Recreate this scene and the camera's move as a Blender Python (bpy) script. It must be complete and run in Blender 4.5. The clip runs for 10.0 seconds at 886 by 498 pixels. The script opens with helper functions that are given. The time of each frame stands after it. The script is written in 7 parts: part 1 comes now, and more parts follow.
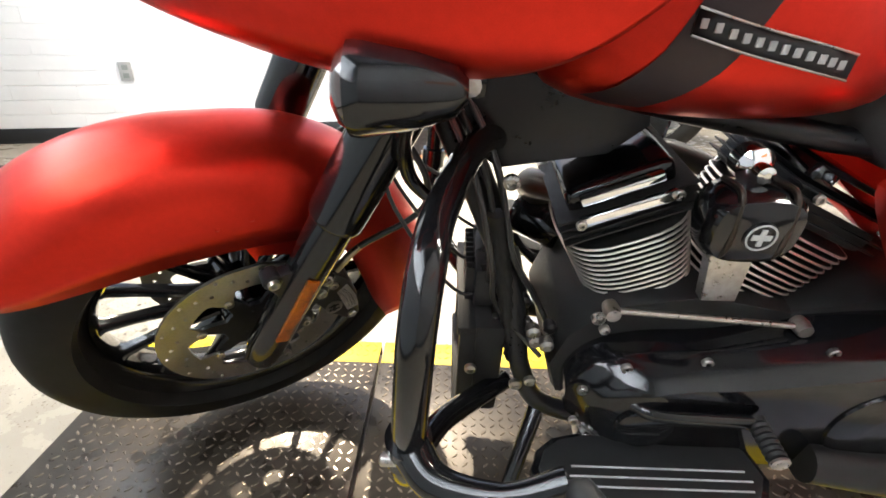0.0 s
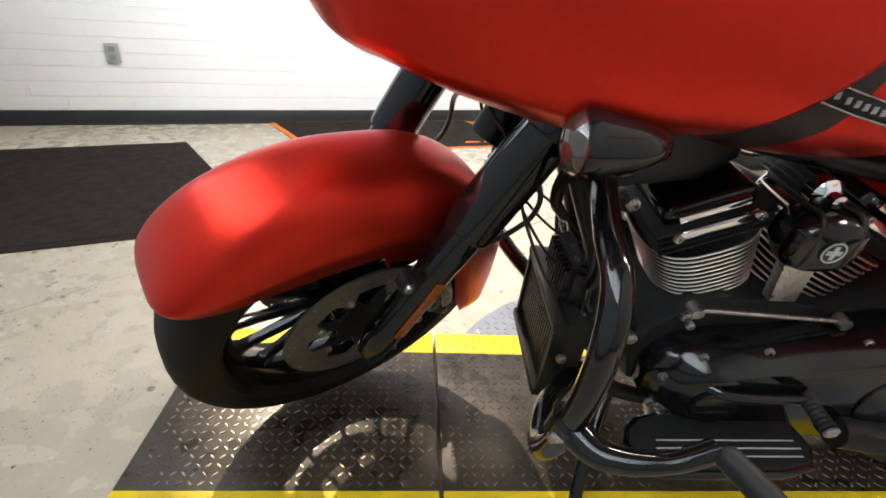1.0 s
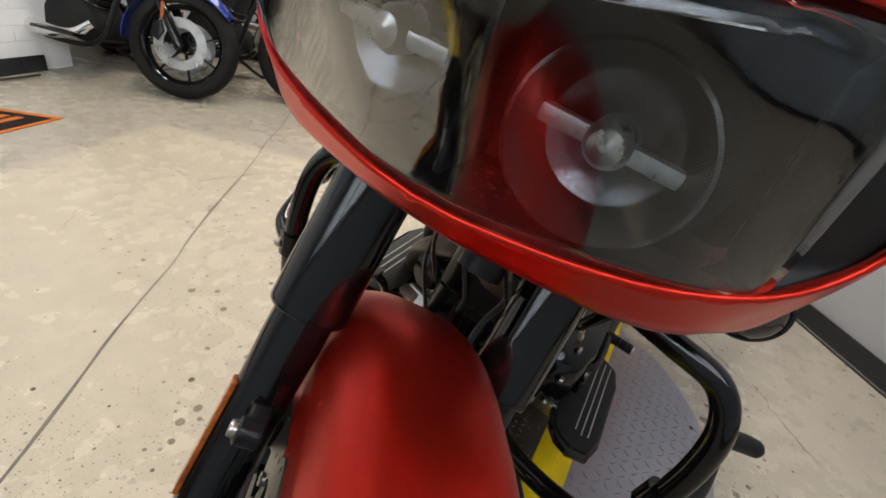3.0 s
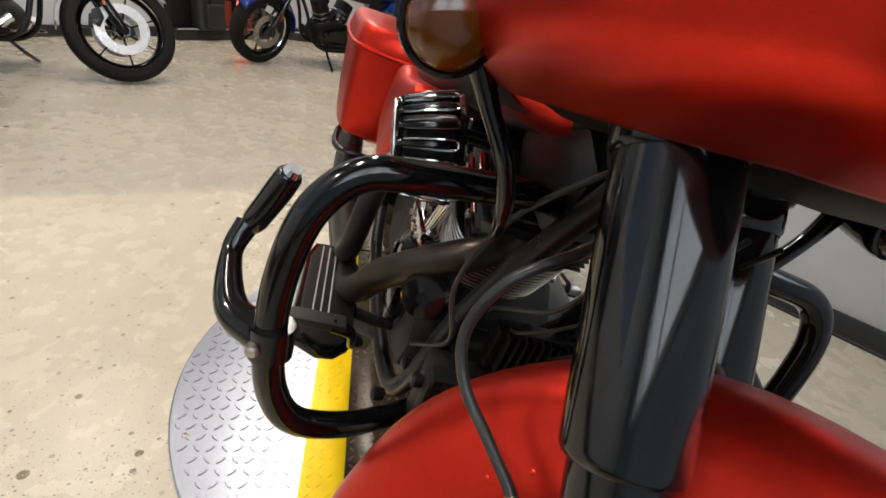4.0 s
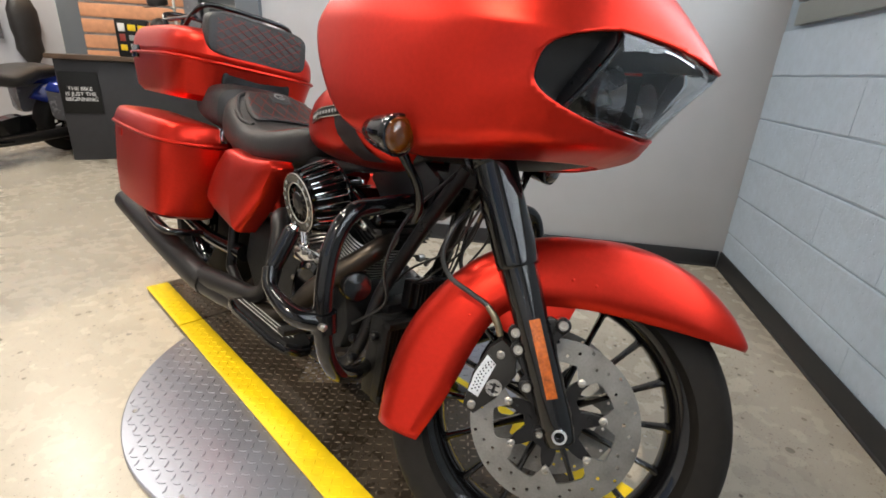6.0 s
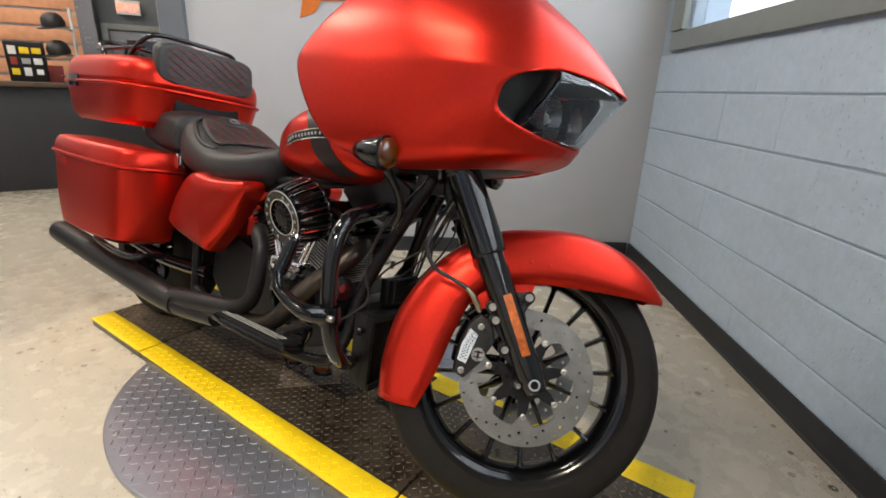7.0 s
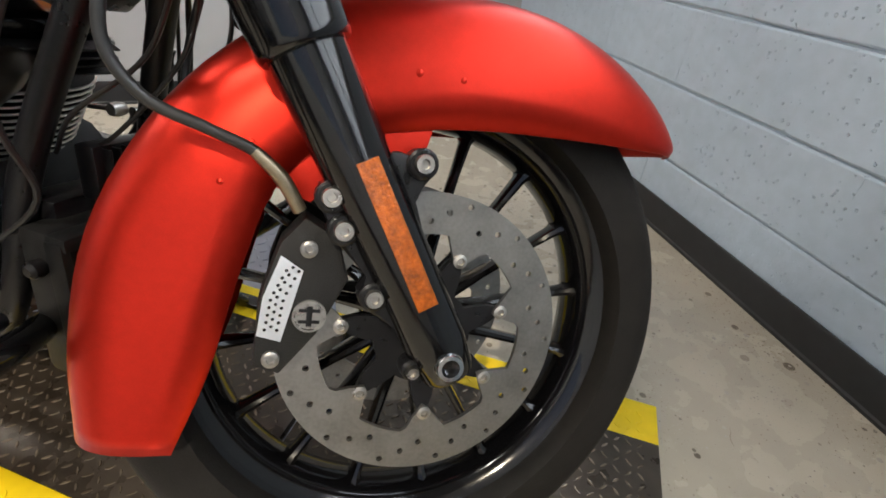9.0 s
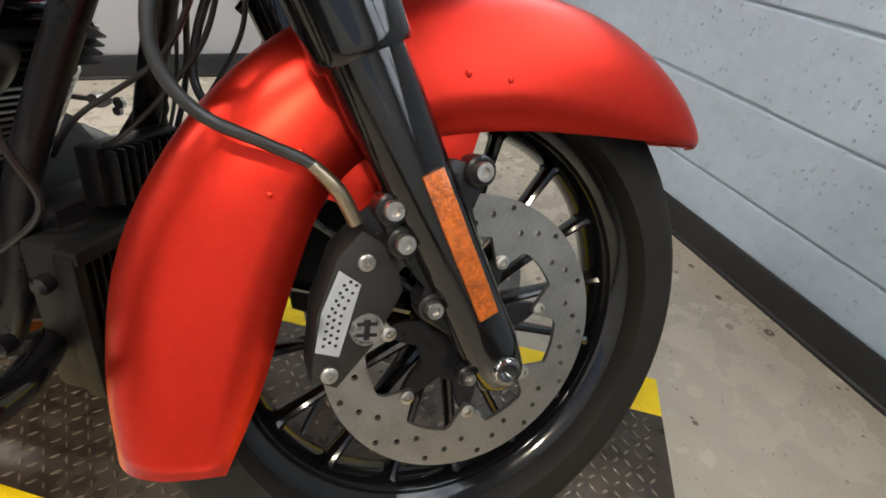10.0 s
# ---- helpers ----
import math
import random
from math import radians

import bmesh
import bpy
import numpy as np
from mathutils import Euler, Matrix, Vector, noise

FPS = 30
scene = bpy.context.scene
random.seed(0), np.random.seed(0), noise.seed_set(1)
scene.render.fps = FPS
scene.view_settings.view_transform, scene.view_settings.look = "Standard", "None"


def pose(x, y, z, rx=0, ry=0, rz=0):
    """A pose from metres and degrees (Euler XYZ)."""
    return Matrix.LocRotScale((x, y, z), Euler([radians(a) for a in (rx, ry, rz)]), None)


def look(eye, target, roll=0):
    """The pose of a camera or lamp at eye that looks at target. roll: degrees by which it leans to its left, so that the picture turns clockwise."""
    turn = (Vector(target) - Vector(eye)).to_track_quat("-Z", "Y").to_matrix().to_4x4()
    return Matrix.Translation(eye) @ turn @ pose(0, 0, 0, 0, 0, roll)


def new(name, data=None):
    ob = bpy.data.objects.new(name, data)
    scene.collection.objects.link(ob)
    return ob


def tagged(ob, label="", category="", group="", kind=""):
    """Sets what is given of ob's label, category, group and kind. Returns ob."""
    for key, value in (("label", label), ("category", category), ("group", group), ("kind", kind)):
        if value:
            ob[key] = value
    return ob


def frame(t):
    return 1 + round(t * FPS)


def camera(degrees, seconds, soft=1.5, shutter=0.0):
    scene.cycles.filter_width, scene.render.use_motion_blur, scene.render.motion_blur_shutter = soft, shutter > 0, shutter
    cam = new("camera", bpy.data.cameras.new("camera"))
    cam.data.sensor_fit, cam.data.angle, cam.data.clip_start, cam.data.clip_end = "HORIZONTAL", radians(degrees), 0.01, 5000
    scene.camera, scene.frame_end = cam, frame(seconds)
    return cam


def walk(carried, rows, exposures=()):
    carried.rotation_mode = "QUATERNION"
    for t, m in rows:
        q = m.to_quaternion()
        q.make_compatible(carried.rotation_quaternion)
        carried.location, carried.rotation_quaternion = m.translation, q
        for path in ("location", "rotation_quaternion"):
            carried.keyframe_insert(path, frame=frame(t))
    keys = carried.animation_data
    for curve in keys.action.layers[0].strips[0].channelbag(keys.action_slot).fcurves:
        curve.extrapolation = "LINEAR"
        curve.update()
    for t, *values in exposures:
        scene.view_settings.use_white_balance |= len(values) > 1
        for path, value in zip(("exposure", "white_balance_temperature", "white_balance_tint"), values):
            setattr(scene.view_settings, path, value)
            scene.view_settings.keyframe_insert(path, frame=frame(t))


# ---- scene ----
cam = camera(86.4, 10.0, soft=1.7)
PATH = [
    (0, (-0.33, 0.723, 0.793), (-0.314, -1.076, -0.081), 1.8),
    (0.5, (-0.215, 0.763, 0.811), (-0.212, -1.029, -0.078), 2.6),
    (1, (-0.093, 0.785, 0.853), (-0.243, -0.984, -0.07), 4.5),
    (1.5, (0.008, 0.761, 0.938), (-0.519, -0.927, 0.004), 8.4),
    (2, (0.125, 0.623, 0.992), (-0.826, -0.848, 0.027), 10.7),
    (2.2, (0.141, 0.531, 0.987), (-0.969, -0.814, 0.006), 11.7),
    (3.3, (0.258, 0.093, 0.937), (-1.442, -0.298, -0.038), 11.3),
    (3.5, (0.238, -0.005, 0.906), (-1.498, -0.185, -0.062), 10.8),
    (4, (0.114, -0.21, 0.877), (-1.606, 0.163, -0.072), 10.8),
    (4.5, (0.101, -0.272, 0.883), (-1.575, 0.434, 0.049), 8.6),
    (5, (0.237, -0.347, 0.942), (-1.295, 0.687, 0.177), 5.7),
    (5.5, (0.346, -0.507, 0.957), (-1.075, 0.692, 0.219), 4.3),
    (6.8, (0.4, -0.874, 0.984), (-0.708, 0.657, 0.331), 2.1),
    (7, (0.407, -0.897, 0.985), (-0.661, 0.668, 0.345), 2.2),
    (7.5, (0.412, -0.921, 0.976), (-0.549, 0.694, 0.291), 2.9),
    (8, (0.33, -0.766, 0.891), (-0.463, 0.865, 0.049), 3.8),
    (8.5, (0.206, -0.52, 0.811), (-0.4, 1.093, -0.203), 4.4),
    (9, (0.157, -0.378, 0.738), (-0.259, 1.219, -0.392), 5.8),
    (9.5, (0.144, -0.345, 0.725), (-0.155, 1.235, -0.464), 6.6),
    (10, (0.071, -0.377, 0.754), (-0.165, 1.19, -0.465), 7.4),
]
EXPOSURE = [(0.0, 1.22), (0.5, 0.85), (1.0, 0.45), (1.5, 0.32), (2.2, -0.08), (3.3, -0.42), (4.0, -0.27), (5.0, 0.05), (5.5, 0.04), (7.0, -0.18), (9.0, -0.04), (10.0, 0.10)]
walk(cam, [(t, look(eye, to, roll)) for t, eye, to, roll in PATH], EXPOSURE)

# ---- world and lights ----
world = bpy.data.worlds.new("world")
scene.world = world
world.use_nodes = True
sky = world.node_tree.nodes.new("ShaderNodeTexSky")
sky.sky_type, sky.sun_disc = "NISHITA", False
sky.sun_elevation, sky.sun_rotation = radians(48), radians(161)
world.node_tree.nodes["Background"].inputs["Strength"].default_value = 0.1
world.node_tree.links.new(sky.outputs["Color"], world.node_tree.nodes["Background"].inputs["Color"])

SUN_FROM = Vector((0.20, -0.60, 0.71))
sun = new("sun", bpy.data.lights.new("sun", "SUN"))
sun.data.energy, sun.data.angle, sun.data.color = 2.3, radians(1.2), (1.0, 0.86, 0.66)
sun.matrix_world = look(SUN_FROM * 10, (0, 0, 0))


def area(name, at, to, sx, sy, power, color):
    lamp = new(name, bpy.data.lights.new(name, "AREA"))
    lamp.data.shape, lamp.data.size, lamp.data.size_y = "RECTANGLE", sx, sy
    lamp.data.energy, lamp.data.color = power, color
    lamp.matrix_world = look(at, to)
    return lamp

# ---- materials ----
def material(name, color, rough=0.5, metal=0.0, coat=0.0, grain=0.0, scale=40.0, bump=0.0, bump_scale=200.0, dark=None, rough_var=0.0, transmission=0.0, ior=1.45, emit=None, power=0.0, spec=0.5):
    m = bpy.data.materials.new(name)
    m.use_nodes = True
    nodes, links = m.node_tree.nodes, m.node_tree.links
    b = nodes["Principled BSDF"]
    b.inputs["Base Color"].default_value = (*color, 1)
    b.inputs["Roughness"].default_value = rough
    b.inputs["Metallic"].default_value = metal
    b.inputs["Coat Weight"].default_value = coat
    b.inputs["Coat Roughness"].default_value = 0.08
    b.inputs["IOR"].default_value = ior
    b.inputs["Specular IOR Level"].default_value = spec
    b.inputs["Transmission Weight"].default_value = transmission
    if emit:
        b.inputs["Emission Color"].default_value = (*emit, 1)
        b.inputs["Emission Strength"].default_value = power
    place = nodes.new("ShaderNodeTexCoord")
    if grain or rough_var:
        low, fine = nodes.new("ShaderNodeTexNoise"), nodes.new("ShaderNodeTexNoise")
        for n, s in ((low, scale * 0.12), (fine, scale)):
            n.inputs["Scale"].default_value, n.inputs["Detail"].default_value = s, 5.0
            links.new(place.outputs["Object"], n.inputs["Vector"])
        add = nodes.new("ShaderNodeMath")
        add.operation = "ADD"
        links.new(low.outputs["Fac"], add.inputs[0])
        links.new(fine.outputs["Fac"], add.inputs[1])
        half = nodes.new("ShaderNodeMapRange")
        half.inputs["From Min"].default_value, half.inputs["From Max"].default_value = 0.7, 1.3
        links.new(add.outputs[0], half.inputs["Value"])
        if grain:
            mix = nodes.new("ShaderNodeMix")
            mix.data_type = "RGBA"
            d = dark or tuple(c * (1 - grain) for c in color)
            mix.inputs["A"].default_value, mix.inputs["B"].default_value = (*d, 1), (*[min(1, c * (1 + 0.35 * grain)) for c in color], 1)
            links.new(half.outputs["Result"], mix.inputs["Factor"])
            links.new(mix.outputs["Result"], b.inputs["Base Color"])
        if rough_var:
            rr = nodes.new("ShaderNodeMapRange")
            rr.inputs["To Min"].default_value, rr.inputs["To Max"].default_value = max(0.02, rough - rough_var), min(1, rough + rough_var)
            links.new(half.outputs["Result"], rr.inputs["Value"])
            links.new(rr.outputs["Result"], b.inputs["Roughness"])
    if bump:
        n, bp = nodes.new("ShaderNodeTexNoise"), nodes.new("ShaderNodeBump")
        n.inputs["Scale"].default_value, n.inputs["Detail"].default_value = bump_scale, 4.0
        links.new(place.outputs["Object"], n.inputs["Vector"])
        bp.inputs["Strength"].default_value, bp.inputs["Distance"].default_value = bump, 0.002
        links.new(n.outputs["Fac"], bp.inputs["Height"])
        links.new(bp.outputs["Normal"], b.inputs["Normal"])
    return m


RED = material("satin_red_paint", (0.56, 0.024, 0.012), 0.33, 0.86, spec=0.5, grain=0.10, scale=900, bump=0.03, bump_scale=1500)
STRIPE = material("dark_grey_stripe_paint", (0.030, 0.018, 0.018), 0.4, 0.2, grain=0.1, scale=600)
BLACK = material("gloss_black_paint", (0.003, 0.003, 0.0035), 0.12, 0.0, coat=0.25, spec=0.4, rough_var=0.04, scale=60)
SATIN = material("satin_black_metal", (0.007, 0.007, 0.008), 0.33, 0.0, spec=0.35, grain=0.3, scale=120, rough_var=0.08)
WRINKLE = material("wrinkle_black_powder_coat", (0.008, 0.008, 0.008), 0.48, 0.0, spec=0.35, bump=0.5, bump_scale=900)
CHROME = material("chrome", (0.78, 0.78, 0.78), 0.07, 1.0, rough_var=0.03, scale=80)
STEEL = material("brushed_steel", (0.42, 0.40, 0.37), 0.32, 1.0, grain=0.25, scale=150, rough_var=0.08)
ROTOR = material("machined_steel_rotor", (0.28, 0.27, 0.255), 0.36, 0.9, grain=0.2, scale=250, rough_var=0.08)
CUT = material("machined_fin_edge", (0.80, 0.77, 0.72), 0.38, 1.0)
RUBBER = material("tyre_rubber", (0.010, 0.009, 0.008), 0.68, spec=0.22, grain=0.35, scale=70, bump=0.25, bump_scale=500)
PLASTIC = material("black_plastic", (0.008, 0.008, 0.008), 0.5, spec=0.3, grain=0.2, scale=300, bump=0.1, bump_scale=900)
LEATHER = material("black_leather", (0.024, 0.022, 0.021), 0.42, grain=0.2, scale=200, bump=0.5, bump_scale=700)
THREAD = material("red_thread", (0.22, 0.028, 0.018), 0.7)
AMBER = material("amber_lens", (0.075, 0.019, 0.001), 0.05, coat=0.6)
SMOKE = material("smoked_lens", (0.05, 0.035, 0.03), 0.06, coat=1.0, transmission=0.4)
REFLEX = material("amber_reflector", (0.40, 0.088, 0.004), 0.16, 0.3, coat=0.7, grain=0.6, scale=260, bump=1.0, bump_scale=380)
HOSE = material("rubber_hose", (0.018, 0.018, 0.018), 0.35, grain=0.2, scale=200)
BRASS = material("dull_brass_fitting", (0.30, 0.25, 0.17), 0.34, 0.9, grain=0.3, scale=120)
BRONZE = material("heat_stained_exhaust", (0.055, 0.045, 0.036), 0.36, 0.85, grain=0.3, scale=30, rough_var=0.1)
CERAMIC = material("black_ceramic_exhaust", (0.011, 0.010, 0.010), 0.40, 0.2, spec=0.4, grain=0.3, scale=50)
GREYPIPE = material("grey_lettering", (0.34, 0.34, 0.33), 0.4)
HEADGLASS = material("headlight_lens_glass", (0.90, 0.94, 0.97), 0.02, transmission=1.0, ior=1.48)
BOWL = material("satin_reflector", (0.13, 0.13, 0.135), 0.25, 1.0, rough_var=0.05, scale=40)
LENS_GLASS = material("headlight_glass", (0.95, 0.97, 1.0), 0.02, transmission=1.0, ior=1.2)
DECK = material("worn_black_tread_plate", (0.060, 0.047, 0.035), 0.32, 0.25, grain=0.5, scale=25, rough_var=0.1, bump=0.08, bump_scale=300)
# Worn tops are slightly paler; the extra tan holds the sun's glint.
LUGWORN_SUN = material("worn_lug_tops_sun_tinted", (0.24, 0.195, 0.145), 0.26, 0.5, grain=0.45, scale=30, rough_var=0.1)
YELLOW = material("yellow_safety_paint", (0.86, 0.60, 0.005), 0.48, grain=0.16, scale=25, bump=0.08, bump_scale=250)
TREAD = material("bare_aluminium_tread_plate", (0.34, 0.355, 0.41), 0.31, 0.9, grain=0.05, scale=60, rough_var=0.02, bump=0.05, bump_scale=120)


# ---- mesh tools ----
def link_mesh(name, verts, faces, mat, parent=None, label="", smooth=True, matrix=None):
    me = bpy.data.meshes.new(name)
    me.from_pydata([tuple(v) for v in verts], [], faces)
    me.update()
    if smooth:
        me.polygons.foreach_set("use_smooth", [True] * len(me.polygons))
        me.set_sharp_from_angle(angle=radians(38))
    me.materials.append(mat)
    ob = new(name, me)
    if parent:
        ob.parent = parent
    if matrix is not None:
        ob.matrix_basis = matrix
    if label:
        ob["label"] = label
    return ob


def part(name, bm, mat, parent=None, label="", matrix=None, smooth=True):
    me = bpy.data.meshes.new(name)
    bmesh.ops.recalc_face_normals(bm, faces=bm.faces)
    bm.to_mesh(me)
    bm.free()
    if smooth:
        me.polygons.foreach_set("use_smooth", [True] * len(me.polygons))
        me.set_sharp_from_angle(angle=radians(38))
    me.materials.append(mat)
    ob = new(name, me)
    if parent:
        ob.parent = parent
    if matrix is not None:
        ob.matrix_basis = matrix
    if label:
        ob["label"] = label
    return ob


def empty(name, matrix=None):
    ob = new(name)
    if matrix is not None:
        ob.matrix_basis = matrix
    return ob


def merge(*parts):
    """Joins (verts, faces) pairs."""
    vs, fs = [], []
    for v, f in parts:
        k = len(vs)
        vs += [tuple(p) for p in v]
        fs += [tuple(i + k for i in q) for q in f]
    return vs, fs


def moved(vf, m):
    return [tuple(m @ Vector(v)) for v in vf[0]], vf[1]


def spline(points, n=8):
    """Smooth curve through the points."""
    p = [Vector(q) for q in points]
    p = [2 * p[0] - p[1]] + p + [2 * p[-1] - p[-2]]
    out = []
    for i in range(1, len(p) - 2):
        for k in range(n):
            t = k / n
            out.append(0.5 * ((2 * p[i]) + (p[i + 1] - p[i - 1]) * t + (2 * p[i - 1] - 5 * p[i] + 4 * p[i + 1] - p[i + 2]) * t * t + (3 * p[i] - p[i - 1] - 3 * p[i + 1] + p[i + 2]) * t ** 3))
    out.append(p[-2])
    return out


def tube(points, r, n=12, curved=8, cap=True):
    """A pipe along a smooth curve; r is one radius or one for each point."""
    rs = r if isinstance(r, (list, tuple)) else [r] * len(points)
    path = spline(points, curved) if curved > 1 else [Vector(q) for q in points]
    m = len(path)
    rad = [np.interp(i / (m - 1) * (len(rs) - 1), range(len(rs)), rs) for i in range(m)]
    up = Vector((0, 0, 1))
    vs, fs = [], []
    side = None
    for i, q in enumerate(path):
        d = (path[min(i + 1, m - 1)] - path[max(i - 1, 0)]).normalized()
        if side is None:
            side = d.cross(up if abs(d.z) < 0.9 else Vector((1, 0, 0))).normalized()
        side = (side - d * side.dot(d)).normalized()
        other = d.cross(side)
        for k in range(n):
            a = 2 * math.pi * k / n
            vs.append(q + (side * math.cos(a) + other * math.sin(a)) * rad[i])
        if i:
            for k in range(n):
                a, b = (i - 1) * n + k, (i - 1) * n + (k + 1) % n
                fs.append((a, b, b + n, a + n))
    if cap:
        fs.append(tuple(range(n - 1, -1, -1)))
        fs.append(tuple(range((m - 1) * n, m * n)))
    return vs, fs


def lathe(profile, n=32, axis="y", closed=False):
    """Turns (radius, height) pairs round an axis."""
    vs, fs = [], []
    m = len(profile)
    for r, h in profile:
        for k in range(n):
            a = 2 * math.pi * k / n
            c, s = r * math.cos(a), r * math.sin(a)
            vs.append({"y": (c, h, s), "z": (c, s, h), "x": (h, c, s)}[axis])
    for i in range(m if closed else m - 1):
        j = (i + 1) % m
        for k in range(n):
            q = (k + 1) % n
            fs.append((i * n + k, i * n + q, j * n + q, j * n + k))
    if not closed:
        fs.append(tuple(range(n)))
        fs.append(tuple(range(m * n - 1, (m - 1) * n - 1, -1)))
    return vs, fs


def loft(rings, closed=True, caps=True):
    n, m = len(rings[0]), len(rings)
    vs = [tuple(p) for ring in rings for p in ring]
    fs = []
    for i in range(m - 1):
        for k in range(n if closed else n - 1):
            q = (k + 1) % n
            fs.append((i * n + k, i * n + q, (i + 1) * n + q, (i + 1) * n + k))
    if caps and closed:
        fs.append(tuple(range(n - 1, -1, -1)))
        fs.append(tuple(range((m - 1) * n, m * n)))
    return vs, fs


def box(c, s, bevel=0.0, segments=2):
    bm = bmesh.new()
    bmesh.ops.create_cube(bm, size=1)
    bmesh.ops.scale(bm, vec=s, verts=bm.verts)
    if bevel:
        bmesh.ops.bevel(bm, geom=bm.edges[:], offset=bevel, segments=segments, profile=0.6, affect="EDGES")
    bmesh.ops.translate(bm, vec=c, verts=bm.verts)
    vs = [v.co.copy() for v in bm.verts]
    fs = [tuple(v.index for v in f.verts) for f in bm.faces]
    bm.free()
    return vs, fs


def slab(outline, y0, y1, axis="y", bevel=0.0):
    """A plate with a drawn outline, from y0 to y1 along an axis."""
    bm = bmesh.new()
    put = {"y": lambda a, b, h: (a, h, b), "z": lambda a, b, h: (a, b, h), "x": lambda a, b, h: (h, a, b)}[axis]
    low = [bm.verts.new(put(a, b, y0)) for a, b in outline]
    high = [bm.verts.new(put(a, b, y1)) for a, b in outline]
    n = len(outline)
    bm.faces.new(low)
    bm.faces.new(high[::-1])
    for i in range(n):
        bm.faces.new((low[i], high[i], high[(i + 1) % n], low[(i + 1) % n]))
    if bevel:
        rim = [e for e in bm.edges if len({v in low for v in e.verts}) == 1]
        bmesh.ops.bevel(bm, geom=rim, offset=bevel, segments=2, profile=0.6, affect="EDGES")
    bmesh.ops.recalc_face_normals(bm, faces=bm.faces)
    bm.verts.index_update()
    vs = [v.co.copy() for v in bm.verts]
    fs = [tuple(v.index for v in f.verts) for f in bm.faces]
    bm.free()
    return vs, fs


def superring(cx, cy, a, b, p=2.5, n=28):
    """A rounded-rectangle ring in two coordinates."""
    out = []
    for k in range(n):
        t = 2 * math.pi * k / n
        c, s = math.cos(t), math.sin(t)
        out.append((cx + a * math.copysign(abs(c) ** (2 / p), c), cy + b * math.copysign(abs(s) ** (2 / p), s)))
    return out


def add(name, vf, mat, parent=None, label="", matrix=None, smooth=True):
    return link_mesh(name, vf[0], vf[1], mat, parent, label, smooth, matrix)


def rod_along(a, b, r, n=12, r2=None):
    return tube([a, b], [r, r if r2 is None else r2], n, 1)


def bolt_head(c, axis, r=0.007, h=0.006):
    """A hexagon-socket bolt head along the y axis of its side."""
    s = -1 if axis < 0 else 1
    return moved(lathe([(r, 0), (r, h * 0.8 * s), (r * 0.85, h * s), (r * 0.5, h * s), (r * 0.45, h * 0.4 * s)], 12), Matrix.Translation(c))

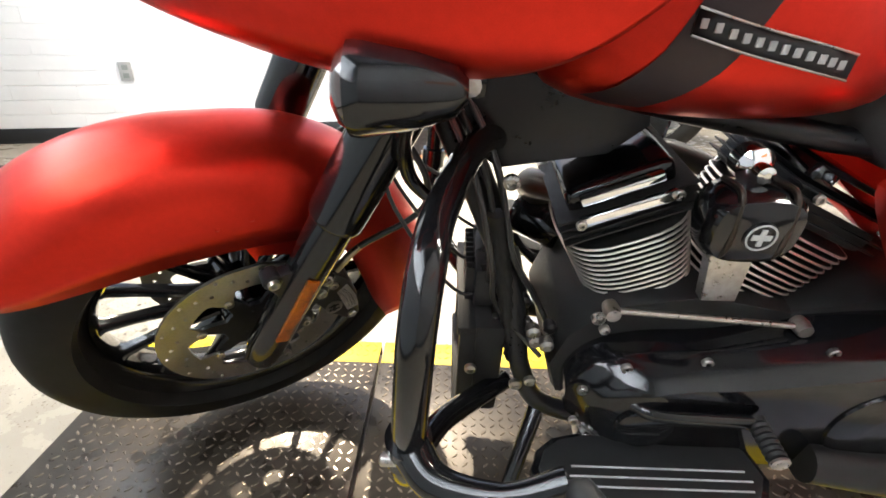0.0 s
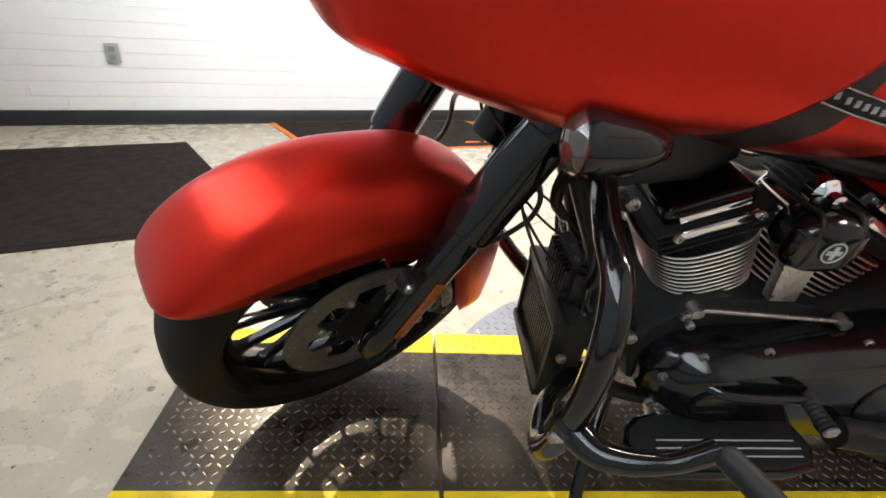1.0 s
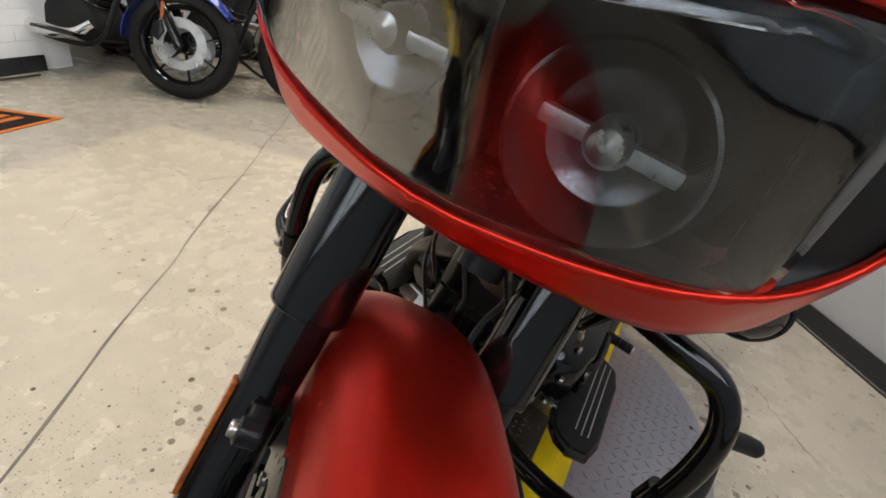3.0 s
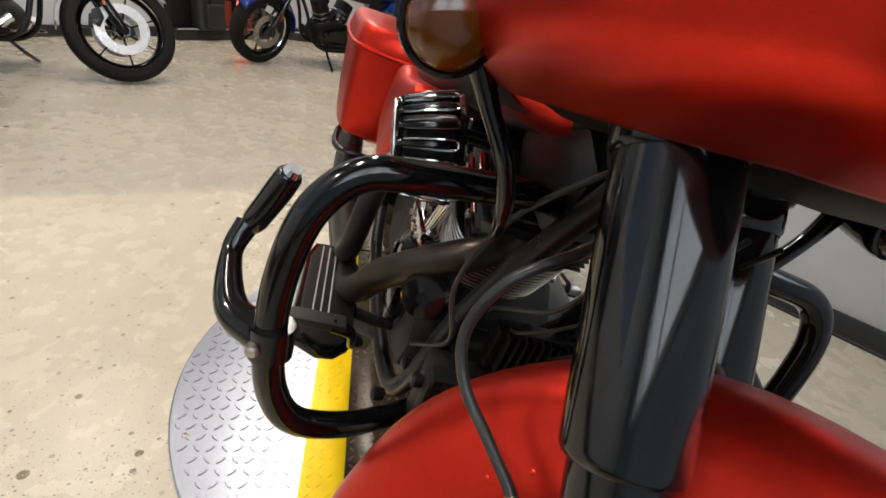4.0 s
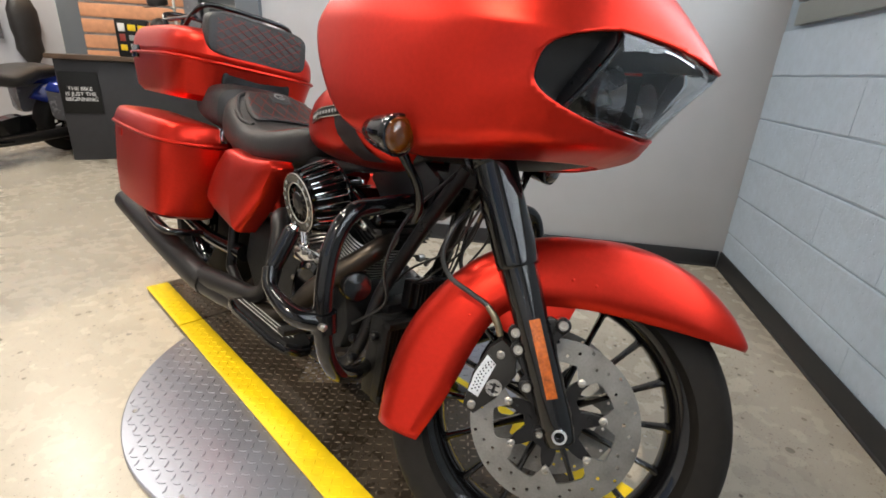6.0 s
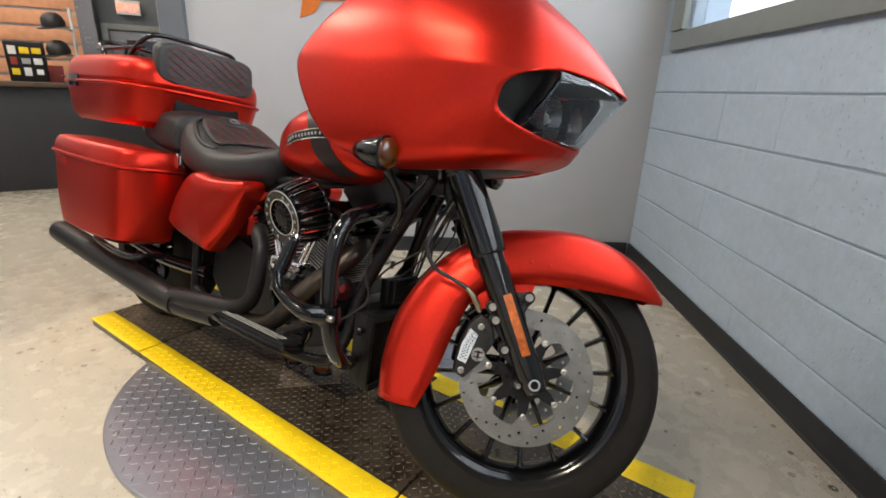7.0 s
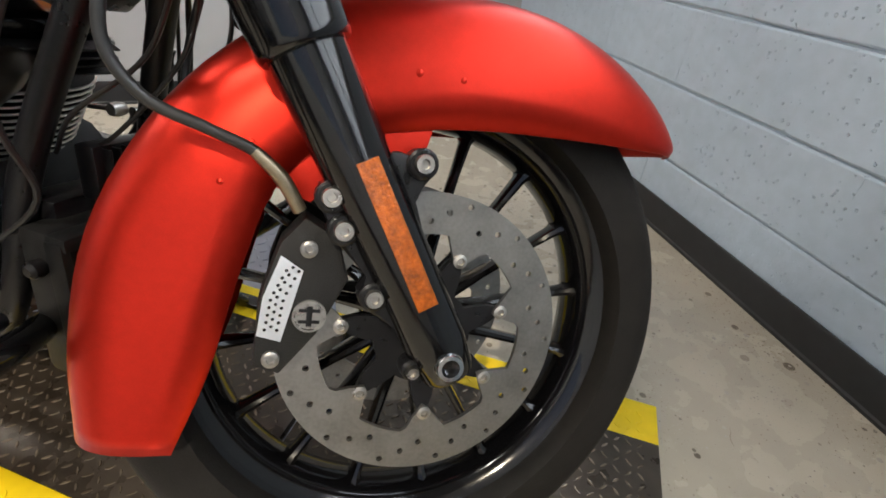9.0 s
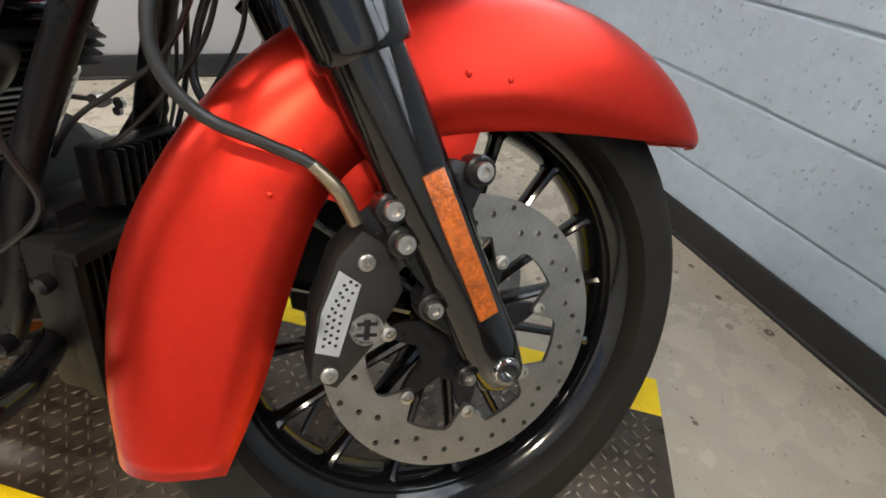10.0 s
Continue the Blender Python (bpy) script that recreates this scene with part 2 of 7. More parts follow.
# ---- room ----
def floor_material():
    m = material("polished_concrete", (0.44, 0.392, 0.315), 0.27, grain=0.09, scale=14, rough_var=0.03, bump=0.06, bump_scale=60)
    nodes, links = m.node_tree.nodes, m.node_tree.links
    b = nodes["Principled BSDF"]
    place = nodes.new("ShaderNodeTexCoord")
    colour = b.inputs["Base Color"].links[0].from_socket

    def noise(scale, detail=3.0):
        n = nodes.new("ShaderNodeTexNoise")
        n.inputs["Scale"].default_value, n.inputs["Detail"].default_value = scale, detail
        links.new(place.outputs["Object"], n.inputs["Vector"])
        return n.outputs["Fac"]

    def remap(value, a, b0, c, d):
        n = nodes.new("ShaderNodeMapRange")
        for k, v in (("From Min", a), ("From Max", b0), ("To Min", c), ("To Max", d)):
            n.inputs[k].default_value = v
        links.new(value, n.inputs["Value"])
        return n.outputs["Result"]

    def below(value, limit):
        n = nodes.new("ShaderNodeMapRange")
        n.inputs["To Min"].default_value, n.inputs["To Max"].default_value = 1.0, 0.0
        d = nodes.new("ShaderNodeMath")
        d.operation = "SUBTRACT"
        links.new(value, d.inputs[0])
        links.new(limit, d.inputs[1])
        n.inputs["From Min"].default_value, n.inputs["From Max"].default_value = -0.03, 0.0
        links.new(d.outputs[0], n.inputs["Value"])
        return n.outputs["Result"]

    def over(base, top, fac):
        n = nodes.new("ShaderNodeMix")
        n.data_type = "RGBA"
        links.new(fac, n.inputs["Factor"])
        links.new(base, n.inputs["A"])
        links.new(top, n.inputs["B"])
        return n.outputs["Result"]

    bend = nodes.new("ShaderNodeMix")
    bend.data_type = "VECTOR"
    bend.inputs["Factor"].default_value = 0.004
    rough = nodes.new("ShaderNodeTexNoise")
    rough.inputs["Scale"].default_value, rough.inputs["Detail"].default_value = 45, 3
    links.new(place.outputs["Object"], rough.inputs["Vector"])
    links.new(place.outputs["Object"], bend.inputs["A"])
    links.new(rough.outputs["Color"], bend.inputs["B"])
    patch = noise(1.3, 4.0)
    # exposed aggregate: sparse large chips, denser small ones, fine specks
    for scale, least, hi, dark, light in ((22, 0.60, 0.33, (0.085, 0.068, 0.05), (0.20, 0.17, 0.13)), (52, 0.44, 0.40, (0.11, 0.09, 0.07), (0.52, 0.48, 0.42)), (130, 0.42, 0.40, (0.13, 0.11, 0.085), (0.30, 0.26, 0.21)), (310, 0.30, 0.44, (0.17, 0.145, 0.11), (0.56, 0.52, 0.45))):
        chips = nodes.new("ShaderNodeTexVoronoi")
        chips.inputs["Scale"].default_value = scale
        links.new(bend.outputs["Result"], chips.inputs["Vector"])
        pick = nodes.new("ShaderNodeSeparateColor")
        links.new(chips.outputs["Color"], pick.inputs["Color"])
        chosen = remap(pick.outputs["Red"], least, 1.0, 0.0, hi)
        area_ok = remap(patch, 0.32, 0.60, 0.35, 1.0)
        lim = nodes.new("ShaderNodeMath")
        lim.operation = "MULTIPLY_ADD"
        links.new(chosen, lim.inputs[0])
        links.new(area_ok, lim.inputs[1])
        lim.inputs[2].default_value = -0.01
        hue = nodes.new("ShaderNodeValToRGB")
        hue.color_ramp.elements[0].color, hue.color_ramp.elements[1].color = (*dark, 1), (*light, 1)
        links.new(pick.outputs["Green"], hue.inputs["Fac"])
        colour = over(colour, hue.outputs["Color"], below(chips.outputs["Distance"], lim.outputs[0]))
    # dull grey-brown mottling and pale residue
    for scale, detail, lo, hi, most, tone in ((3.2, 8.0, 0.50, 0.78, 0.26, (0.25, 0.22, 0.175, 1)), (26.0, 10.0, 0.60, 0.80, 0.20, (0.58, 0.55, 0.49, 1))):
        tint = nodes.new("ShaderNodeRGB")
        tint.outputs[0].default_value = tone
        colour = over(colour, tint.outputs[0], remap(noise(scale, detail), lo, hi, 0.0, most))
    # wandering hairline cracks
    crack = nodes.new("ShaderNodeTexVoronoi")
    crack.feature = "DISTANCE_TO_EDGE"
    crack.inputs["Scale"].default_value = 0.42
    warp = nodes.new("ShaderNodeTexNoise")
    warp.inputs["Scale"].default_value, warp.inputs["Detail"].default_value = 2.5, 6
    links.new(place.outputs["Object"], warp.inputs["Vector"])
    mixv = nodes.new("ShaderNodeMix")
    mixv.data_type = "VECTOR"
    mixv.inputs["Factor"].default_value = 0.18
    links.new(place.outputs["Object"], mixv.inputs["A"])
    links.new(warp.outputs["Color"], mixv.inputs["B"])
    links.new(mixv.outputs["Result"], crack.inputs["Vector"])
    thin = nodes.new("ShaderNodeMath")
    thin.operation = "LESS_THAN"
    links.new(crack.outputs["Distance"], thin.inputs[0])
    links.new(remap(noise(2.2), 0.54, 0.68, 0.0, 0.0010), thin.inputs[1])
    dirt = nodes.new("ShaderNodeRGB")
    dirt.outputs[0].default_value = (0.16, 0.135, 0.105, 1)
    colour = over(colour, dirt.outputs[0], thin.outputs[0])
    links.new(colour, b.inputs["Base Color"])
    return m


CONCRETE = floor_material()
GREYWALL = material("grey_wall_paint", (0.44, 0.44, 0.44), 0.5, grain=0.05, scale=6, bump=0.08, bump_scale=150)
BLOCKPAINT = material("pale_blue_grey_block_paint", (0.44, 0.53, 0.63), 0.40, grain=0.09, scale=30, bump=0.9, bump_scale=60)


def pitted(m, scale, depth):
    """Scattered small pits pressed into a painted block face."""
    nodes, links = m.node_tree.nodes, m.node_tree.links
    b = nodes["Principled BSDF"]
    cells = nodes.new("ShaderNodeTexVoronoi")
    cells.inputs["Scale"].default_value = scale
    links.new(nodes.new("ShaderNodeNewGeometry").outputs["Position"], cells.inputs["Vector"])
    pick = nodes.new("ShaderNodeSeparateColor")
    links.new(cells.outputs["Color"], pick.inputs["Color"])
    size = nodes.new("ShaderNodeMapRange")
    for k, v in (("From Min", 0.72), ("From Max", 1.0), ("To Min", 0.0), ("To Max", 0.42)):
        size.inputs[k].default_value = v
    links.new(pick.outputs["Red"], size.inputs["Value"])
    edge = nodes.new("ShaderNodeMath")
    edge.operation = "SUBTRACT"
    links.new(cells.outputs["Distance"], edge.inputs[0])
    links.new(size.outputs["Result"], edge.inputs[1])
    height = nodes.new("ShaderNodeMapRange")
    height.inputs["From Min"].default_value, height.inputs["From Max"].default_value = -0.12, 0.02
    links.new(edge.outputs[0], height.inputs["Value"])
    bump = nodes.new("ShaderNodeBump")
    bump.inputs["Strength"].default_value, bump.inputs["Distance"].default_value = 1.0, depth
    links.new(height.outputs["Result"], bump.inputs["Height"])
    if b.inputs["Normal"].links:
        links.new(b.inputs["Normal"].links[0].from_socket, bump.inputs["Normal"])
    links.new(bump.outputs["Normal"], b.inputs["Normal"])


pitted(BLOCKPAINT, 100, 0.003)
# Deeper than the block paint, so the recess shade lies in the colour.
MORTAR = material("painted_joint_with_shade", (0.30, 0.37, 0.45), 0.6, grain=0.1, scale=30)
WHITEBRICK = material("white_brick_paint", (0.86, 0.86, 0.86), 0.4, grain=0.03, scale=14, bump=0.5, bump_scale=45)
BASE = material("dark_rubber_baseboard", (0.022, 0.023, 0.025), 0.42, grain=0.2, scale=40)
CEILING = material("dark_ceiling_paint", (0.22, 0.22, 0.22), 0.8, grain=0.1, scale=6)
FRAMEGREY = material("grey_green_window_trim", (0.22, 0.24, 0.23), 0.45, grain=0.08, scale=20)
MATDARK = material("dark_entrance_carpet", (0.030, 0.024, 0.022), 0.95, spec=0.1, grain=0.5, scale=160, bump=0.9, bump_scale=700)
MATEDGE = material("orange_mat_border", (0.62, 0.16, 0.02), 0.8, grain=0.15, scale=120, bump=0.4, bump_scale=600)
SKYGLOW = material("bright_outdoor_haze", (0.9, 0.9, 0.9), 0.9, emit=(0.95, 0.98, 1.0), power=2.2)
CEIL_LAMP = material("lamp_diffuser", (0.9, 0.9, 0.9), 0.6, emit=(1.0, 0.95, 0.86), power=7.0)

CORNER = Vector((-0.243, 2.208, 0))
BLOCK_END = Vector((2.576, -2.219, 0))
BLOCK_DIR = (BLOCK_END - CORNER).normalized()
GREY_DIR = Vector((-0.807, -0.590, 0)).normalized()
WHITE_DIR = Vector((-0.957, -0.290, 0)).normalized()
GREY_LONG, WHITE_LONG = 2.83, 4.10
HIGH = 4.2


def along(start, way, out):
    """Axes of a wall: x along it, y into the room (out points away), z up."""
    m = Matrix.Identity(4)
    m.col[0][:3], m.col[1][:3], m.col[2][:3], m.col[3][:3] = way, -out, (0, 0, 1), start
    return m


BLOCK_M = along(CORNER, BLOCK_DIR, Vector((-BLOCK_DIR.y, BLOCK_DIR.x, 0)))
GREY_M = along(CORNER, GREY_DIR, Vector((GREY_DIR.y, -GREY_DIR.x, 0)))
WHITE_M = along(BLOCK_END, WHITE_DIR, Vector((-WHITE_DIR.y, WHITE_DIR.x, 0)))
BLOCK_LONG = (BLOCK_END - CORNER).length

floor = add("floor", box((-3.0, 0, -0.05), (16, 14, 0.1)), CONCRETE, smooth=False)
tagged(floor, "speckled polished concrete showroom floor with fine cracks", "floor", kind="structure")

# front wall of painted blocks with a high window
WIN = (0.27, 4.3, 1.275, 3.2)
x0, x1, z0, z1 = WIN
wall = merge(box((BLOCK_LONG / 2, -0.1005, z0 / 2), (BLOCK_LONG + 0.4, 0.2, z0)), box((BLOCK_LONG / 2, -0.1005, (z1 + HIGH) / 2), (BLOCK_LONG + 0.4, 0.2, HIGH - z1)),
             box((x0 / 2 - 0.1, -0.1005, (z0 + z1) / 2), (x0 + 0.2, 0.2, z1 - z0)), box(((x1 + BLOCK_LONG + 0.2) / 2, -0.1005, (z0 + z1) / 2), (BLOCK_LONG + 0.2 - x1, 0.2, z1 - z0)))
wall_front = tagged(add("wall_front", wall, MORTAR, matrix=BLOCK_M, smooth=False), "pale blue-grey painted concrete block wall", "wall", kind="structure")
wg = box((GREY_LONG / 2, -0.08, HIGH / 2), (GREY_LONG, 0.15, HIGH))
wall_side = tagged(add("wall_side", wg, GREYWALL, matrix=GREY_M, smooth=False), "smooth mid-grey painted wall", "wall", kind="structure")
# Unseen opening, its edges set to shape the sun patch on the deck.
SUN_GAP = (1.40, 3.7, 1.25, 4.05)
x0, x1, z0, z1 = SUN_GAP
ww = merge(box((WHITE_LONG / 2, -0.1005, z0 / 2), (WHITE_LONG + 0.4, 0.2, z0)), box((WHITE_LONG / 2, -0.1005, (z1 + HIGH) / 2), (WHITE_LONG + 0.4, 0.2, HIGH - z1)),
           box((x0 / 2 - 0.1, -0.1005, (z0 + z1) / 2), (x0 + 0.2, 0.2, z1 - z0)), box(((x1 + WHITE_LONG + 0.2) / 2, -0.1005, (z0 + z1) / 2), (WHITE_LONG + 0.2 - x1, 0.2, z1 - z0)))
wall_right = tagged(add("wall_right", ww, WHITEBRICK, matrix=WHITE_M, smooth=False), "white painted brick wall", "wall", kind="structure")
GREY_END = GREY_M @ Vector((GREY_LONG, 0, 0))
WHITE_END = WHITE_M @ Vector((WHITE_LONG, 0, 0))
ROOM = [CORNER, BLOCK_END, WHITE_END, Vector((-1.2, -4.9, 0)), Vector((-6.57, -1.62, 0)), Vector((-7.12, 0.38, 0)), Vector((-5.2, 3.27, 0)), Vector((-3.3, 2.0, 0)), GREY_END]
ceiling = tagged(add("ceiling", slab([(p.x, p.y) for p in ROOM], HIGH, HIGH + 0.1, axis="z"), CEILING, smooth=False), "dark grey painted showroom ceiling", "ceiling", kind="structure")

# walls that close the showroom behind and beside the parked motorcycles
BACKWALL = material("white_showroom_wall", (0.50, 0.51, 0.54), 0.55, grain=0.05, scale=5, bump=0.05, bump_scale=120)
ALCOVE = material("slate_grey_wall", (0.13, 0.145, 0.16), 0.55, grain=0.08, scale=6)
for a, b, mat, name, label in ((2, 3, BACKWALL, "wall_return", "plain white showroom wall"), (3, 4, BACKWALL, "wall_back", "plain white showroom wall behind the parked motorcycles"), (4, 5, BACKWALL, "wall_picture", "white showroom wall with a framed poster"), (5, 6, ALCOVE, "wall_counter", "slate grey wall behind the sales counter"), (6, 7, ALCOVE, "wall_passage", "slate grey passage wall"), (7, 8, ALCOVE, "wall_alcove", "slate grey alcove wall")):
    p, q = ROOM[a], ROOM[b]
    d = (q - p).normalized()
    tagged(add(name, box(((q - p).length / 2, -0.08, HIGH / 2), ((q - p).length, 0.15, HIGH)), mat, matrix=along(p, d, Vector((-d.y, d.x, 0))), smooth=False), label, "wall", kind="structure")
BACK_DIR, COUNTER_DIR, PICTURE_DIR = (ROOM[4] - ROOM[3]).normalized(), (ROOM[6] - Vector((-7.9, -0.8, 0))).normalized(), (ROOM[5] - ROOM[4]).normalized()
PICTURE_M = along(ROOM[4], PICTURE_DIR, Vector((-PICTURE_DIR.y, PICTURE_DIR.x, 0)))
BACK_M = along(ROOM[3], BACK_DIR, Vector((-BACK_DIR.y, BACK_DIR.x, 0)))
COUNTER_M = along(Vector((-7.9, -0.8, 0)), COUNTER_DIR, Vector((-COUNTER_DIR.y, COUNTER_DIR.x, 0)))


def baseboard(m, x0, x1):
    n = 4
    prof = [(0.0, 0.0), (0.014, 0.0), (0.014, 0.008), (0.009, 0.012), (0.008, 0.085), (0.004, 0.092), (0.0, 0.092)]
    rings = [[(x, y, z) for y, z in prof] for x in np.linspace(x0, x1, n)]
    return tagged(add("baseboard", loft(rings), BASE, matrix=m @ Matrix.Translation((0, 0.012, 0))), "black rubber baseboard", "baseboard", kind="structure")


baseboard(BLOCK_M, 0.02, BLOCK_LONG - 0.02)
baseboard(GREY_M, 0.03, GREY_LONG)
baseboard(WHITE_M, 0.03, WHITE_LONG)
baseboard(BACK_M, 0.05, 6.2)
baseboard(PICTURE_M, 0.05, 2.0)

# window in the block wall
x0, x1, z0, z1 = WIN
window = tagged(empty("window_1", BLOCK_M), "wide high window with grey trim in the block wall", "window", kind="structure")
for c, s in (((x0 + x1) / 2, z0 - 0.005), ((x0 + x1) / 2, z1)):
    add("window_sill" if s < 2 else "window_frame", box((c, 0.0, s), (x1 - x0 + 0.24, 0.06, 0.09), 0.006), FRAMEGREY, window)
for c in (x0 - 0.075, x1 + 0.075):
    add("window_frame", box((c, 0.0, (z0 + z1) / 2), (0.15, 0.06, z1 - z0 - 0.1), 0.006), FRAMEGREY, window)
for k in range(1, 3):
    add("mullion", box((x0 + (x1 - x0) * k / 3, -0.06, (z0 + z1) / 2), (0.05, 0.05, z1 - z0 - 0.1), 0.005), FRAMEGREY, window)
pane = add("pane", box(((x0 + x1) / 2, -0.08, (z0 + z1) / 2), (x1 - x0, 0.008, z1 - z0)), LENS_GLASS, window)
pane.visible_shadow = False
backdrop = add("backdrop", box(((x0 + x1) / 2, -1.2, 2.2), (9, 0.02, 4.4)), SKYGLOW, matrix=BLOCK_M)
tagged(backdrop, "bright hazy daylight outside the window", "backdrop", kind="structure")
day = area("window_daylight", BLOCK_M @ Vector((2.3, -0.25, 2.25)), BLOCK_M @ Vector((2.3, 2, 1.2)), 3.7, 1.7, 58, (0.85, 0.93, 1.0))

# ---- display deck and turntable ----
DECK_TOP = 0.035


def lugs(x0, x1, y0, y1, z, pitch=0.0195, inside=None, length=0.0160, width=0.0046, high=0.0019):
    """Raised lens-shaped lugs of a tread plate, turned left and right by turns."""
    vs, fs = [], []
    nx, ny = int((x1 - x0) / pitch), int((y1 - y0) / pitch)
    for i in range(nx):
        for j in range(ny):
            cx, cy = x0 + (i + 0.5) * pitch, y0 + (j + 0.5) * pitch
            if inside and not inside(cx, cy):
                continue
            a = math.radians(45 if (i + j) % 2 else -45)
            c, s = math.cos(a), math.sin(a)
            k = len(vs)
            h, w = length / 2, width / 2
            for u, v, t in ((-h, 0, 0), (-h * 0.4, -w, 0), (h * 0.4, -w, 0), (h, 0, 0), (h * 0.4, w, 0), (-h * 0.4, w, 0), (-h * 0.80, 0, 1), (-h * 0.34, -w * 0.62, 1), (h * 0.34, -w * 0.62, 1), (h * 0.80, 0, 1), (h * 0.34, w * 0.62, 1), (-h * 0.34, w * 0.62, 1)):
                vs.append((cx + u * c - v * s, cy + u * s + v * c, z - 0.0005 + t * high))
            for q in range(6):
                fs.append((k + q, k + (q + 1) % 6, k + 6 + (q + 1) % 6, k + 6 + q))
            fs.append(tuple(range(k + 6, k + 12)))
    return vs, fs


DX = (0.425, -0.175, -0.76, -1.352, -1.775)
DY = (-0.272, -0.190, 0.207, 0.292)
deck = tagged(empty("display_platform"), "low black tread-plate platform with yellow edges under the motorcycle", "platform")
for a, b in ((DX[0], DX[1]), (DX[1], DX[3]), (DX[3], DX[4])):
    xm, xl = (a + b) / 2, abs(a - b) - 0.008
    plate = add("deck_plate", box((xm, (DY[1] + DY[2]) / 2, DECK_TOP / 2 + 0.006), (xl, DY[2] - DY[1], DECK_TOP - 0.012), 0.002), DECK, deck)
    tread = add("tread", lugs(xm - xl / 2 + 0.004, xm + xl / 2 - 0.004, DY[1] + 0.003, DY[2] - 0.003, DECK_TOP), LUGWORN_SUN, plate, "worn raised tread lugs, tinted paler for sun glints")
    tagged(tread, kind="stuff")
    for y0, y1 in ((DY[0], DY[1]), (DY[2], DY[3])):
        strip = add("edge_strip", merge(box((xm, (y0 + y1) / 2, DECK_TOP - 0.004), (xl, y1 - y0, 0.008), 0.002), ), YELLOW, deck, "yellow painted tread edge")
        add("skirt", box((xm, y0 + 0.006 if y0 < 0 else y1 - 0.006, DECK_TOP / 2 - 0.004), (xl, 0.006, DECK_TOP - 0.009)), DECK, strip, "worn dark metal skirt")
        tagged(add("tread", lugs(xm - xl / 2 + 0.004, xm + xl / 2 - 0.004, y0 + 0.006, y1 - 0.004, DECK_TOP), YELLOW, strip), kind="stuff")

DISC_C, DISC_R, DISC_TOP = (-0.77, 0.022), 0.594, 0.021
turntable = tagged(empty("turntable"), "round bright tread-plate turntable set under the platform", "turntable")
disc = add("disc", moved(lathe([(DISC_R - 0.004, 0.0005), (DISC_R, 0.003), (DISC_R, DISC_TOP - 0.002), (DISC_R - 0.003, DISC_TOP)], 96, "z"), Matrix.Translation((*DISC_C, 0))), TREAD, turntable)
tagged(add("tread", lugs(DISC_C[0] - DISC_R, DISC_C[0] + DISC_R, -DISC_R, DISC_R, DISC_TOP, 0.026, lambda x, y: math.hypot(x - DISC_C[0], y - DISC_C[1]) < DISC_R - 0.015 and not -0.26 < y < 0.28, 0.0215, 0.0056, 0.0024), TREAD, disc), kind="stuff")
for a in (215, 250, 290, 325, 35, 75, 110, 150):
    c = (DISC_C[0] + (DISC_R - 0.03) * math.cos(radians(a)), DISC_C[1] + (DISC_R - 0.03) * math.sin(radians(a)), DISC_TOP - 0.0005)
    add("screw", moved(lathe([(0.007, 0), (0.007, 0.002), (0.004, 0.003), (0.003, 0.001)], 12, "z"), Matrix.Translation(c)), STEEL, disc)


def mat_thing(corners, border, label, edge):
    """A floor mat with a raised border, from four corners."""
    pts = [Vector((*c, 0)) for c in corners]
    mid = sum(pts, Vector()) / 4
    thing = tagged(empty("floor_mat", Matrix.Translation(mid)), label, "mat", "mats on the floor")
    inner = [mid + (p - mid) * (1 - border / (p - mid).length * 1.4) for p in pts]
    ring = [(p - mid).to_3d() for p in pts]
    inn = [(p - mid).to_3d() for p in inner]
    top = 0.008
    vs = [(p.x, p.y, 0.001) for p in ring] + [(p.x, p.y, top - 0.003) for p in ring] + [(p.x, p.y, top - 0.002) for p in inn]
    fs = [(i, (i + 1) % 4, 4 + (i + 1) % 4, 4 + i) for i in range(4)] + [(4 + i, 4 + (i + 1) % 4, 8 + (i + 1) % 4, 8 + i) for i in range(4)]
    add("border", (vs, fs), edge, thing, smooth=False)
    vs = [(p.x, p.y, 0.001) for p in inn] + [(p.x, p.y, top) for p in inn]
    fs = [(i, (i + 1) % 4, 4 + (i + 1) % 4, 4 + i) for i in range(4)] + [(4, 5, 6, 7)]
    add("carpet", (vs, fs), MATDARK, thing, smooth=False)
    return thing


mat_thing([(0.485, -1.0), (1.259, -2.102), (2.17, -1.736), (1.396, -0.634)], 0.03, "dark brown carpet entrance mat on the concrete floor", MATDARK)
mat_b = mat_thing([(0.504, -2.027), (0.972, -2.755), (-0.526, -3.187), (-0.985, -2.50)], 0.035, "black carpet mat with an orange border beside the white wall", MATEDGE)

JOINT = material("floor_joint_filler", (0.13, 0.115, 0.095), 0.7, grain=0.3, scale=40)
for a, b, w in (((-3.6, -3.05), (0.1, -0.635), 0.010), ((1.95, 0.62), (0.62, -0.78), 0.004)):
    p, q = Vector((*a, 0.0006)), Vector((*b, 0.0006))
    d = (q - p).normalized()
    n = Vector((-d.y, d.x, 0)) * w / 2
    line = [p + (q - p) * t + n * 1.2 * math.sin(9 * t + 2 * math.sin(23 * t)) for t in np.linspace(0, 1, 60)]
    vs = [v for k, c in enumerate(line) for v in (c + n * (0.7 + 0.3 * math.sin(31 * k)), c - n * (0.7 + 0.3 * math.sin(17 * k)))]
    fs = [(2 * k, 2 * k + 1, 2 * k + 3, 2 * k + 2) for k in range(len(line) - 1)]
    tagged(add("trim", (vs, fs), JOINT, smooth=False), "dark narrow joint in the concrete floor", "floor joint", kind="structure")

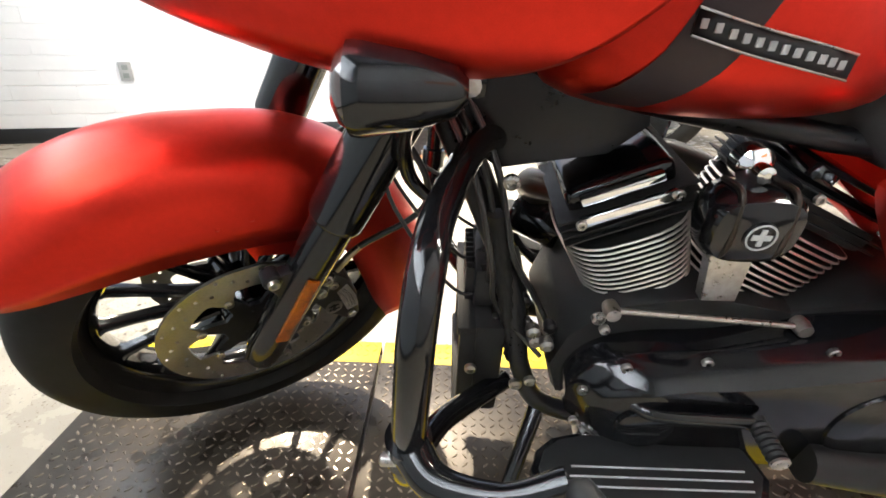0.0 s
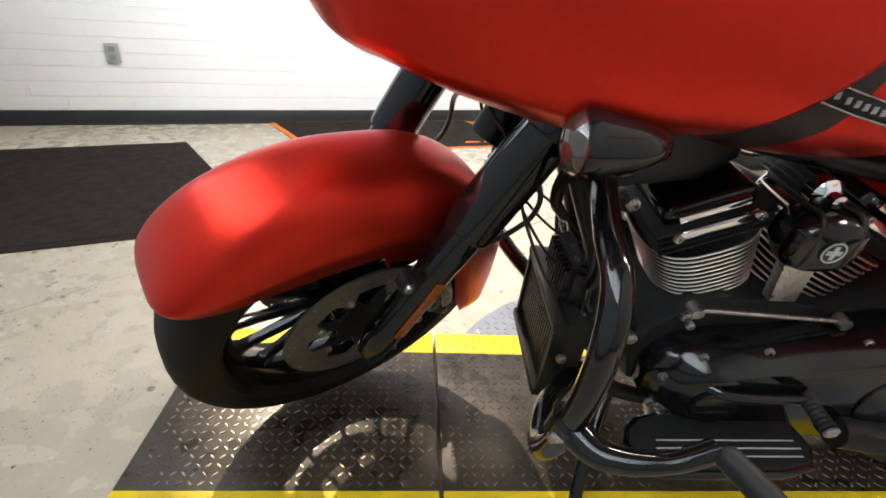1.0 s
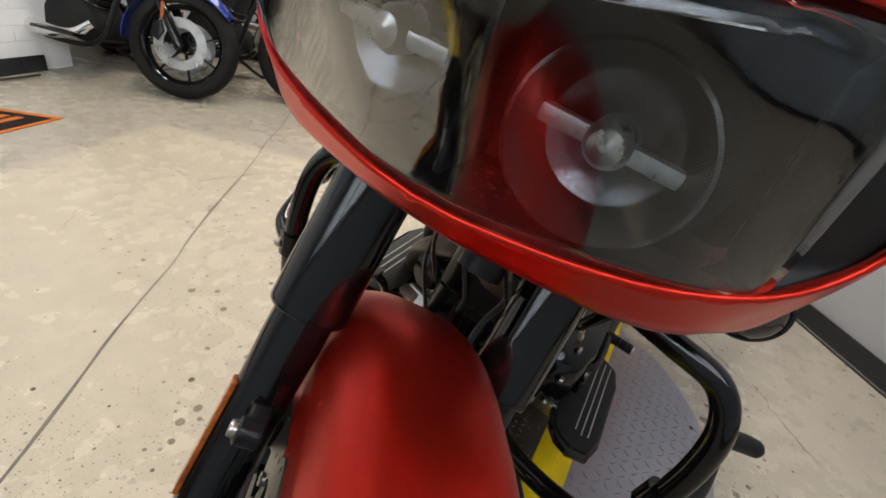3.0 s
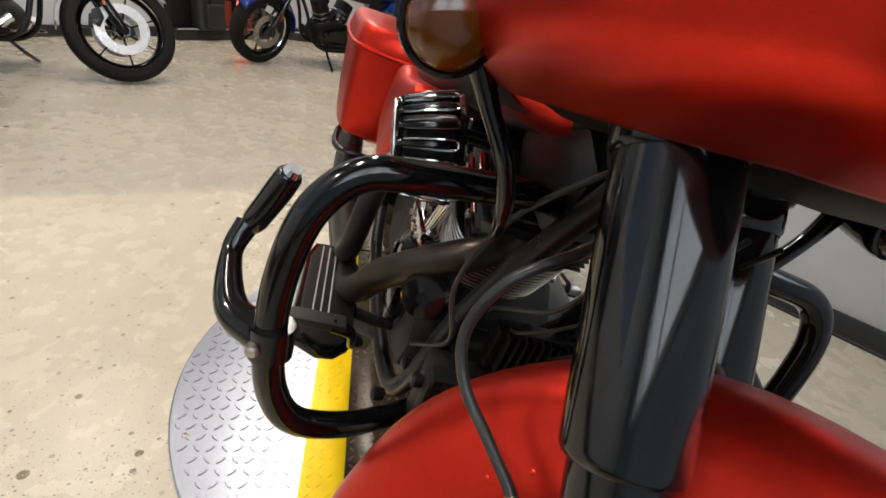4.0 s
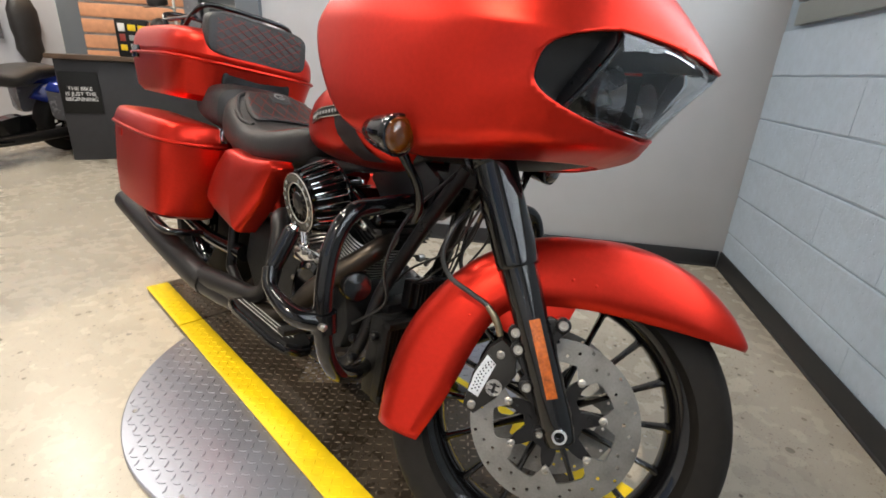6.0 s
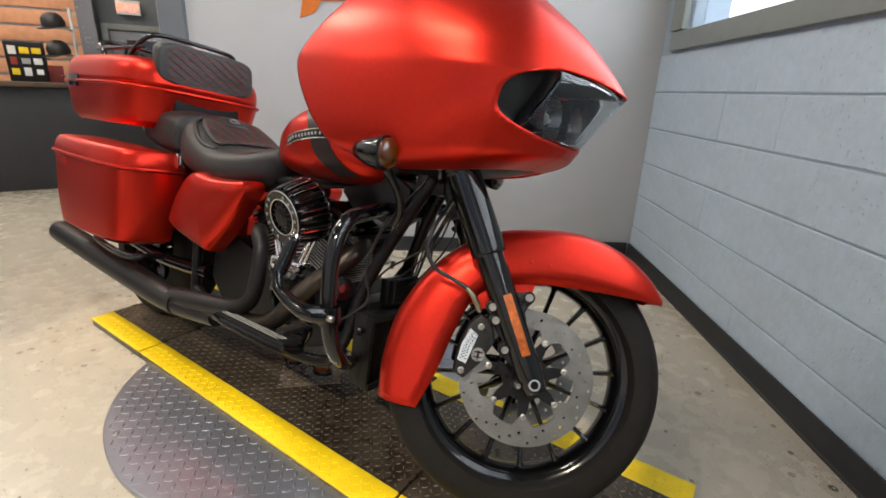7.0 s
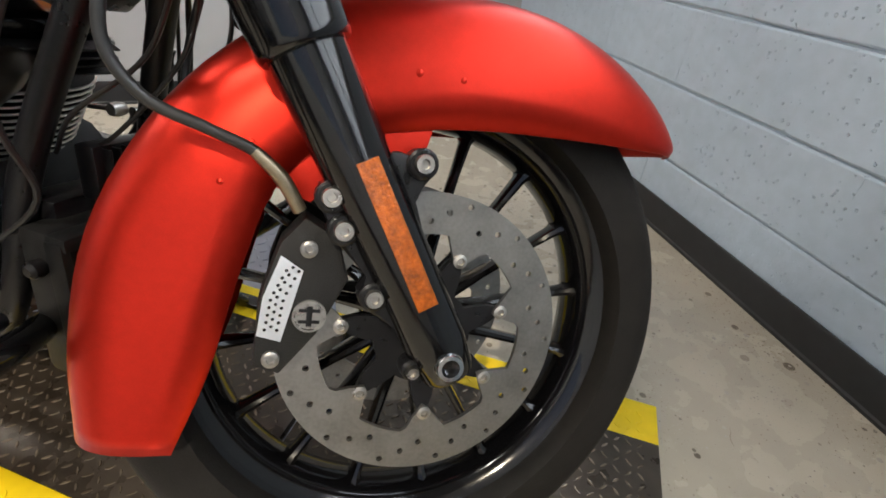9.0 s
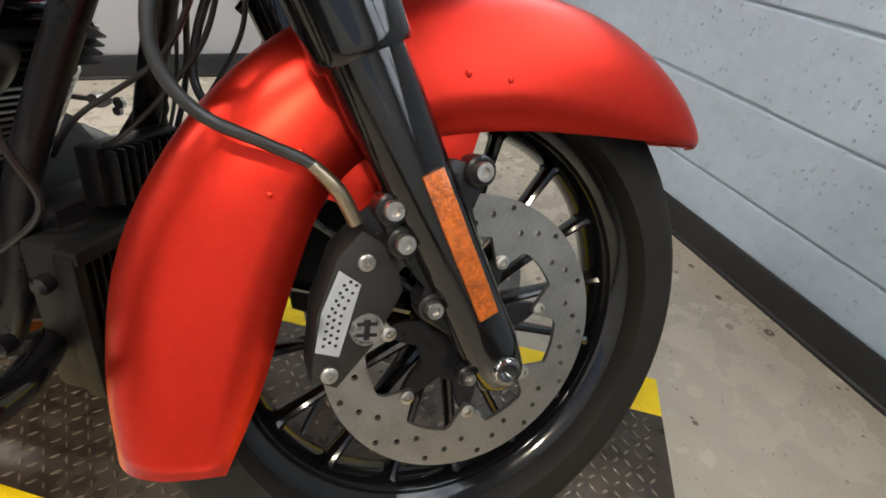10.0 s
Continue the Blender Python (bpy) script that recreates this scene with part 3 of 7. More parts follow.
for (cx, cy), (ax, ay), (bx, by) in (((0.504, -2.027), (0.972, -2.755), (-0.985, -2.50)), ((-0.985, -2.50), (-0.526, -3.187), (0.504, -2.027))):
    c = Vector((cx, cy, 0))
    u, v = (Vector((ax, ay, 0)) - c).normalized(), (Vector((bx, by, 0)) - c).normalized()
    for k, (along_v, long, off) in enumerate(((0.09, 0.26, 0.10), (0.09, 0.16, 0.16), (0.37, 0.12, 0.10))):
        p = c + v * along_v + u * off
        q = [p, p + v * long, p + v * (long - 0.03) + u * 0.035, p + u * 0.035]
        vs = [tuple(w - mat_b.matrix_basis.translation + Vector((0, 0, z))) for z in (0.008, 0.0095) for w in q]
        add("logo_bar", (vs, [(4, 5, 6, 7), (0, 1, 5, 4), (1, 2, 6, 5), (2, 3, 7, 6), (3, 0, 4, 7)]), MATEDGE, mat_b, "orange woven bar", smooth=False)
# ---- red motorcycle ----
LEANING = pose(0.008, -0.040, 0.036, 0, 0, 0.3) @ pose(0, 0, 0, -10.4)
bike = tagged(empty("motorcycle", LEANING), "satin red touring motorcycle with black engine, leaning on its stand", "motorcycle")
AXLE = Vector((0.0, 0.0, 0.318))
AXIS = Vector((-math.sin(radians(26)), 0, math.cos(radians(26))))
STEER = Matrix.Translation((0.024, 0.007, 0.323)) @ Matrix.Rotation(radians(34.8), 4, AXIS) @ Matrix.Translation((-0.015, 0, -0.318))
FORK = Vector((-math.sin(radians(30.1)), 0, math.cos(radians(30.1))))


def wheel(parent, centre, matrix, tyre_r=0.318, tyre_w=0.13, rim_r=0.243, spokes=16, name="front_wheel"):
    w = add(name, moved(lathe([(0.045, -0.06), (0.05, -0.055), (0.05, -0.03), (0.035, -0.025), (0.035, 0.025), (0.05, 0.03), (0.05, 0.055), (0.045, 0.06)], 32), Matrix.Translation(centre)), BLACK, parent, "gloss black cast hub", matrix)
    hw = tyre_w / 2
    prof = []
    for k in range(15):
        a = math.pi * (k / 14)
        prof.append((rim_r + 0.004 + (tyre_r - rim_r - 0.004) * math.sin(a) ** 0.55, -hw * math.copysign(abs(math.cos(a)) ** 0.75, math.cos(a))))
    prof = [(rim_r - 0.004, -hw * 0.78)] + prof + [(rim_r - 0.004, hw * 0.78)]
    add("tyre", moved(lathe(prof, 80, closed=True), Matrix.Translation(centre)), RUBBER, w, "black rubber tyre", )
    rr = rim_r
    rim = [(rr + 0.004, -hw * 0.80), (rr + 0.006, -hw * 0.70), (rr - 0.006, -hw * 0.66), (rr - 0.022, -hw * 0.5), (rr - 0.030, -hw * 0.2), (rr - 0.030, hw * 0.2), (rr - 0.022, hw * 0.5), (rr - 0.006, hw * 0.66), (rr + 0.006, hw * 0.70), (rr + 0.004, hw * 0.80), (rr - 0.012, hw * 0.5), (rr - 0.012, -hw * 0.5)]
    add("rim", moved(lathe(rim, 80, closed=True), Matrix.Translation(centre)), BLACK, w, "gloss black rim")
    for k in range(spokes):
        a = 2 * math.pi * (k + 0.5) / spokes
        rings = []
        for r, wy, wt in ((0.046, 0.020, 0.008), (0.10, 0.014, 0.0055), (0.17, 0.012, 0.005), (rr - 0.035, 0.014, 0.006), (rr - 0.024, 0.022, 0.011), (rr - 0.004, 0.034, 0.009)):
            rings.append([(r, y, t) for y, t in superring(0, 0, wy, wt, 2.6, 10)])
        s = moved(loft(rings), Matrix.Translation(centre) @ Matrix.Rotation(a, 4, "Y"))
        add("spoke", s, BLACK, w)
    return w


front_wheel = wheel(bike, AXLE, STEER)


def holed(outer, holes, y0, y1):
    """A flat plate with an outline and holes, between y0 and y1."""
    bm = bmesh.new()
    loops = []
    for loop in [outer] + holes:
        vs = [bm.verts.new((a, y0, b)) for a, b in loop]
        loops.append(vs)
        for i in range(len(vs)):
            bm.edges.new((vs[i], vs[(i + 1) % len(vs)]))
    bmesh.ops.triangle_fill(bm, use_beauty=True, use_dissolve=False, edges=bm.edges[:])
    bm.verts.index_update()
    base = [v.co.copy() for v in bm.verts]
    faces = [tuple(v.index for v in f.verts) for f in bm.faces]
    n = len(base)
    vs = base + [Vector((v.x, y1, v.z)) for v in base]
    fs = faces + [tuple(i + n for i in f[::-1]) for f in faces]
    for loop in loops:
        ids = [v.index for v in loop]
        for i in range(len(ids)):
            a, b = ids[i], ids[(i + 1) % len(ids)]
            fs.append((a, b, b + n, a + n))
    bm.free()
    return vs, fs


def circle(cx, cy, r, n=10):
    return [(cx + r * math.cos(2 * math.pi * k / n), cy + r * math.sin(2 * math.pi * k / n)) for k in range(n)]


def brake_disc(side):
    y = 0.073 * side
    inner = []
    for k in range(112):
        a = 2 * math.pi * k / 112
        near = abs(((a - 0.35) / (2 * math.pi / 7) + 0.5) % 1 - 0.5) * 2
        r = 0.108 - 0.031 * max(0, 1 - near / 0.42) ** 0.6
        inner.append((r * math.cos(a), r * math.sin(a)))
    drill = []
    for k in range(42):
        a = 2 * math.pi * k / 42
        r = (0.142, 0.131, 0.121)[k % 3]
        drill.append(circle(r * math.cos(a), r * math.sin(a), 0.0034, 8))
    at = Matrix.Translation(AXLE)
    d = add("brake_disc", moved(holed(circle(0, 0, 0.15, 96), [inner] + drill, y - 0.0025, y + 0.0025), at), ROTOR, bike, "drilled steel brake disc", STEER, smooth=False)
    star = []
    for k in range(112):
        a = 2 * math.pi * k / 112
        near = abs(((a - 0.35) / (2 * math.pi / 7) + 0.5) % 1 - 0.5) * 2
        r = 0.052 + 0.042 * max(0, 1 - near / 0.55) ** 0.8
        star.append((r * math.cos(a), r * math.sin(a)))
    add("carrier", moved(slab(star, y - 0.010 * side, y - 0.003 * side), at), SATIN, d, "black disc carrier")
    for k in range(7):
        a = 0.35 + 2 * math.pi * k / 7
        c = AXLE + Vector((0.0865 * math.cos(a), y + 0.002 * side, 0.0865 * math.sin(a)))
        add("bolt", moved(lathe([(0.0075, 0), (0.0075, 0.003 * side), (0.004, 0.004 * side), (0.0035, 0.001 * side)], 12), Matrix.Translation(c)), STEEL, d)


for side in (1, -1):
    brake_disc(side)

FY = 0.122


def fork_leg(side):
    y = FY * side
    foot = Vector((0.004, y, 0.318))
    at = lambda s: foot + FORK * s
    leg = add("fork_leg", tube([at(v) for v in (-0.02, -0.015, 0.02, 0.06, 0.13, 0.20, 0.25, 0.30, 0.306, 0.31)], [0.024, 0.026, 0.030, 0.0295, 0.030, 0.0305, 0.032, 0.032, 0.032, 0.032], 40, 1), BLACK, bike, "gloss black fork lower leg", STEER)
    # cast web behind the leg that carries the caliper and the mudguard
    web = [(-0.005, 0.325), (-0.045, 0.345), (-0.075, 0.362), (-0.082, 0.378), (-0.070, 0.392), (-0.100, 0.415), (-0.118, 0.445), (-0.122, 0.466), (-0.100, 0.470), (-0.095, 0.49), (-0.06, 0.50), (-0.03, 0.495), (-0.028, 0.482), (-0.045, 0.46), (-0.01, 0.38), (0.015, 0.335)]
    add("casting", slab(web, y - 0.008, y + 0.012, bevel=0.004), SATIN, leg)
    oval = Matrix.Translation((0, y, 0)) @ Matrix.Diagonal((1, 1.06, 1, 1)) @ Matrix.Translation((0, -y, 0))
    cover = add("fork_cover", moved(tube([at(v) for v in (0.285, 0.287, 0.290, 0.294, 0.32, 0.40, 0.45, 0.468, 0.472, 0.475)], [0.0365, 0.0379, 0.0385, 0.0386] + [0.039] * 6, 48, 1), oval), BLACK, bike, "gloss black fork tube cover", STEER)
    add("seam_rib", rod_along(at(0.29) + Vector((0.020, -0.026 * side, 0.012)), at(0.46) + Vector((0.020, -0.026 * side, 0.012)), 0.005, 8), BLACK, cover)
    add("cover_collar", moved(tube([at(0.470), at(0.475), at(0.508), at(0.512)], [0.040, 0.0425, 0.0425, 0.038], 36, 1), oval), BLACK, cover)
    out = y + 0.0310 * side
    a0, a1 = Vector((-0.089, out, 0.489)), Vector((-0.024, out, 0.373))
    d = (a1 - a0).normalized()
    n = Vector((d.z, 0, -d.x)) * -0.0095
    q = [a0 + n, a0 - n, a1 - n, a1 + n]
    add("reflector", slab([(p.x, p.z) for p in q], out - 0.003 * side, out + 0.003 * side, bevel=0.0015), REFLEX, leg, "amber reflector strip")
    for c, r in (((-0.039, 0.492), 0.0085), ((-0.111, 0.456), 0.0085), ((-0.099, 0.430), 0.0085), ((-0.068, 0.374), 0.008), ((-0.026, 0.307), 0.006)):
        b = Vector((c[0], y + 0.010 * side, c[1]))
        boss = add("boss", moved(lathe([(r * 1.6, -0.018 * side), (r * 1.6, 0.002 * side), (r * 1.3, 0.004 * side)], 16), Matrix.Translation(b)), SATIN, leg)
        add("bolt", moved(lathe([(r, 0.003 * side), (r, 0.008 * side), (r * 0.9, 0.010 * side), (r * 0.5, 0.010 * side), (r * 0.45, 0.006 * side)], 14), Matrix.Translation(b)), STEEL, boss)
    axle = add("axle_clamp", moved(lathe([(0.022, -0.02 * side), (0.024, 0.01 * side), (0.020, 0.018 * side)], 24), Matrix.Translation((0.004, y, 0.318))), SATIN, leg)
    tip = [(0.0135, 0.012 * side), (0.0135, 0.030 * side), (0.012, 0.033 * side), (0.0085, 0.033 * side), (0.008, 0.016 * side)] if side < 0 else [(0.013, 0.012), (0.013, 0.022), (0.010, 0.026), (0.004, 0.027)]
    add("axle_nut", moved(lathe(tip, 24 if side < 0 else 6), Matrix.Translation((0.004, y, 0.318))), CHROME, axle, "polished axle end")


for side in (1, -1):
    fork_leg(side)


def caliper(side):
    y = 0.116 * side
    body = [(-0.129, 0.436), (-0.148, 0.412), (-0.162, 0.362), (-0.163, 0.302), (-0.140, 0.294), (-0.111, 0.332), (-0.088, 0.383), (-0.100, 0.420)]
    c = add("brake_caliper", slab(body, 0.058 * side, y, bevel=0.006), WRINKLE, bike, "black four-piston brake caliper", STEER)
    mesh_outline = [(-0.146, 0.402), (-0.127, 0.390), (-0.141, 0.326), (-0.161, 0.331), (-0.158, 0.365)]
    holes = []
    for i in range(9):
        for j in range(3):
            cx = -0.1555 + i * 0.0020 + j * 0.0052 - (0.0035 if i > 5 else 0) * 0
            cz = 0.3365 + i * 0.0066
            cx = np.interp(cz, [0.33, 0.365, 0.395], [-0.1575, -0.1535, -0.1405]) + 0.0022 + j * 0.0050
            holes.append(circle(cx, cz + (j % 2) * 0.003, 0.0016, 6))
    add("screen", holed(mesh_outline, holes, y + 0.0005 * side, y + 0.002 * side), CHROME, c, "perforated bright metal screen", smooth=False)
    medal = add("medallion", moved(lathe([(0.0145, 0), (0.0145, 0.003 * side), (0.0125, 0.003 * side), (0.012, 0.0018 * side)], 28), Matrix.Translation((-0.119, y, 0.350))), STEEL, c, "round brushed metal medallion")
    for dz in (0.005, -0.005):
        add("emblem_bar", box((-0.119, y + 0.0026 * side, 0.350 + dz), (0.018, 0.0012, 0.003), 0.0004), SATIN, medal)
    add("emblem_bar", box((-0.119, y + 0.0026 * side, 0.350), (0.005, 0.0014, 0.018), 0.0004), SATIN, medal)
    for p in ((-0.124, 0.409), (-0.148, 0.310)):
        add("bolt", moved(lathe([(0.0075, 0), (0.0075, 0.004 * side), (0.006, 0.005 * side), (0.0035, 0.005 * side), (0.003, 0.002 * side)], 14), Matrix.Translation((p[0], y, p[1]))), ROTOR, c)
    return c


for side in (1, -1):
    caliper(side)

# brake hoses
for side in (1, -1):
    pts = [(-0.134, 0.112 * side, 0.440), (-0.150, 0.116 * side, 0.465), (-0.172, 0.118 * side, 0.484), (-0.205, 0.120 * side, 0.496), (-0.248, 0.124 * side, 0.512), (-0.272, 0.130 * side, 0.545), (-0.270, 0.128 * side, 0.595), (-0.255, 0.095 * side, 0.640), (-0.244, 0.064 * side, 0.675), (-0.238, 0.05 * side, 0.72)]
    hose = add("brake_hose", tube(pts, 0.0048, 10, 8), HOSE, bike, "black rubber brake hose with steel fittings", STEER)
    add("banjo", tube([pts[0], pts[1], pts[2]], [0.0060, 0.0066, 0.0050], 10, 3), BRASS, hose, "dull brass hose fitting")
    add("ferrule", tube([pts[7], pts[8]], [0.0052, 0.0062], 10, 1), BRASS, hose)


# front mudguard
def mudguard():
    crown = [(-0.316, 0.205), (-0.324, 0.29), (-0.312, 0.397), (-0.264, 0.503), (-0.190, 0.584), (-0.100, 0.634), (0.0, 0.657), (0.061, 0.665), (0.13, 0.660), (0.20, 0.637), (0.255, 0.600), (0.290, 0.560), (0.300, 0.541)]
    edge = [(-0.225, 0.205), (-0.196, 0.285), (-0.176, 0.371), (-0.150, 0.452), (-0.108, 0.497), (-0.052, 0.515), (0.010, 0.527), (0.065, 0.533), (0.12, 0.536), (0.175, 0.538), (0.23, 0.539), (0.275, 0.540), (0.294, 0.540)]
    back = lambda a: a - 0.018 + 0.018 * min(1, max(0, -a / 0.24))
    crown, edge = [(back(a), b) for a, b in crown], [(back(a), b) for a, b in edge]
    crown = spline([(a, 0, b) for a, b in crown], 5)
    edge = spline([(a, 0, b) for a, b in edge], 5)
    rings = []
    n = 26
    m = len(crown)
    for i, (c, e) in enumerate(zip(crown, edge)):
        t = i / (m - 1)
        half = 0.087 * (1 - 0.48 * max(0, (t - 0.76) / 0.24) ** 2.4)
        ring = []
        for k in range(n + 1):
            a = math.pi * (k / n)
            y = -half * math.copysign(abs(math.cos(a)) ** 0.62, math.cos(a))
            u = math.sin(a) ** 0.62
            p = e + (c - e) * u
            ring.append((p.x, y, p.z))
        rings.append(ring)
    g = add("front_mudguard", loft(rings, closed=False), RED, bike, "satin red front mudguard", STEER)
    mod = g.modifiers.new("thick", "SOLIDIFY")
    mod.thickness, mod.offset = 0.003, -1
    for side in (1, -1):
        for c in ((-0.041, 0.572), (0.001, 0.573), (-0.199, 0.455), (-0.177, 0.491)):
            add("rivet", moved(lathe([(0.0058, -0.002 * side), (0.0052, 0.0015 * side), (0.003, 0.0032 * side), (0.0005, 0.0037 * side)], 14), Matrix.Translation((c[0], 0.086 * side, c[1]))), RED, g)
        br = [(-0.125, 0.445), (-0.100, 0.470), (-0.035, 0.500), (-0.030, 0.485), (-0.02, 0.53), (-0.06, 0.545), (-0.13, 0.50), (-0.155, 0.455)]
        add("bracket", slab(br, 0.082 * side, 0.086 * side, bevel=0.001), RED, g)


mudguard()

# lower yoke and steering head
yoke = [(-0.30, 0.0)]
TOPF = Vector((0.004, 0, 0.318)) + FORK * 0.50
add("lower_yoke", merge(*[moved(lathe([(0.040, -0.022), (0.043, -0.016), (0.043, 0.016), (0.040, 0.022)], 24, "z"), Matrix.Translation(TOPF + Vector((0, s * FY, 0))) @ Matrix.Rotation(radians(-30.1), 4, "Y")) for s in (1, -1)], moved(box((0, 0, 0), (0.07, 0.24, 0.035), 0.01), Matrix.Translation(TOPF + Vector((-0.02, 0, 0))) @ Matrix.Rotation(radians(-30.1), 4, "Y"))), BLACK, bike, "black lower fork yoke", STEER)
add("yoke_cover", moved(box((0, 0, 0), (0.095, 0.335, 0.062), 0.026, 4), Matrix.Translation(TOPF + Vector((-0.012, 0, 0.028))) @ Matrix.Rotation(radians(-30.1), 4, "Y")), BLACK, bike, "gloss black cover over the fork yoke", STEER)
add("fork_tube", rod_along(TOPF + Vector((0, FY, 0)), TOPF + Vector((0, FY, 0)) + FORK * 0.26, 0.026, 16), BLACK, bike, "", STEER)
add("fork_tube", rod_along(TOPF - Vector((0, FY, 0)), TOPF - Vector((0, FY, 0)) + FORK * 0.26, 0.026, 16), BLACK, bike, "", STEER)
add("steering_head", rod_along((-0.215, 0, 0.655), (-0.33, 0, 0.90), 0.028, 20), SATIN, bike)
for k in range(4):
    y = (-0.05, -0.02, 0.02, 0.055)[k]
    add("control_cable", tube([(-0.20, y, 0.72), (-0.215 - 0.01 * k, y * 1.3, 0.66), (-0.27, y * 1.6 + 0.02, 0.57), (-0.36, y * 1.5, 0.50 - 0.03 * k), (-0.43, y, 0.44)], 0.0028, 8), HOSE, bike)


# ---- fairing ----
def fairing():
    plan = spline([(0.128, 0.0, 0), (0.122, 0.035, 0), (0.092, 0.09, 0), (0.040, 0.150, 0), (-0.030, 0.204, 0), (-0.12, 0.242, 0), (-0.25, 0.262, 0), (-0.40, 0.268, 0), (-0.52, 0.262, 0), (-0.64, 0.25, 0)], 8)
    nose = [(0.165, 0.792), (0.108, 0.822), (0.088, 0.844), (0.046, 0.90), (0.0, 0.954), (0.004, 0.970), (0.045, 1.02), (0.11, 1.085), (0.20, 1.155)]
    front = [(0.106, 0.785), (0.046, 0.812), (0.026, 0.846), (0.006, 0.90), (0.0, 0.962), (0.008, 0.985), (0.035, 1.045), (0.085, 1.11), (0.155, 1.175)]
    flank = [(0.062, 0.757), (0.018, 0.785), (0.004, 0.828), (0.0, 0.895), (0.003, 0.96), (0.010, 1.0), (0.028, 1.055), (0.058, 1.115), (0.105, 1.18)]
    back = [-0.325, -0.415, -0.478, -0.535, -0.572, -0.567, -0.53, -0.48, -0.43]
    arc = [0.0]
    for a, b in zip(plan, plan[1:]):
        arc.append(arc[-1] + (b - a).length)
    xs = [p.x for p in plan]
    def at(s):
        i = min(max(int(np.searchsorted(arc, s)) - 1, 0), len(plan) - 2)
        t = (s - arc[i]) / (arc[i + 1] - arc[i])
        d = (plan[i + 1] - plan[i]).normalized()
        return plan[i].lerp(plan[i + 1], t), Vector((-d.y, d.x, 0))
    s_front = arc[4 * 8]
    s_flank = arc[6 * 8]
    # interpolate the rows finely
    def row(k):
        i = min(int(k), 7)
        t = k - i
        def val(tab):
            p0, p1, p2, p3 = (tab[max(i - 1, 0)], tab[i], tab[i + 1], tab[min(i + 2, 8)])
            f = lambda a, b, c, d: 0.5 * (2 * b + (c - a) * t + (2 * a - 5 * b + 4 * c - d) * t * t + (3 * b - a - 3 * c + d) * t ** 3)
            if isinstance(p0, tuple):
                return tuple(f(a, b, c, d) for a, b, c, d in zip(p0, p1, p2, p3))
            return f(p0, p1, p2, p3)
        return val
    rows, cols = 60, 72

    def skin(k, f):
        val = row(k)
        no, fr, fl, xb = val(nose), val(front), val(flank), val(back)
        send = float(np.interp(-xb, [-x for x in xs], arc))
        s = send * f
        p, inward = at(s)
        if s < s_front:
            t = s / s_front
            t = t * t * (3 - 2 * t)
            o, z = (no[0] + (fr[0] - no[0]) * t, no[1] + (fr[1] - no[1]) * t)
        else:
            t = min(1, (s - s_front) / (s_flank - s_front))
            o, z = (fr[0] + (fl[0] - fr[0]) * t, fr[1] + (fl[1] - fr[1]) * t)
        w = min(1.0, s / s_front) ** 1.5
        way = (Vector((-1, 0, 0)) * (1 - w) + inward * w).normalized()
        q = p + way * o
        return Vector((q.x, max(q.y, 0.0), z))

    def inside(p):
        """Below 1 within the headlight opening."""
        u = p.y / 0.210
        top, low = LAMP_TOP(p.y), LAMP_LOW(p.y)
        return abs(u) ** 3.0 + (abs(p.z - (top + low) / 2) / ((top - low) / 2)) ** 3.0 if p.x > -0.13 else 9.0

    par = {(r, c): [8 * r / rows, (c / cols) ** 1.15] for r in range(rows + 1) for c in range(cols + 1)}
    grid = {q: skin(*par[q]) for q in par}
    val = {q: inside(grid[q]) for q in par}
    rim = set()
    # the vertices next to the opening's edge slide onto it
    for (r, c) in list(par):
        for other in ((r + 1, c), (r, c + 1)):
            if other in par and (val[r, c] - 1) * (val[other] - 1) < 0 and (r, c) not in rim and other not in rim:
                lo, hi = list(par[r, c]), list(par[other])
                sign = val[r, c] < 1
                for _ in range(14):
                    m = [(lo[0] + hi[0]) / 2, (lo[1] + hi[1]) / 2]
                    if (inside(skin(*m)) < 1) == sign:
                        lo = m
                    else:
                        hi = m
                near = abs(lo[0] - par[r, c][0]) * cols / 8 + abs(lo[1] - par[r, c][1]) * cols
                pick = (r, c) if near < 0.5 or other[1] == 0 and c > 0 else other
                if pick[1] == 0:
                    lo[1] = 0.0
                par[pick] = lo
                grid[pick] = skin(*lo)
                val[pick] = 1.0
                rim.add(pick)
    vs, fs, ids = [], [], {}
    for side in (1, -1):
        for q, p in grid.items():
            if q[1] == 0 and side < 0:
                ids[side, q] = ids[1, q]
                continue
            ids[side, q] = len(vs)
            vs.append((p.x, p.y * side, p.z))
        for r in range(rows):
            for c in range(cols):
                a, b, d, e = (r, c), (r, c + 1), (r + 1, c + 1), (r + 1, c)
                cls = [0 if q in rim else (-1 if val[q] < 1 else 1) for q in (a, b, d, e)]
                if min(cls) >= 0:
                    tris = [(a, b, d, e)] if max(cls) > 0 else []
                elif max(cls) <= 0:
                    tris = []
                else:
                    tris = [(a, b, d), (a, d, e)] if cls[0] * cls[2] >= 0 else [(a, b, e), (b, d, e)]
                    tris = [t for t in tris if max(0 if q in rim else (-1 if val[q] < 1 else 1) for q in t) > 0 and min(0 if q in rim else (-1 if val[q] < 1 else 1) for q in t) >= 0]
                for t in tris:
                    t = [ids[side, q] for q in t]
                    fs.append(tuple(t if side > 0 else t[::-1]))
    f = add("fairing", (vs, fs), RED, bike, "satin red shark-nose fairing")
    free = f.vertex_groups.new(name="free")
    free.add([ids[side, q] for side in (1, -1) for q in grid if q not in rim], 1.0, "REPLACE")
    mod = f.modifiers.new("smooth", "SMOOTH")
    mod.factor, mod.iterations, mod.vertex_group = 0.5, 5, "free"
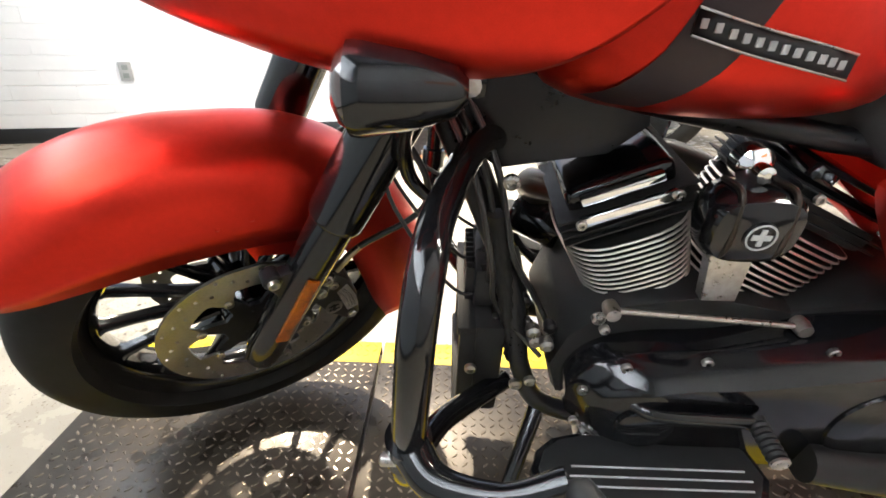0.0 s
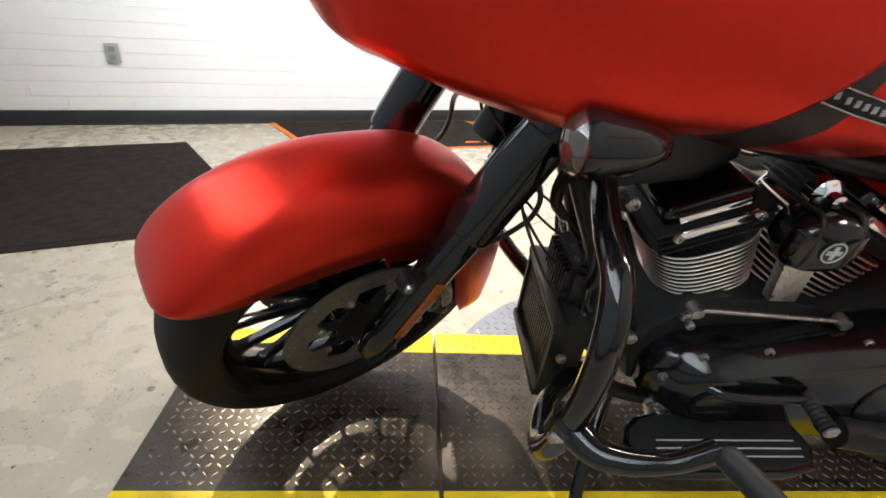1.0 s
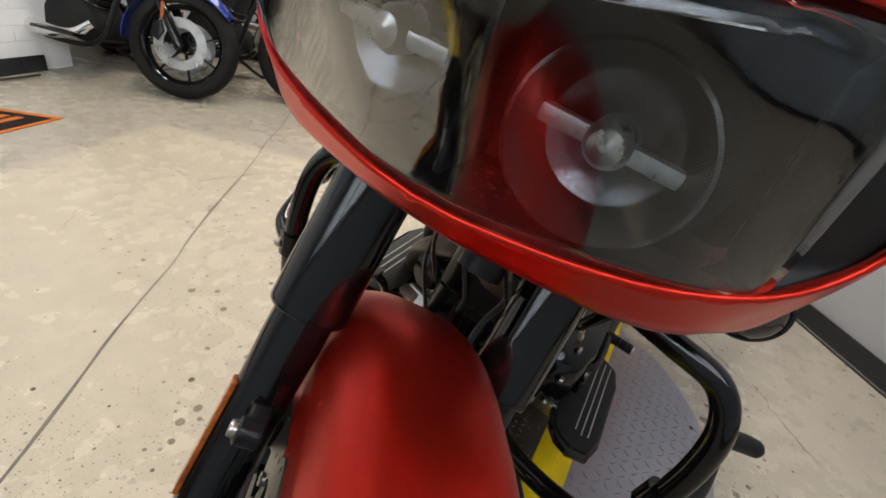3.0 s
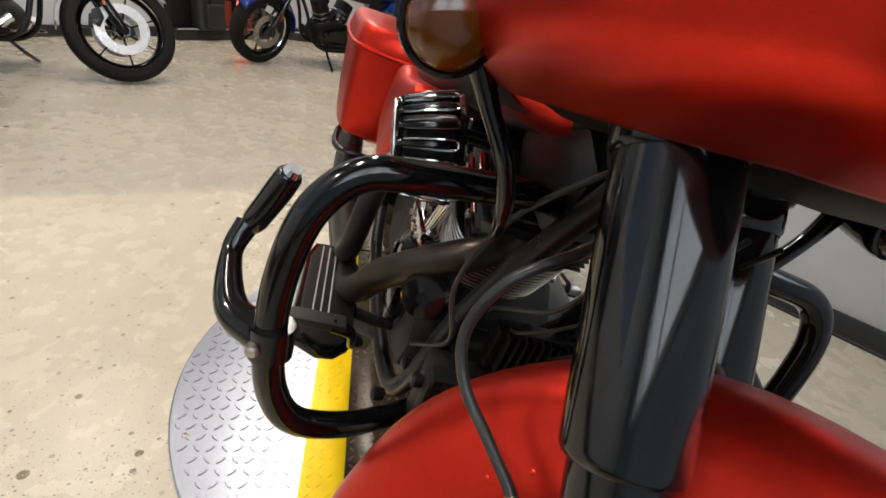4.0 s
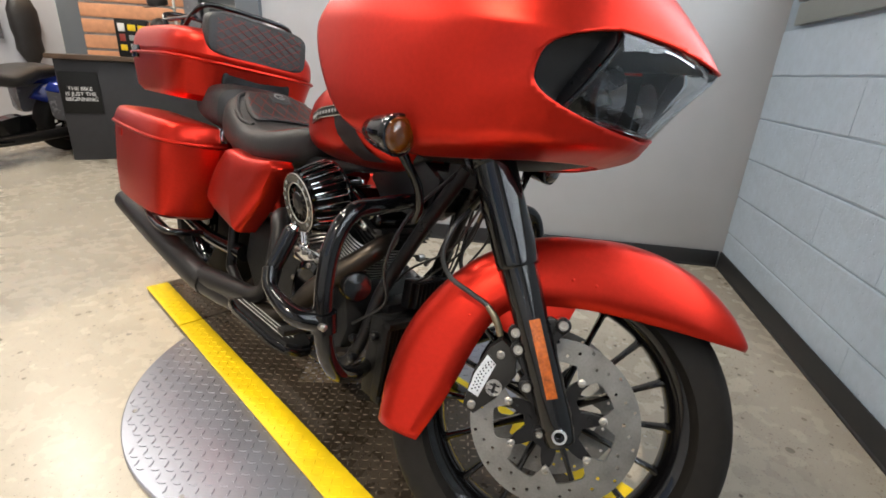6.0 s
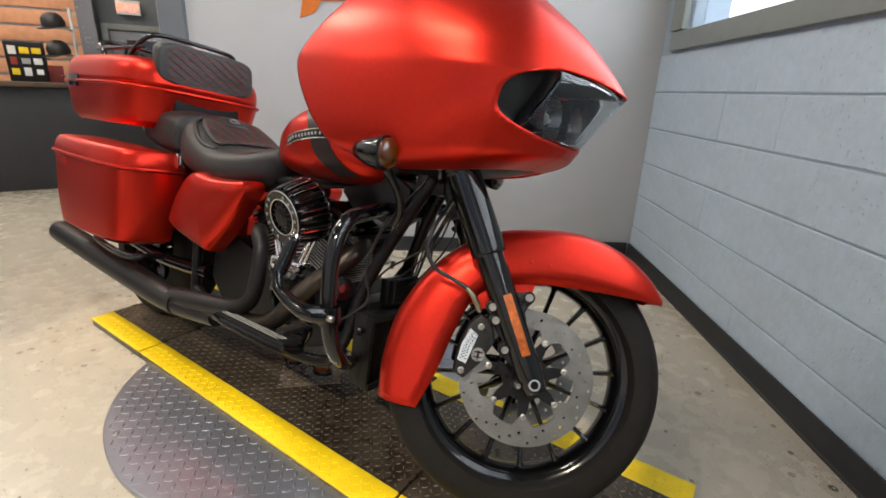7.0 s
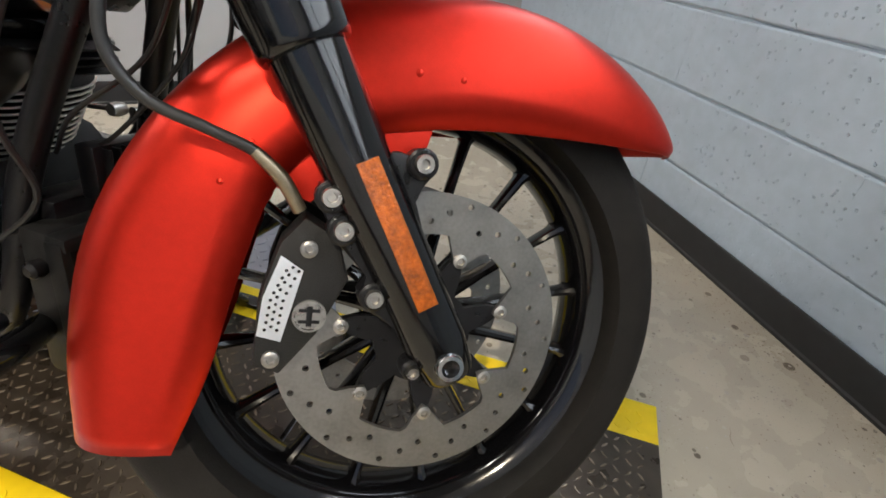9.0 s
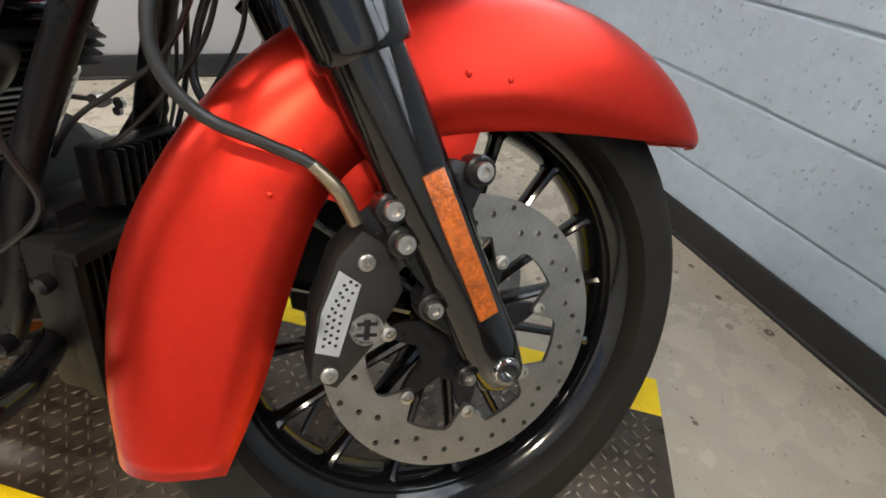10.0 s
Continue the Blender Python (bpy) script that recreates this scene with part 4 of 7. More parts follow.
    mod = f.modifiers.new("thick", "SOLIDIFY")
    mod.thickness, mod.offset = 0.004, -1

    def on_skin(y, z):
        """The point of the shell at a given y and z."""
        k = 3.5
        for _ in range(10):
            lo, hi = 0.0, 0.75
            for _ in range(16):
                m = (lo + hi) / 2
                if skin(k, m).y < abs(y):
                    lo = m
                else:
                    hi = m
            p, q = skin(k, lo), skin(min(k + 0.05, 7.9), lo)
            slope = (q.z - p.z) / 0.05
            k = min(7.5, max(0.3, k + max(-0.8, min(0.8, (z - p.z) / (slope if abs(slope) > 0.004 else 0.004)))))
        return Vector((p.x, y, z))
    return f, on_skin


def LAMP_TOP(y):
    return 0.957 + 0.034 * min(1, 1.5 * abs(y) / 0.210)


def LAMP_LOW(y):
    return 0.846 + 0.012 * min(1, abs(y) / 0.210)


fair, on_skin = fairing()


# black headlight surround behind the opening, and the twin lamp with its flush lens
def headlight():
    edge = lambda v: 0.172 - 0.030 * v
    for side in (1, -1):
        rows = []
        for v in np.linspace(0.0, 1.0, 25):
            t = 2 * v - 1
            inner = edge(v) - 0.002
            outer = max(0.210 * (1 - min(0.9999, abs(t) ** 3)) ** (1 / 3), inner) + 0.004
            line = []
            for w in np.linspace(0, 1, 15):
                y = inner + (outer - inner) * w
                low, top = LAMP_LOW(y), LAMP_TOP(y)
                p = on_skin(y, low + (top - low) * v)
                depth = 0.006 + 0.030 * (1 - w) ** 0.8 * min(1, (1 - abs(t)) * 4)
                q = p + (Vector((-0.22, 0, 0.905)) - p).normalized() * depth
                line.append((q.x, q.y * side, q.z))
            rows.append(line)
        surround = add("headlight_surround", loft(rows, closed=False), PLASTIC, fair, "matt black headlight surround")
        mod = surround.modifiers.new("smooth", "SMOOTH")
        mod.factor, mod.iterations = 0.5, 4
        mod = surround.modifiers.new("thick", "SOLIDIFY")
        mod.thickness, mod.offset = 0.002, 0
    lamp = add("headlight", slab(superring(0, 0.906, 0.136, 0.052, 3.2, 40), -0.053, -0.046, axis="x"), PLASTIC, bike, "twin black headlight with a clear lens")
    rows = []
    for v in np.linspace(0, 1, 11):
        line = []
        for w in np.linspace(-1, 1, 41):
            y = edge(v) * w
            low, top = LAMP_LOW(y) + 0.001, LAMP_TOP(y) - 0.001
            p = on_skin(y, low + (top - low) * v)
            line.append(p + Vector((-0.0035, 0, 0)))
        rows.append(line)
    glass = add("lens", loft(rows, closed=False), HEADGLASS, lamp, "clear curved headlight lens")
    mod = glass.modifiers.new("thick", "SOLIDIFY")
    mod.thickness, mod.offset = 0.003, -1
    glass.visible_shadow = False
    ring = [p for p in rows[0]] + [r[-1] for r in rows[1:-1]] + [p for p in rows[-1][::-1]] + [r[0] for r in rows[-2:0:-1]]
    ring = [p + Vector((-0.004, 0, 0)) for p in ring]
    back = [Vector((-0.045, p.y * 0.96, 0.905 + (p.z - 0.905) * 0.98)) for p in ring]
    add("lamp_housing", loft([ring, back], caps=False), SATIN, lamp, "black inner lamp housing")
    for s in (1, -1):
        at = Matrix.Translation((-0.036, 0.068 * s, 0.902))
        bowl = [(0.010, 0.0), (0.022, 0.004), (0.034, 0.014), (0.043, 0.032), (0.046, 0.045), (0.044, 0.046), (0.032, 0.017), (0.008, 0.004)]
        b = add("reflector_bowl", moved(lathe(bowl, 48, "x"), at @ Matrix.Diagonal((1, 1.08, 1.05, 1))), BOWL, lamp, "satin bright reflector bowl")
        add("bulb", moved(merge(lathe([(0.013, 0.0), (0.013, 0.026), (0.009, 0.034), (0.002, 0.037)], 20, "x"), box((0.022, 0, 0), (0.010, 0.080, 0.010), 0.003)), at), STEEL, b)
    add("divider", box((-0.010, 0, 0.903), (0.06, 0.005, 0.095), 0.002), PLASTIC, lamp)


headlight()

# black inner panel under the fairing and the wind screen
under = [(0.03, 0.0), (-0.02, 0.10), (-0.07, 0.165), (-0.14, 0.20), (-0.28, 0.20), (-0.34, 0.14), (-0.36, 0.0)]
under = under + [(x, -y) for x, y in under[-2:0:-1]]
chin = [(-0.060, 0.812), (-0.080, 0.792), (-0.14, 0.774), (-0.22, 0.757), (-0.30, 0.748), (-0.335, 0.77), (-0.335, 0.812)]
rings = []
for y, g, q in ((-0.190, 0.45, 0.45), (-0.170, 0.85, 0.58), (-0.13, 1.0, 0.80), (-0.09, 1.0, 1.0), (0.09, 1.0, 1.0), (0.13, 1.0, 0.80), (0.170, 0.85, 0.58), (0.190, 0.45, 0.45)):
    rings.append([(-0.335 + (x + 0.335) * q, y, 0.812 + (z - 0.812) * g) for x, z in chin])
add("fairing_chin", loft(rings), PLASTIC, bike, "black plastic panel under the fairing")
add("fairing_underside", moved(slab(under, 0.814, 0.822, axis="z", bevel=0.003), Matrix.Translation((-0.03, 0, 0)) @ Matrix.Diagonal((0.95, 0.84, 1, 1))), PLASTIC, bike, "black plastic inner fairing panel")
rings = []
for z, x, w in ((1.06, -0.055, 0.12), (1.12, -0.12, 0.17), (1.19, -0.18, 0.20), (1.26, -0.235, 0.20), (1.31, -0.27, 0.17), (1.325, -0.285, 0.12)):
    rings.append([(x - 0.75 * abs(y) ** 2 / 0.2, y, z + 0.0) for y in np.linspace(-w, w, 17)])
screen = add("wind_screen", loft(rings, closed=False), SMOKE, bike, "dark smoked wind screen")
mod = screen.modifiers.new("thick", "SOLIDIFY")
mod.thickness = 0.004


def indicator(side):
    c = Vector((-0.2635, 0.250, 0.765)) if side > 0 else Vector((-0.2585, -0.262, 0.787))
    shell = [(0.010, -0.085), (0.020, -0.075), (0.030, -0.045), (0.036, -0.010), (0.0375, 0.0), (0.0365, 0.006), (0.033, 0.007), (0.032, -0.004)]
    s = add("indicator", moved(lathe(shell, 32, "x"), Matrix.Translation(c)), BLACK, bike, "black bullet indicator with an amber lens")
    lens = [(0.0325, 0.0), (0.0325, 0.006), (0.028, 0.014), (0.018, 0.019), (0.006, 0.021), (0.0005, 0.0212)]
    add("lens", moved(lathe(lens, 32, "x"), Matrix.Translation(c)), SMOKE if side > 0 else AMBER, s, "smoked amber lens" if side > 0 else "amber lens")
    add("stalk", tube([c + Vector((-0.03, -0.01 * side, 0)), c + Vector((-0.035, -0.045 * side, 0.01)), c + Vector((-0.045, -0.075 * side, 0.012))], [0.017, 0.015, 0.022], 14, 4), BLACK, s)
    add("mount_bolt", moved(lathe([(0.009, 0), (0.009, 0.004 * side), (0.005, 0.006 * side)], 12), Matrix.Translation(c + Vector((-0.088, -0.030 * side, -0.004)))), STEEL, s)
    add("mount", box(c + Vector((-0.075, -0.045 * side, -0.002)), (0.055, 0.03, 0.03), 0.008), BLACK, s)
    add("bracket", tube([c + Vector((-0.040, -0.035 * side, -0.012)), c + Vector((-0.030, -0.060 * side, -0.05)), c + Vector((-0.024, -0.090 * side, -0.09)), c + Vector((-0.030, -0.110 * side, -0.135)), c + Vector((-0.050, -0.120 * side, -0.165))], [0.012, 0.009, 0.009, 0.0085, 0.007], 12, 5), BLACK, s, "black indicator bracket")


for side in (1, -1):
    indicator(side)


# ---- tank, seat, luggage ----
def tank():
    data = [(-0.40, 0.775, 0.02, 0.03), (-0.44, 0.790, 0.105, 0.085), (-0.50, 0.800, 0.150, 0.110), (-0.58, 0.800, 0.172, 0.115), (-0.66, 0.795, 0.172, 0.112), (-0.74, 0.782, 0.150, 0.095), (-0.80, 0.765, 0.115, 0.070), (-0.845, 0.750, 0.06, 0.04), (-0.855, 0.745, 0.02, 0.02)]
    rings = []
    for x, z, a, b in data:
        rings.append([(x, y, zz) for y, zz in superring(0, z, a, b, 2.6, 36)])
    t = add("fuel_tank", loft(rings), RED, bike, "satin red fuel tank with dark stripes")
    mod = t.modifiers.new("round", "SUBSURF")
    mod.levels = mod.render_levels = 1
    def skin(x, ang, lift):
        i = [k for k in range(len(data) - 1) if data[k + 1][0] <= x <= data[k][0]][0]
        f = (data[i][0] - x) / (data[i][0] - data[i + 1][0])
        z, a, b = [data[i][q] + (data[i + 1][q] - data[i][q]) * f for q in (1, 2, 3)]
        a, b = a - 0.002 + lift, b - 0.002 + lift
        c, s = math.cos(ang), math.sin(ang)
        return (x, a * math.copysign(abs(c) ** (2 / 2.6), c), z + b * math.copysign(abs(s) ** (2 / 2.6), s))
    for side in (1, -1):
        rows = []
        for k in range(15):
            q = k / 14
            ang = radians(-48 + 96 * q)
            a = ang if side > 0 else math.pi - ang
            mid = -0.545 - 0.075 * q ** 1.5 + 0.05 * (1 - q) ** 2 - 0.010
            rows.append([skin(mid + dx, a, 0.0012) for dx in np.linspace(0.030, -0.030, 5)])
        add("stripe", loft(rows, closed=False), STRIPE, t, "dark grey painted stripe")
        lean = lambda x: radians(1 + 45 * (x + 0.545)) if side > 0 else radians(175 - 40 * (x + 0.545))
        plate = []
        for x in np.linspace(-0.545, -0.70, 9):
            p = Vector(skin(x, lean(x), 0.003))
            plate.append([p + Vector((0, 0, d)) for d in (-0.012, 0.0, 0.012)])
        badge = add("badge", loft(plate, closed=False), SATIN, t, "long dark tank badge with pale lettering bars")
        mod = badge.modifiers.new("thick", "SOLIDIFY")
        mod.thickness, mod.offset = 0.003, 0
        for zo in (-0.0115, 0.0115):
            add("badge_rim", tube([Vector(skin(x, lean(x), 0.0048)) + Vector((0, 0, zo)) for x in np.linspace(-0.545, -0.70, 7)], 0.0012, 6, 2), STEEL, badge)
        for k in range(12):
            x = -0.552 - k * 0.0122
            p = Vector(skin(x, lean(x), 0.0050))
            add("letter_bar", box(p, (0.0065, 0.0014, 0.008), 0.0004), GREYPIPE, badge)
    add("fuel_cap", moved(lathe([(0.032, 0), (0.034, 0.006), (0.030, 0.012), (0.010, 0.015)], 24, "z"), Matrix.Translation((-0.56, -0.06, 0.900))), BLACK, t)


tank()


def cushion(name, data, mat, label, p=3.0, n=32, levels=1):
    rings = [[(x, y, z) for y, z in superring(0, zc, a, b, p, n)] for x, zc, a, b in data]
    o = add(name, loft(rings), mat, bike, label)
    if levels:
        mod = o.modifiers.new("round", "SUBSURF")
        mod.levels = mod.render_levels = levels
    return o


SEAT = [(-0.795, 0.725, 0.05, 0.035), (-0.815, 0.712, 0.105, 0.062), (-0.88, 0.689, 0.155, 0.070), (-0.98, 0.672, 0.178, 0.068), (-1.06, 0.673, 0.182, 0.067), (-1.12, 0.684, 0.180, 0.074), (-1.17, 0.702, 0.176, 0.090), (-1.22, 0.720, 0.172, 0.101), (-1.265, 0.730, 0.160, 0.100), (-1.295, 0.730, 0.12, 0.080)]
seat = cushion("rider_seat", SEAT, LEATHER, "black leather rider seat with red diamond stitching", 2.8)
pill = cushion("pillion_seat", [(-1.262, 0.735, 0.14, 0.06), (-1.285, 0.755, 0.168, 0.082), (-1.36, 0.764, 0.172, 0.082), (-1.45, 0.768, 0.165, 0.076), (-1.55, 0.770, 0.145, 0.065), (-1.585, 0.77, 0.11, 0.03)], LEATHER, "black leather pillion seat", 3.6)
# raised quilted insert and its stitching on the rider's back support


def seat_top(x, y, lift=0.0):
    k = max(i for i in range(len(SEAT) - 1) if SEAT[i][0] >= x)
    f = (SEAT[k][0] - x) / (SEAT[k][0] - SEAT[k + 1][0])
    z, a, b = [SEAT[k][q] + (SEAT[k + 1][q] - SEAT[k][q]) * f for q in (1, 2, 3)]
    return Vector((x + lift * 0.6, y, z + b * (1 - min(0.98, abs(y) / a) ** 2.8) ** (1 / 2.8) + lift * 0.8))


def insert_at(u, v, lift=0.0105):
    x = -1.085 - 0.150 * v
    half = 0.128 * (1 - 0.55 * max(0, v - 0.35) ** 2 - 0.25 * max(0, 0.2 - v))
    return seat_top(x, -half + 2 * half * u, lift)


ins = [[insert_at(u, v, 0.002) for u in np.linspace(0, 1, 17)] for v in np.linspace(0, 1, 11)]
insert = add("quilted_insert", loft(ins, closed=False), LEATHER, seat, "quilted black leather insert")
mod = insert.modifiers.new("thick", "SOLIDIFY")
mod.thickness, mod.offset = 0.007, 1


def stitches(parent, f, lines, r=0.0013):
    for a, b in lines:
        pts = [f(a[0] + (b[0] - a[0]) * t, a[1] + (b[1] - a[1]) * t) for t in np.linspace(0, 1, 7)]
        add("stitch_line", tube(pts, r, 5, 1, cap=False), THREAD, parent)


def diamond_lines(n, slope=1.0):
    out = []
    for k in range(-n, 2 * n):
        for sgn in (1, -1):
            u0, u1 = k / n, k / n + sgn * slope
            t0, t1 = 0.0, 1.0
            lo, hi = 0.03, 0.97
            d = u1 - u0
            ts = sorted([(lo - u0) / d, (hi - u0) / d])
            t0, t1 = max(0.03, ts[0]), min(0.97, ts[1])
            if t1 - t0 > 0.1:
                out.append(((u0 + d * t0, t0), (u0 + d * t1, t1)))
    return out


stitches(insert, insert_at, [l for l in diamond_lines(6, 0.4) if max(l[0][1], l[1][1]) < 0.98], 0.0011)
welt = [insert_at(-0.10, v, 0.0) for v in np.linspace(-0.10, 0.95, 7)] + [insert_at(u, 1.12, 0.0) for u in np.linspace(0.06, 0.94, 7)] + [insert_at(1.10, v, 0.0) for v in np.linspace(0.95, -0.10, 7)]
add("bolster_welt", tube(welt, 0.0075, 10, 3), LEATHER, seat, "rounded black leather bolster edge")
# smooth emblem panel at the top of the insert
panel = [[insert_at(0.5 + (u - 0.5) * (0.42 - 0.16 * (1 - v)), 0.62 + 0.42 * v, 0.0075) for u in np.linspace(0, 1, 9)] for v in np.linspace(0, 1, 5)]
emblem_panel = add("emblem_panel", loft(panel, closed=False), LEATHER, seat, "smooth leather emblem panel")
mod = emblem_panel.modifiers.new("thick", "SOLIDIFY")
mod.thickness, mod.offset = 0.005, 1
oval = [insert_at(0.5 + 0.075 * math.cos(q), 0.83 + 0.075 * math.sin(q), 0.0145) for q in np.linspace(0.5, 5.9, 14)]
add("seat_emblem", tube(oval + [insert_at(0.5, 0.83, 0.0145)], 0.0019, 6, 2), GREYPIPE, seat, "raised silver emblem")
for s in (1, -1):
    add("seam", tube([seat_top(x, f * s, -0.001) for x, f in ((-0.84, 0.085), (-0.90, 0.135), (-0.98, 0.152), (-1.06, 0.155), (-1.12, 0.152), (-1.165, 0.149))], 0.0012, 6, 4), THREAD, seat)


def topcase():
    def shell(z0, z1, z2, grow0, grow1, grow2):
        rings = []
        for z, g in ((z0, grow0), (z1, grow1), (z2, grow2)):
            ring = []
            for k in range(44):
                a = 2 * math.pi * k / 44
                c, s = math.cos(a), math.sin(a)
                x = -1.69 + 0.328 * g * math.copysign(abs(c) ** 0.5, c)
                y = 0.275 * g * math.copysign(abs(s) ** 0.5, s)
                ring.append((x, y, z))
            rings.append(ring)
        return loft(rings)
    t = add("top_case", shell(0.765, 0.785, 0.897, 0.86, 0.93, 1.0), RED, bike, "satin red top case behind the seat")
    lid = add("lid", merge(shell(0.899, 0.965, 1.0, 1.0, 0.985, 0.90)), RED, t)
    mod = lid.modifiers.new("bevel", "BEVEL")
    mod.width, mod.segments, mod.limit_method, mod.angle_limit = 0.02, 3, "ANGLE", radians(30)
    rim = [(-1.69 + 0.331 * math.copysign(abs(math.cos(a)) ** 0.5, math.cos(a)), 0.278 * math.copysign(abs(math.sin(a)) ** 0.5, math.sin(a)), 0.898) for a in np.linspace(0, 2 * math.pi, 45)]
    add("seam_rim", tube(rim, 0.006, 8, 1, cap=False), RED, t)
    for s in (1, -1):
        add("latch", box((-1.80, 0.272 * s, 0.90), (0.07, 0.02, 0.045), 0.006), BLACK, t, "black latch")
        add("carrier_rail", tube([(-1.50, 0.175 * s, 1.040), (-1.60, 0.185 * s, 1.035), (-1.75, 0.185 * s, 1.035), (-1.87, 0.17 * s, 1.040)], 0.0075, 10, 5), BLACK, t, "black luggage rail")
        for x in (-1.60, -1.78):
            add("rail_post", rod_along((x, 0.184 * s, 0.985), (x, 0.185 * s, 1.036), 0.006, 8), BLACK, t)
    for x, top in ((-1.475, 1.090), (-1.87, 1.075)):
        w = -0.05 if x > -1.6 else 0.05
        hoop = [(x + w * 2.2, -0.185, 0.998), (x + w, -0.180, 1.045), (x + w * 0.2, -0.160, top - 0.012), (x, -0.11, top), (x, 0.0, top + 0.002), (x, 0.11, top), (x + w * 0.2, 0.160, top - 0.012), (x + w, 0.180, 1.045), (x + w * 2.2, 0.185, 0.998)]
        add("carrier_hoop", tube(hoop, 0.0085, 12, 6), BLACK, t, "black luggage hoop")
    # backrest pad with quilting
    rings = []
    for x, g in ((-1.438, 0.86), (-1.430, 0.96), (-1.415, 1.0), (-1.392, 1.0), (-1.376, 0.965), (-1.370, 0.90)):
        rings.append([(x - 0.10 * (z - 0.993), y, z) for y, z in superring(0, 0.993, 0.182 * g, 0.073 * g, 5.0, 48)])
    pad = add("backrest", loft(rings), LEATHER, t, "black quilted backrest pad with red stitching")
    def face(u, v):
        y = -0.160 + 0.320 * u
        z = 0.932 + 0.122 * v
        return Vector((-1.3685 - 0.10 * (z - 0.993), y, z))
    stitches(pad, face, diamond_lines(7, 0.62), 0.0011)
    add("pad_base", box((-1.392, 0, 0.855), (0.045, 0.25, 0.14), 0.012), PLASTIC, t)
    return t


topcase()


def saddlebag(side):
    def ring(z, g, drop=0.0):
        # plan outline of the bag, front to rear
        pts = [(-1.265, 0.135), (-1.275, 0.22), (-1.305, 0.300), (-1.37, 0.330), (-1.55, 0.350), (-1.71, 0.352), (-1.765, 0.338), (-1.80, 0.27), (-1.805, 0.15), (-1.60, 0.135)]
        cx, cy = -1.6, 0.24
        return [(cx + (x - cx) * g[0], side * (cy + (y - cy) * g[1]), z + drop * (-(x + 1.6))) for x, y in pts]
    def smooth_ring(z, g, drop=0.0):
        pts = ring(z, g, drop)
        return spline(pts + pts[:1], 4)[:-1]
    body = loft([smooth_ring(0.372, (0.80, 0.72), 0.02), smooth_ring(0.385, (0.87, 0.84), 0.02), smooth_ring(0.47, (0.93, 0.93), 0.02), smooth_ring(0.56, (0.965, 0.97), 0.03), smooth_ring(0.630, (0.985, 1.0), 0.03)])
    b = add("saddlebag", body, RED, bike, "satin red hard saddlebag")
    lid = loft([smooth_ring(0.634, (1.0, 1.02), 0.03), smooth_ring(0.648, (1.005, 1.03), 0.03), smooth_ring(0.678, (0.985, 0.965), 0.022), smooth_ring(0.692, (0.955, 0.89), 0.018), smooth_ring(0.697, (0.90, 0.78), 0.015), smooth_ring(0.699, (0.78, 0.55), 0.015)])
    li = add("lid", lid, RED, b, "satin red saddlebag lid")
    add("lid_rim", tube([tuple(p) for p in smooth_ring(0.638, (1.008, 1.04), 0.03)], 0.0055, 8, 1, cap=False), RED, li)
    add("latch", box((-1.67, 0.350 * side, 0.612), (0.085, 0.012, 0.030), 0.005), RED, b, "flush latch")
    add("hinge", merge(box((-1.266, 0.150 * side, 0.668), (0.02, 0.03, 0.05), 0.005), box((-1.256, 0.150 * side, 0.668), (0.012, 0.016, 0.035), 0.003)), CHROME, b, "chrome hinge")
    add("guard_rail", tube([(-1.25, 0.20 * side, 0.34), (-1.27, 0.30 * side, 0.345), (-1.40, 0.31 * side, 0.35), (-1.55, 0.29 * side, 0.35)], 0.011, 10, 6), BLACK, b)


for side in (1, -1):
    saddlebag(side)


def side_cover(side):
    out = [(-0.835, 0.655), (-0.825, 0.625), (-0.90, 0.52), (-0.985, 0.425), (-1.02, 0.415), (-1.21, 0.455), (-1.225, 0.50), (-1.16, 0.60), (-1.085, 0.652), (-0.98, 0.645)]
    loop = spline([(x, 0, z) for x, z in out + out[:1]], 4)[:-1]
    cx, cz = -1.03, 0.545
    rings = []
    for y, g in ((0.14, 1.0), (0.185, 1.0), (0.202, 0.96), (0.212, 0.85), (0.217, 0.6), (0.218, 0.2)):
        rings.append([(cx + (p.x - cx) * g, side * (y - 0.05 * max(0, (p.x + 1.0))), cz + (p.z - cz) * g) for p in loop])
    add("side_cover", loft(rings), RED, bike, "satin red side cover")


for side in (1, -1):
    side_cover(side)

# ---- rear wheel, rear mudguard, exhaust ----
rear = wheel(bike, Vector((-1.625, 0, 0.318)), Matrix.Identity(4), 0.318, 0.17, 0.205, 10, "rear_wheel")
rings = []
for k in range(13):
    a = radians(-10 + 175 * k / 12)
    c, s = math.cos(a), math.sin(a)
    rings.append([(-1.625 - 0.345 * c, y, 0.318 + (0.345 - 0.03 * (abs(y) / 0.1) ** 3) * s) for y in np.linspace(-0.1, 0.1, 9)])
rg = add("rear_mudguard", loft(rings, closed=False), RED, bike, "satin red rear mudguard")
mod = rg.modifiers.new("thick", "SOLIDIFY")
mod.thickness = 0.003
for side in (-1, 1):
    muff = add("exhaust_muffler", tube([(-0.86, 0.235 * side, 0.245), (-1.0, 0.245 * side, 0.235), (-1.15, 0.25 * side, 0.238), (-1.5, 0.255 * side, 0.262), (-1.95, 0.25 * side, 0.285), (-2.0, 0.25 * side, 0.288)], [0.030, 0.033, 0.042, 0.044, 0.044, 0.040], 24, 6), CERAMIC, bike, "black ceramic exhaust muffler")
    add("clamp", tube([(-1.05, 0.247 * side, 0.236), (-1.08, 0.248 * side, 0.236)], 0.041, 20, 1), CERAMIC, muff)
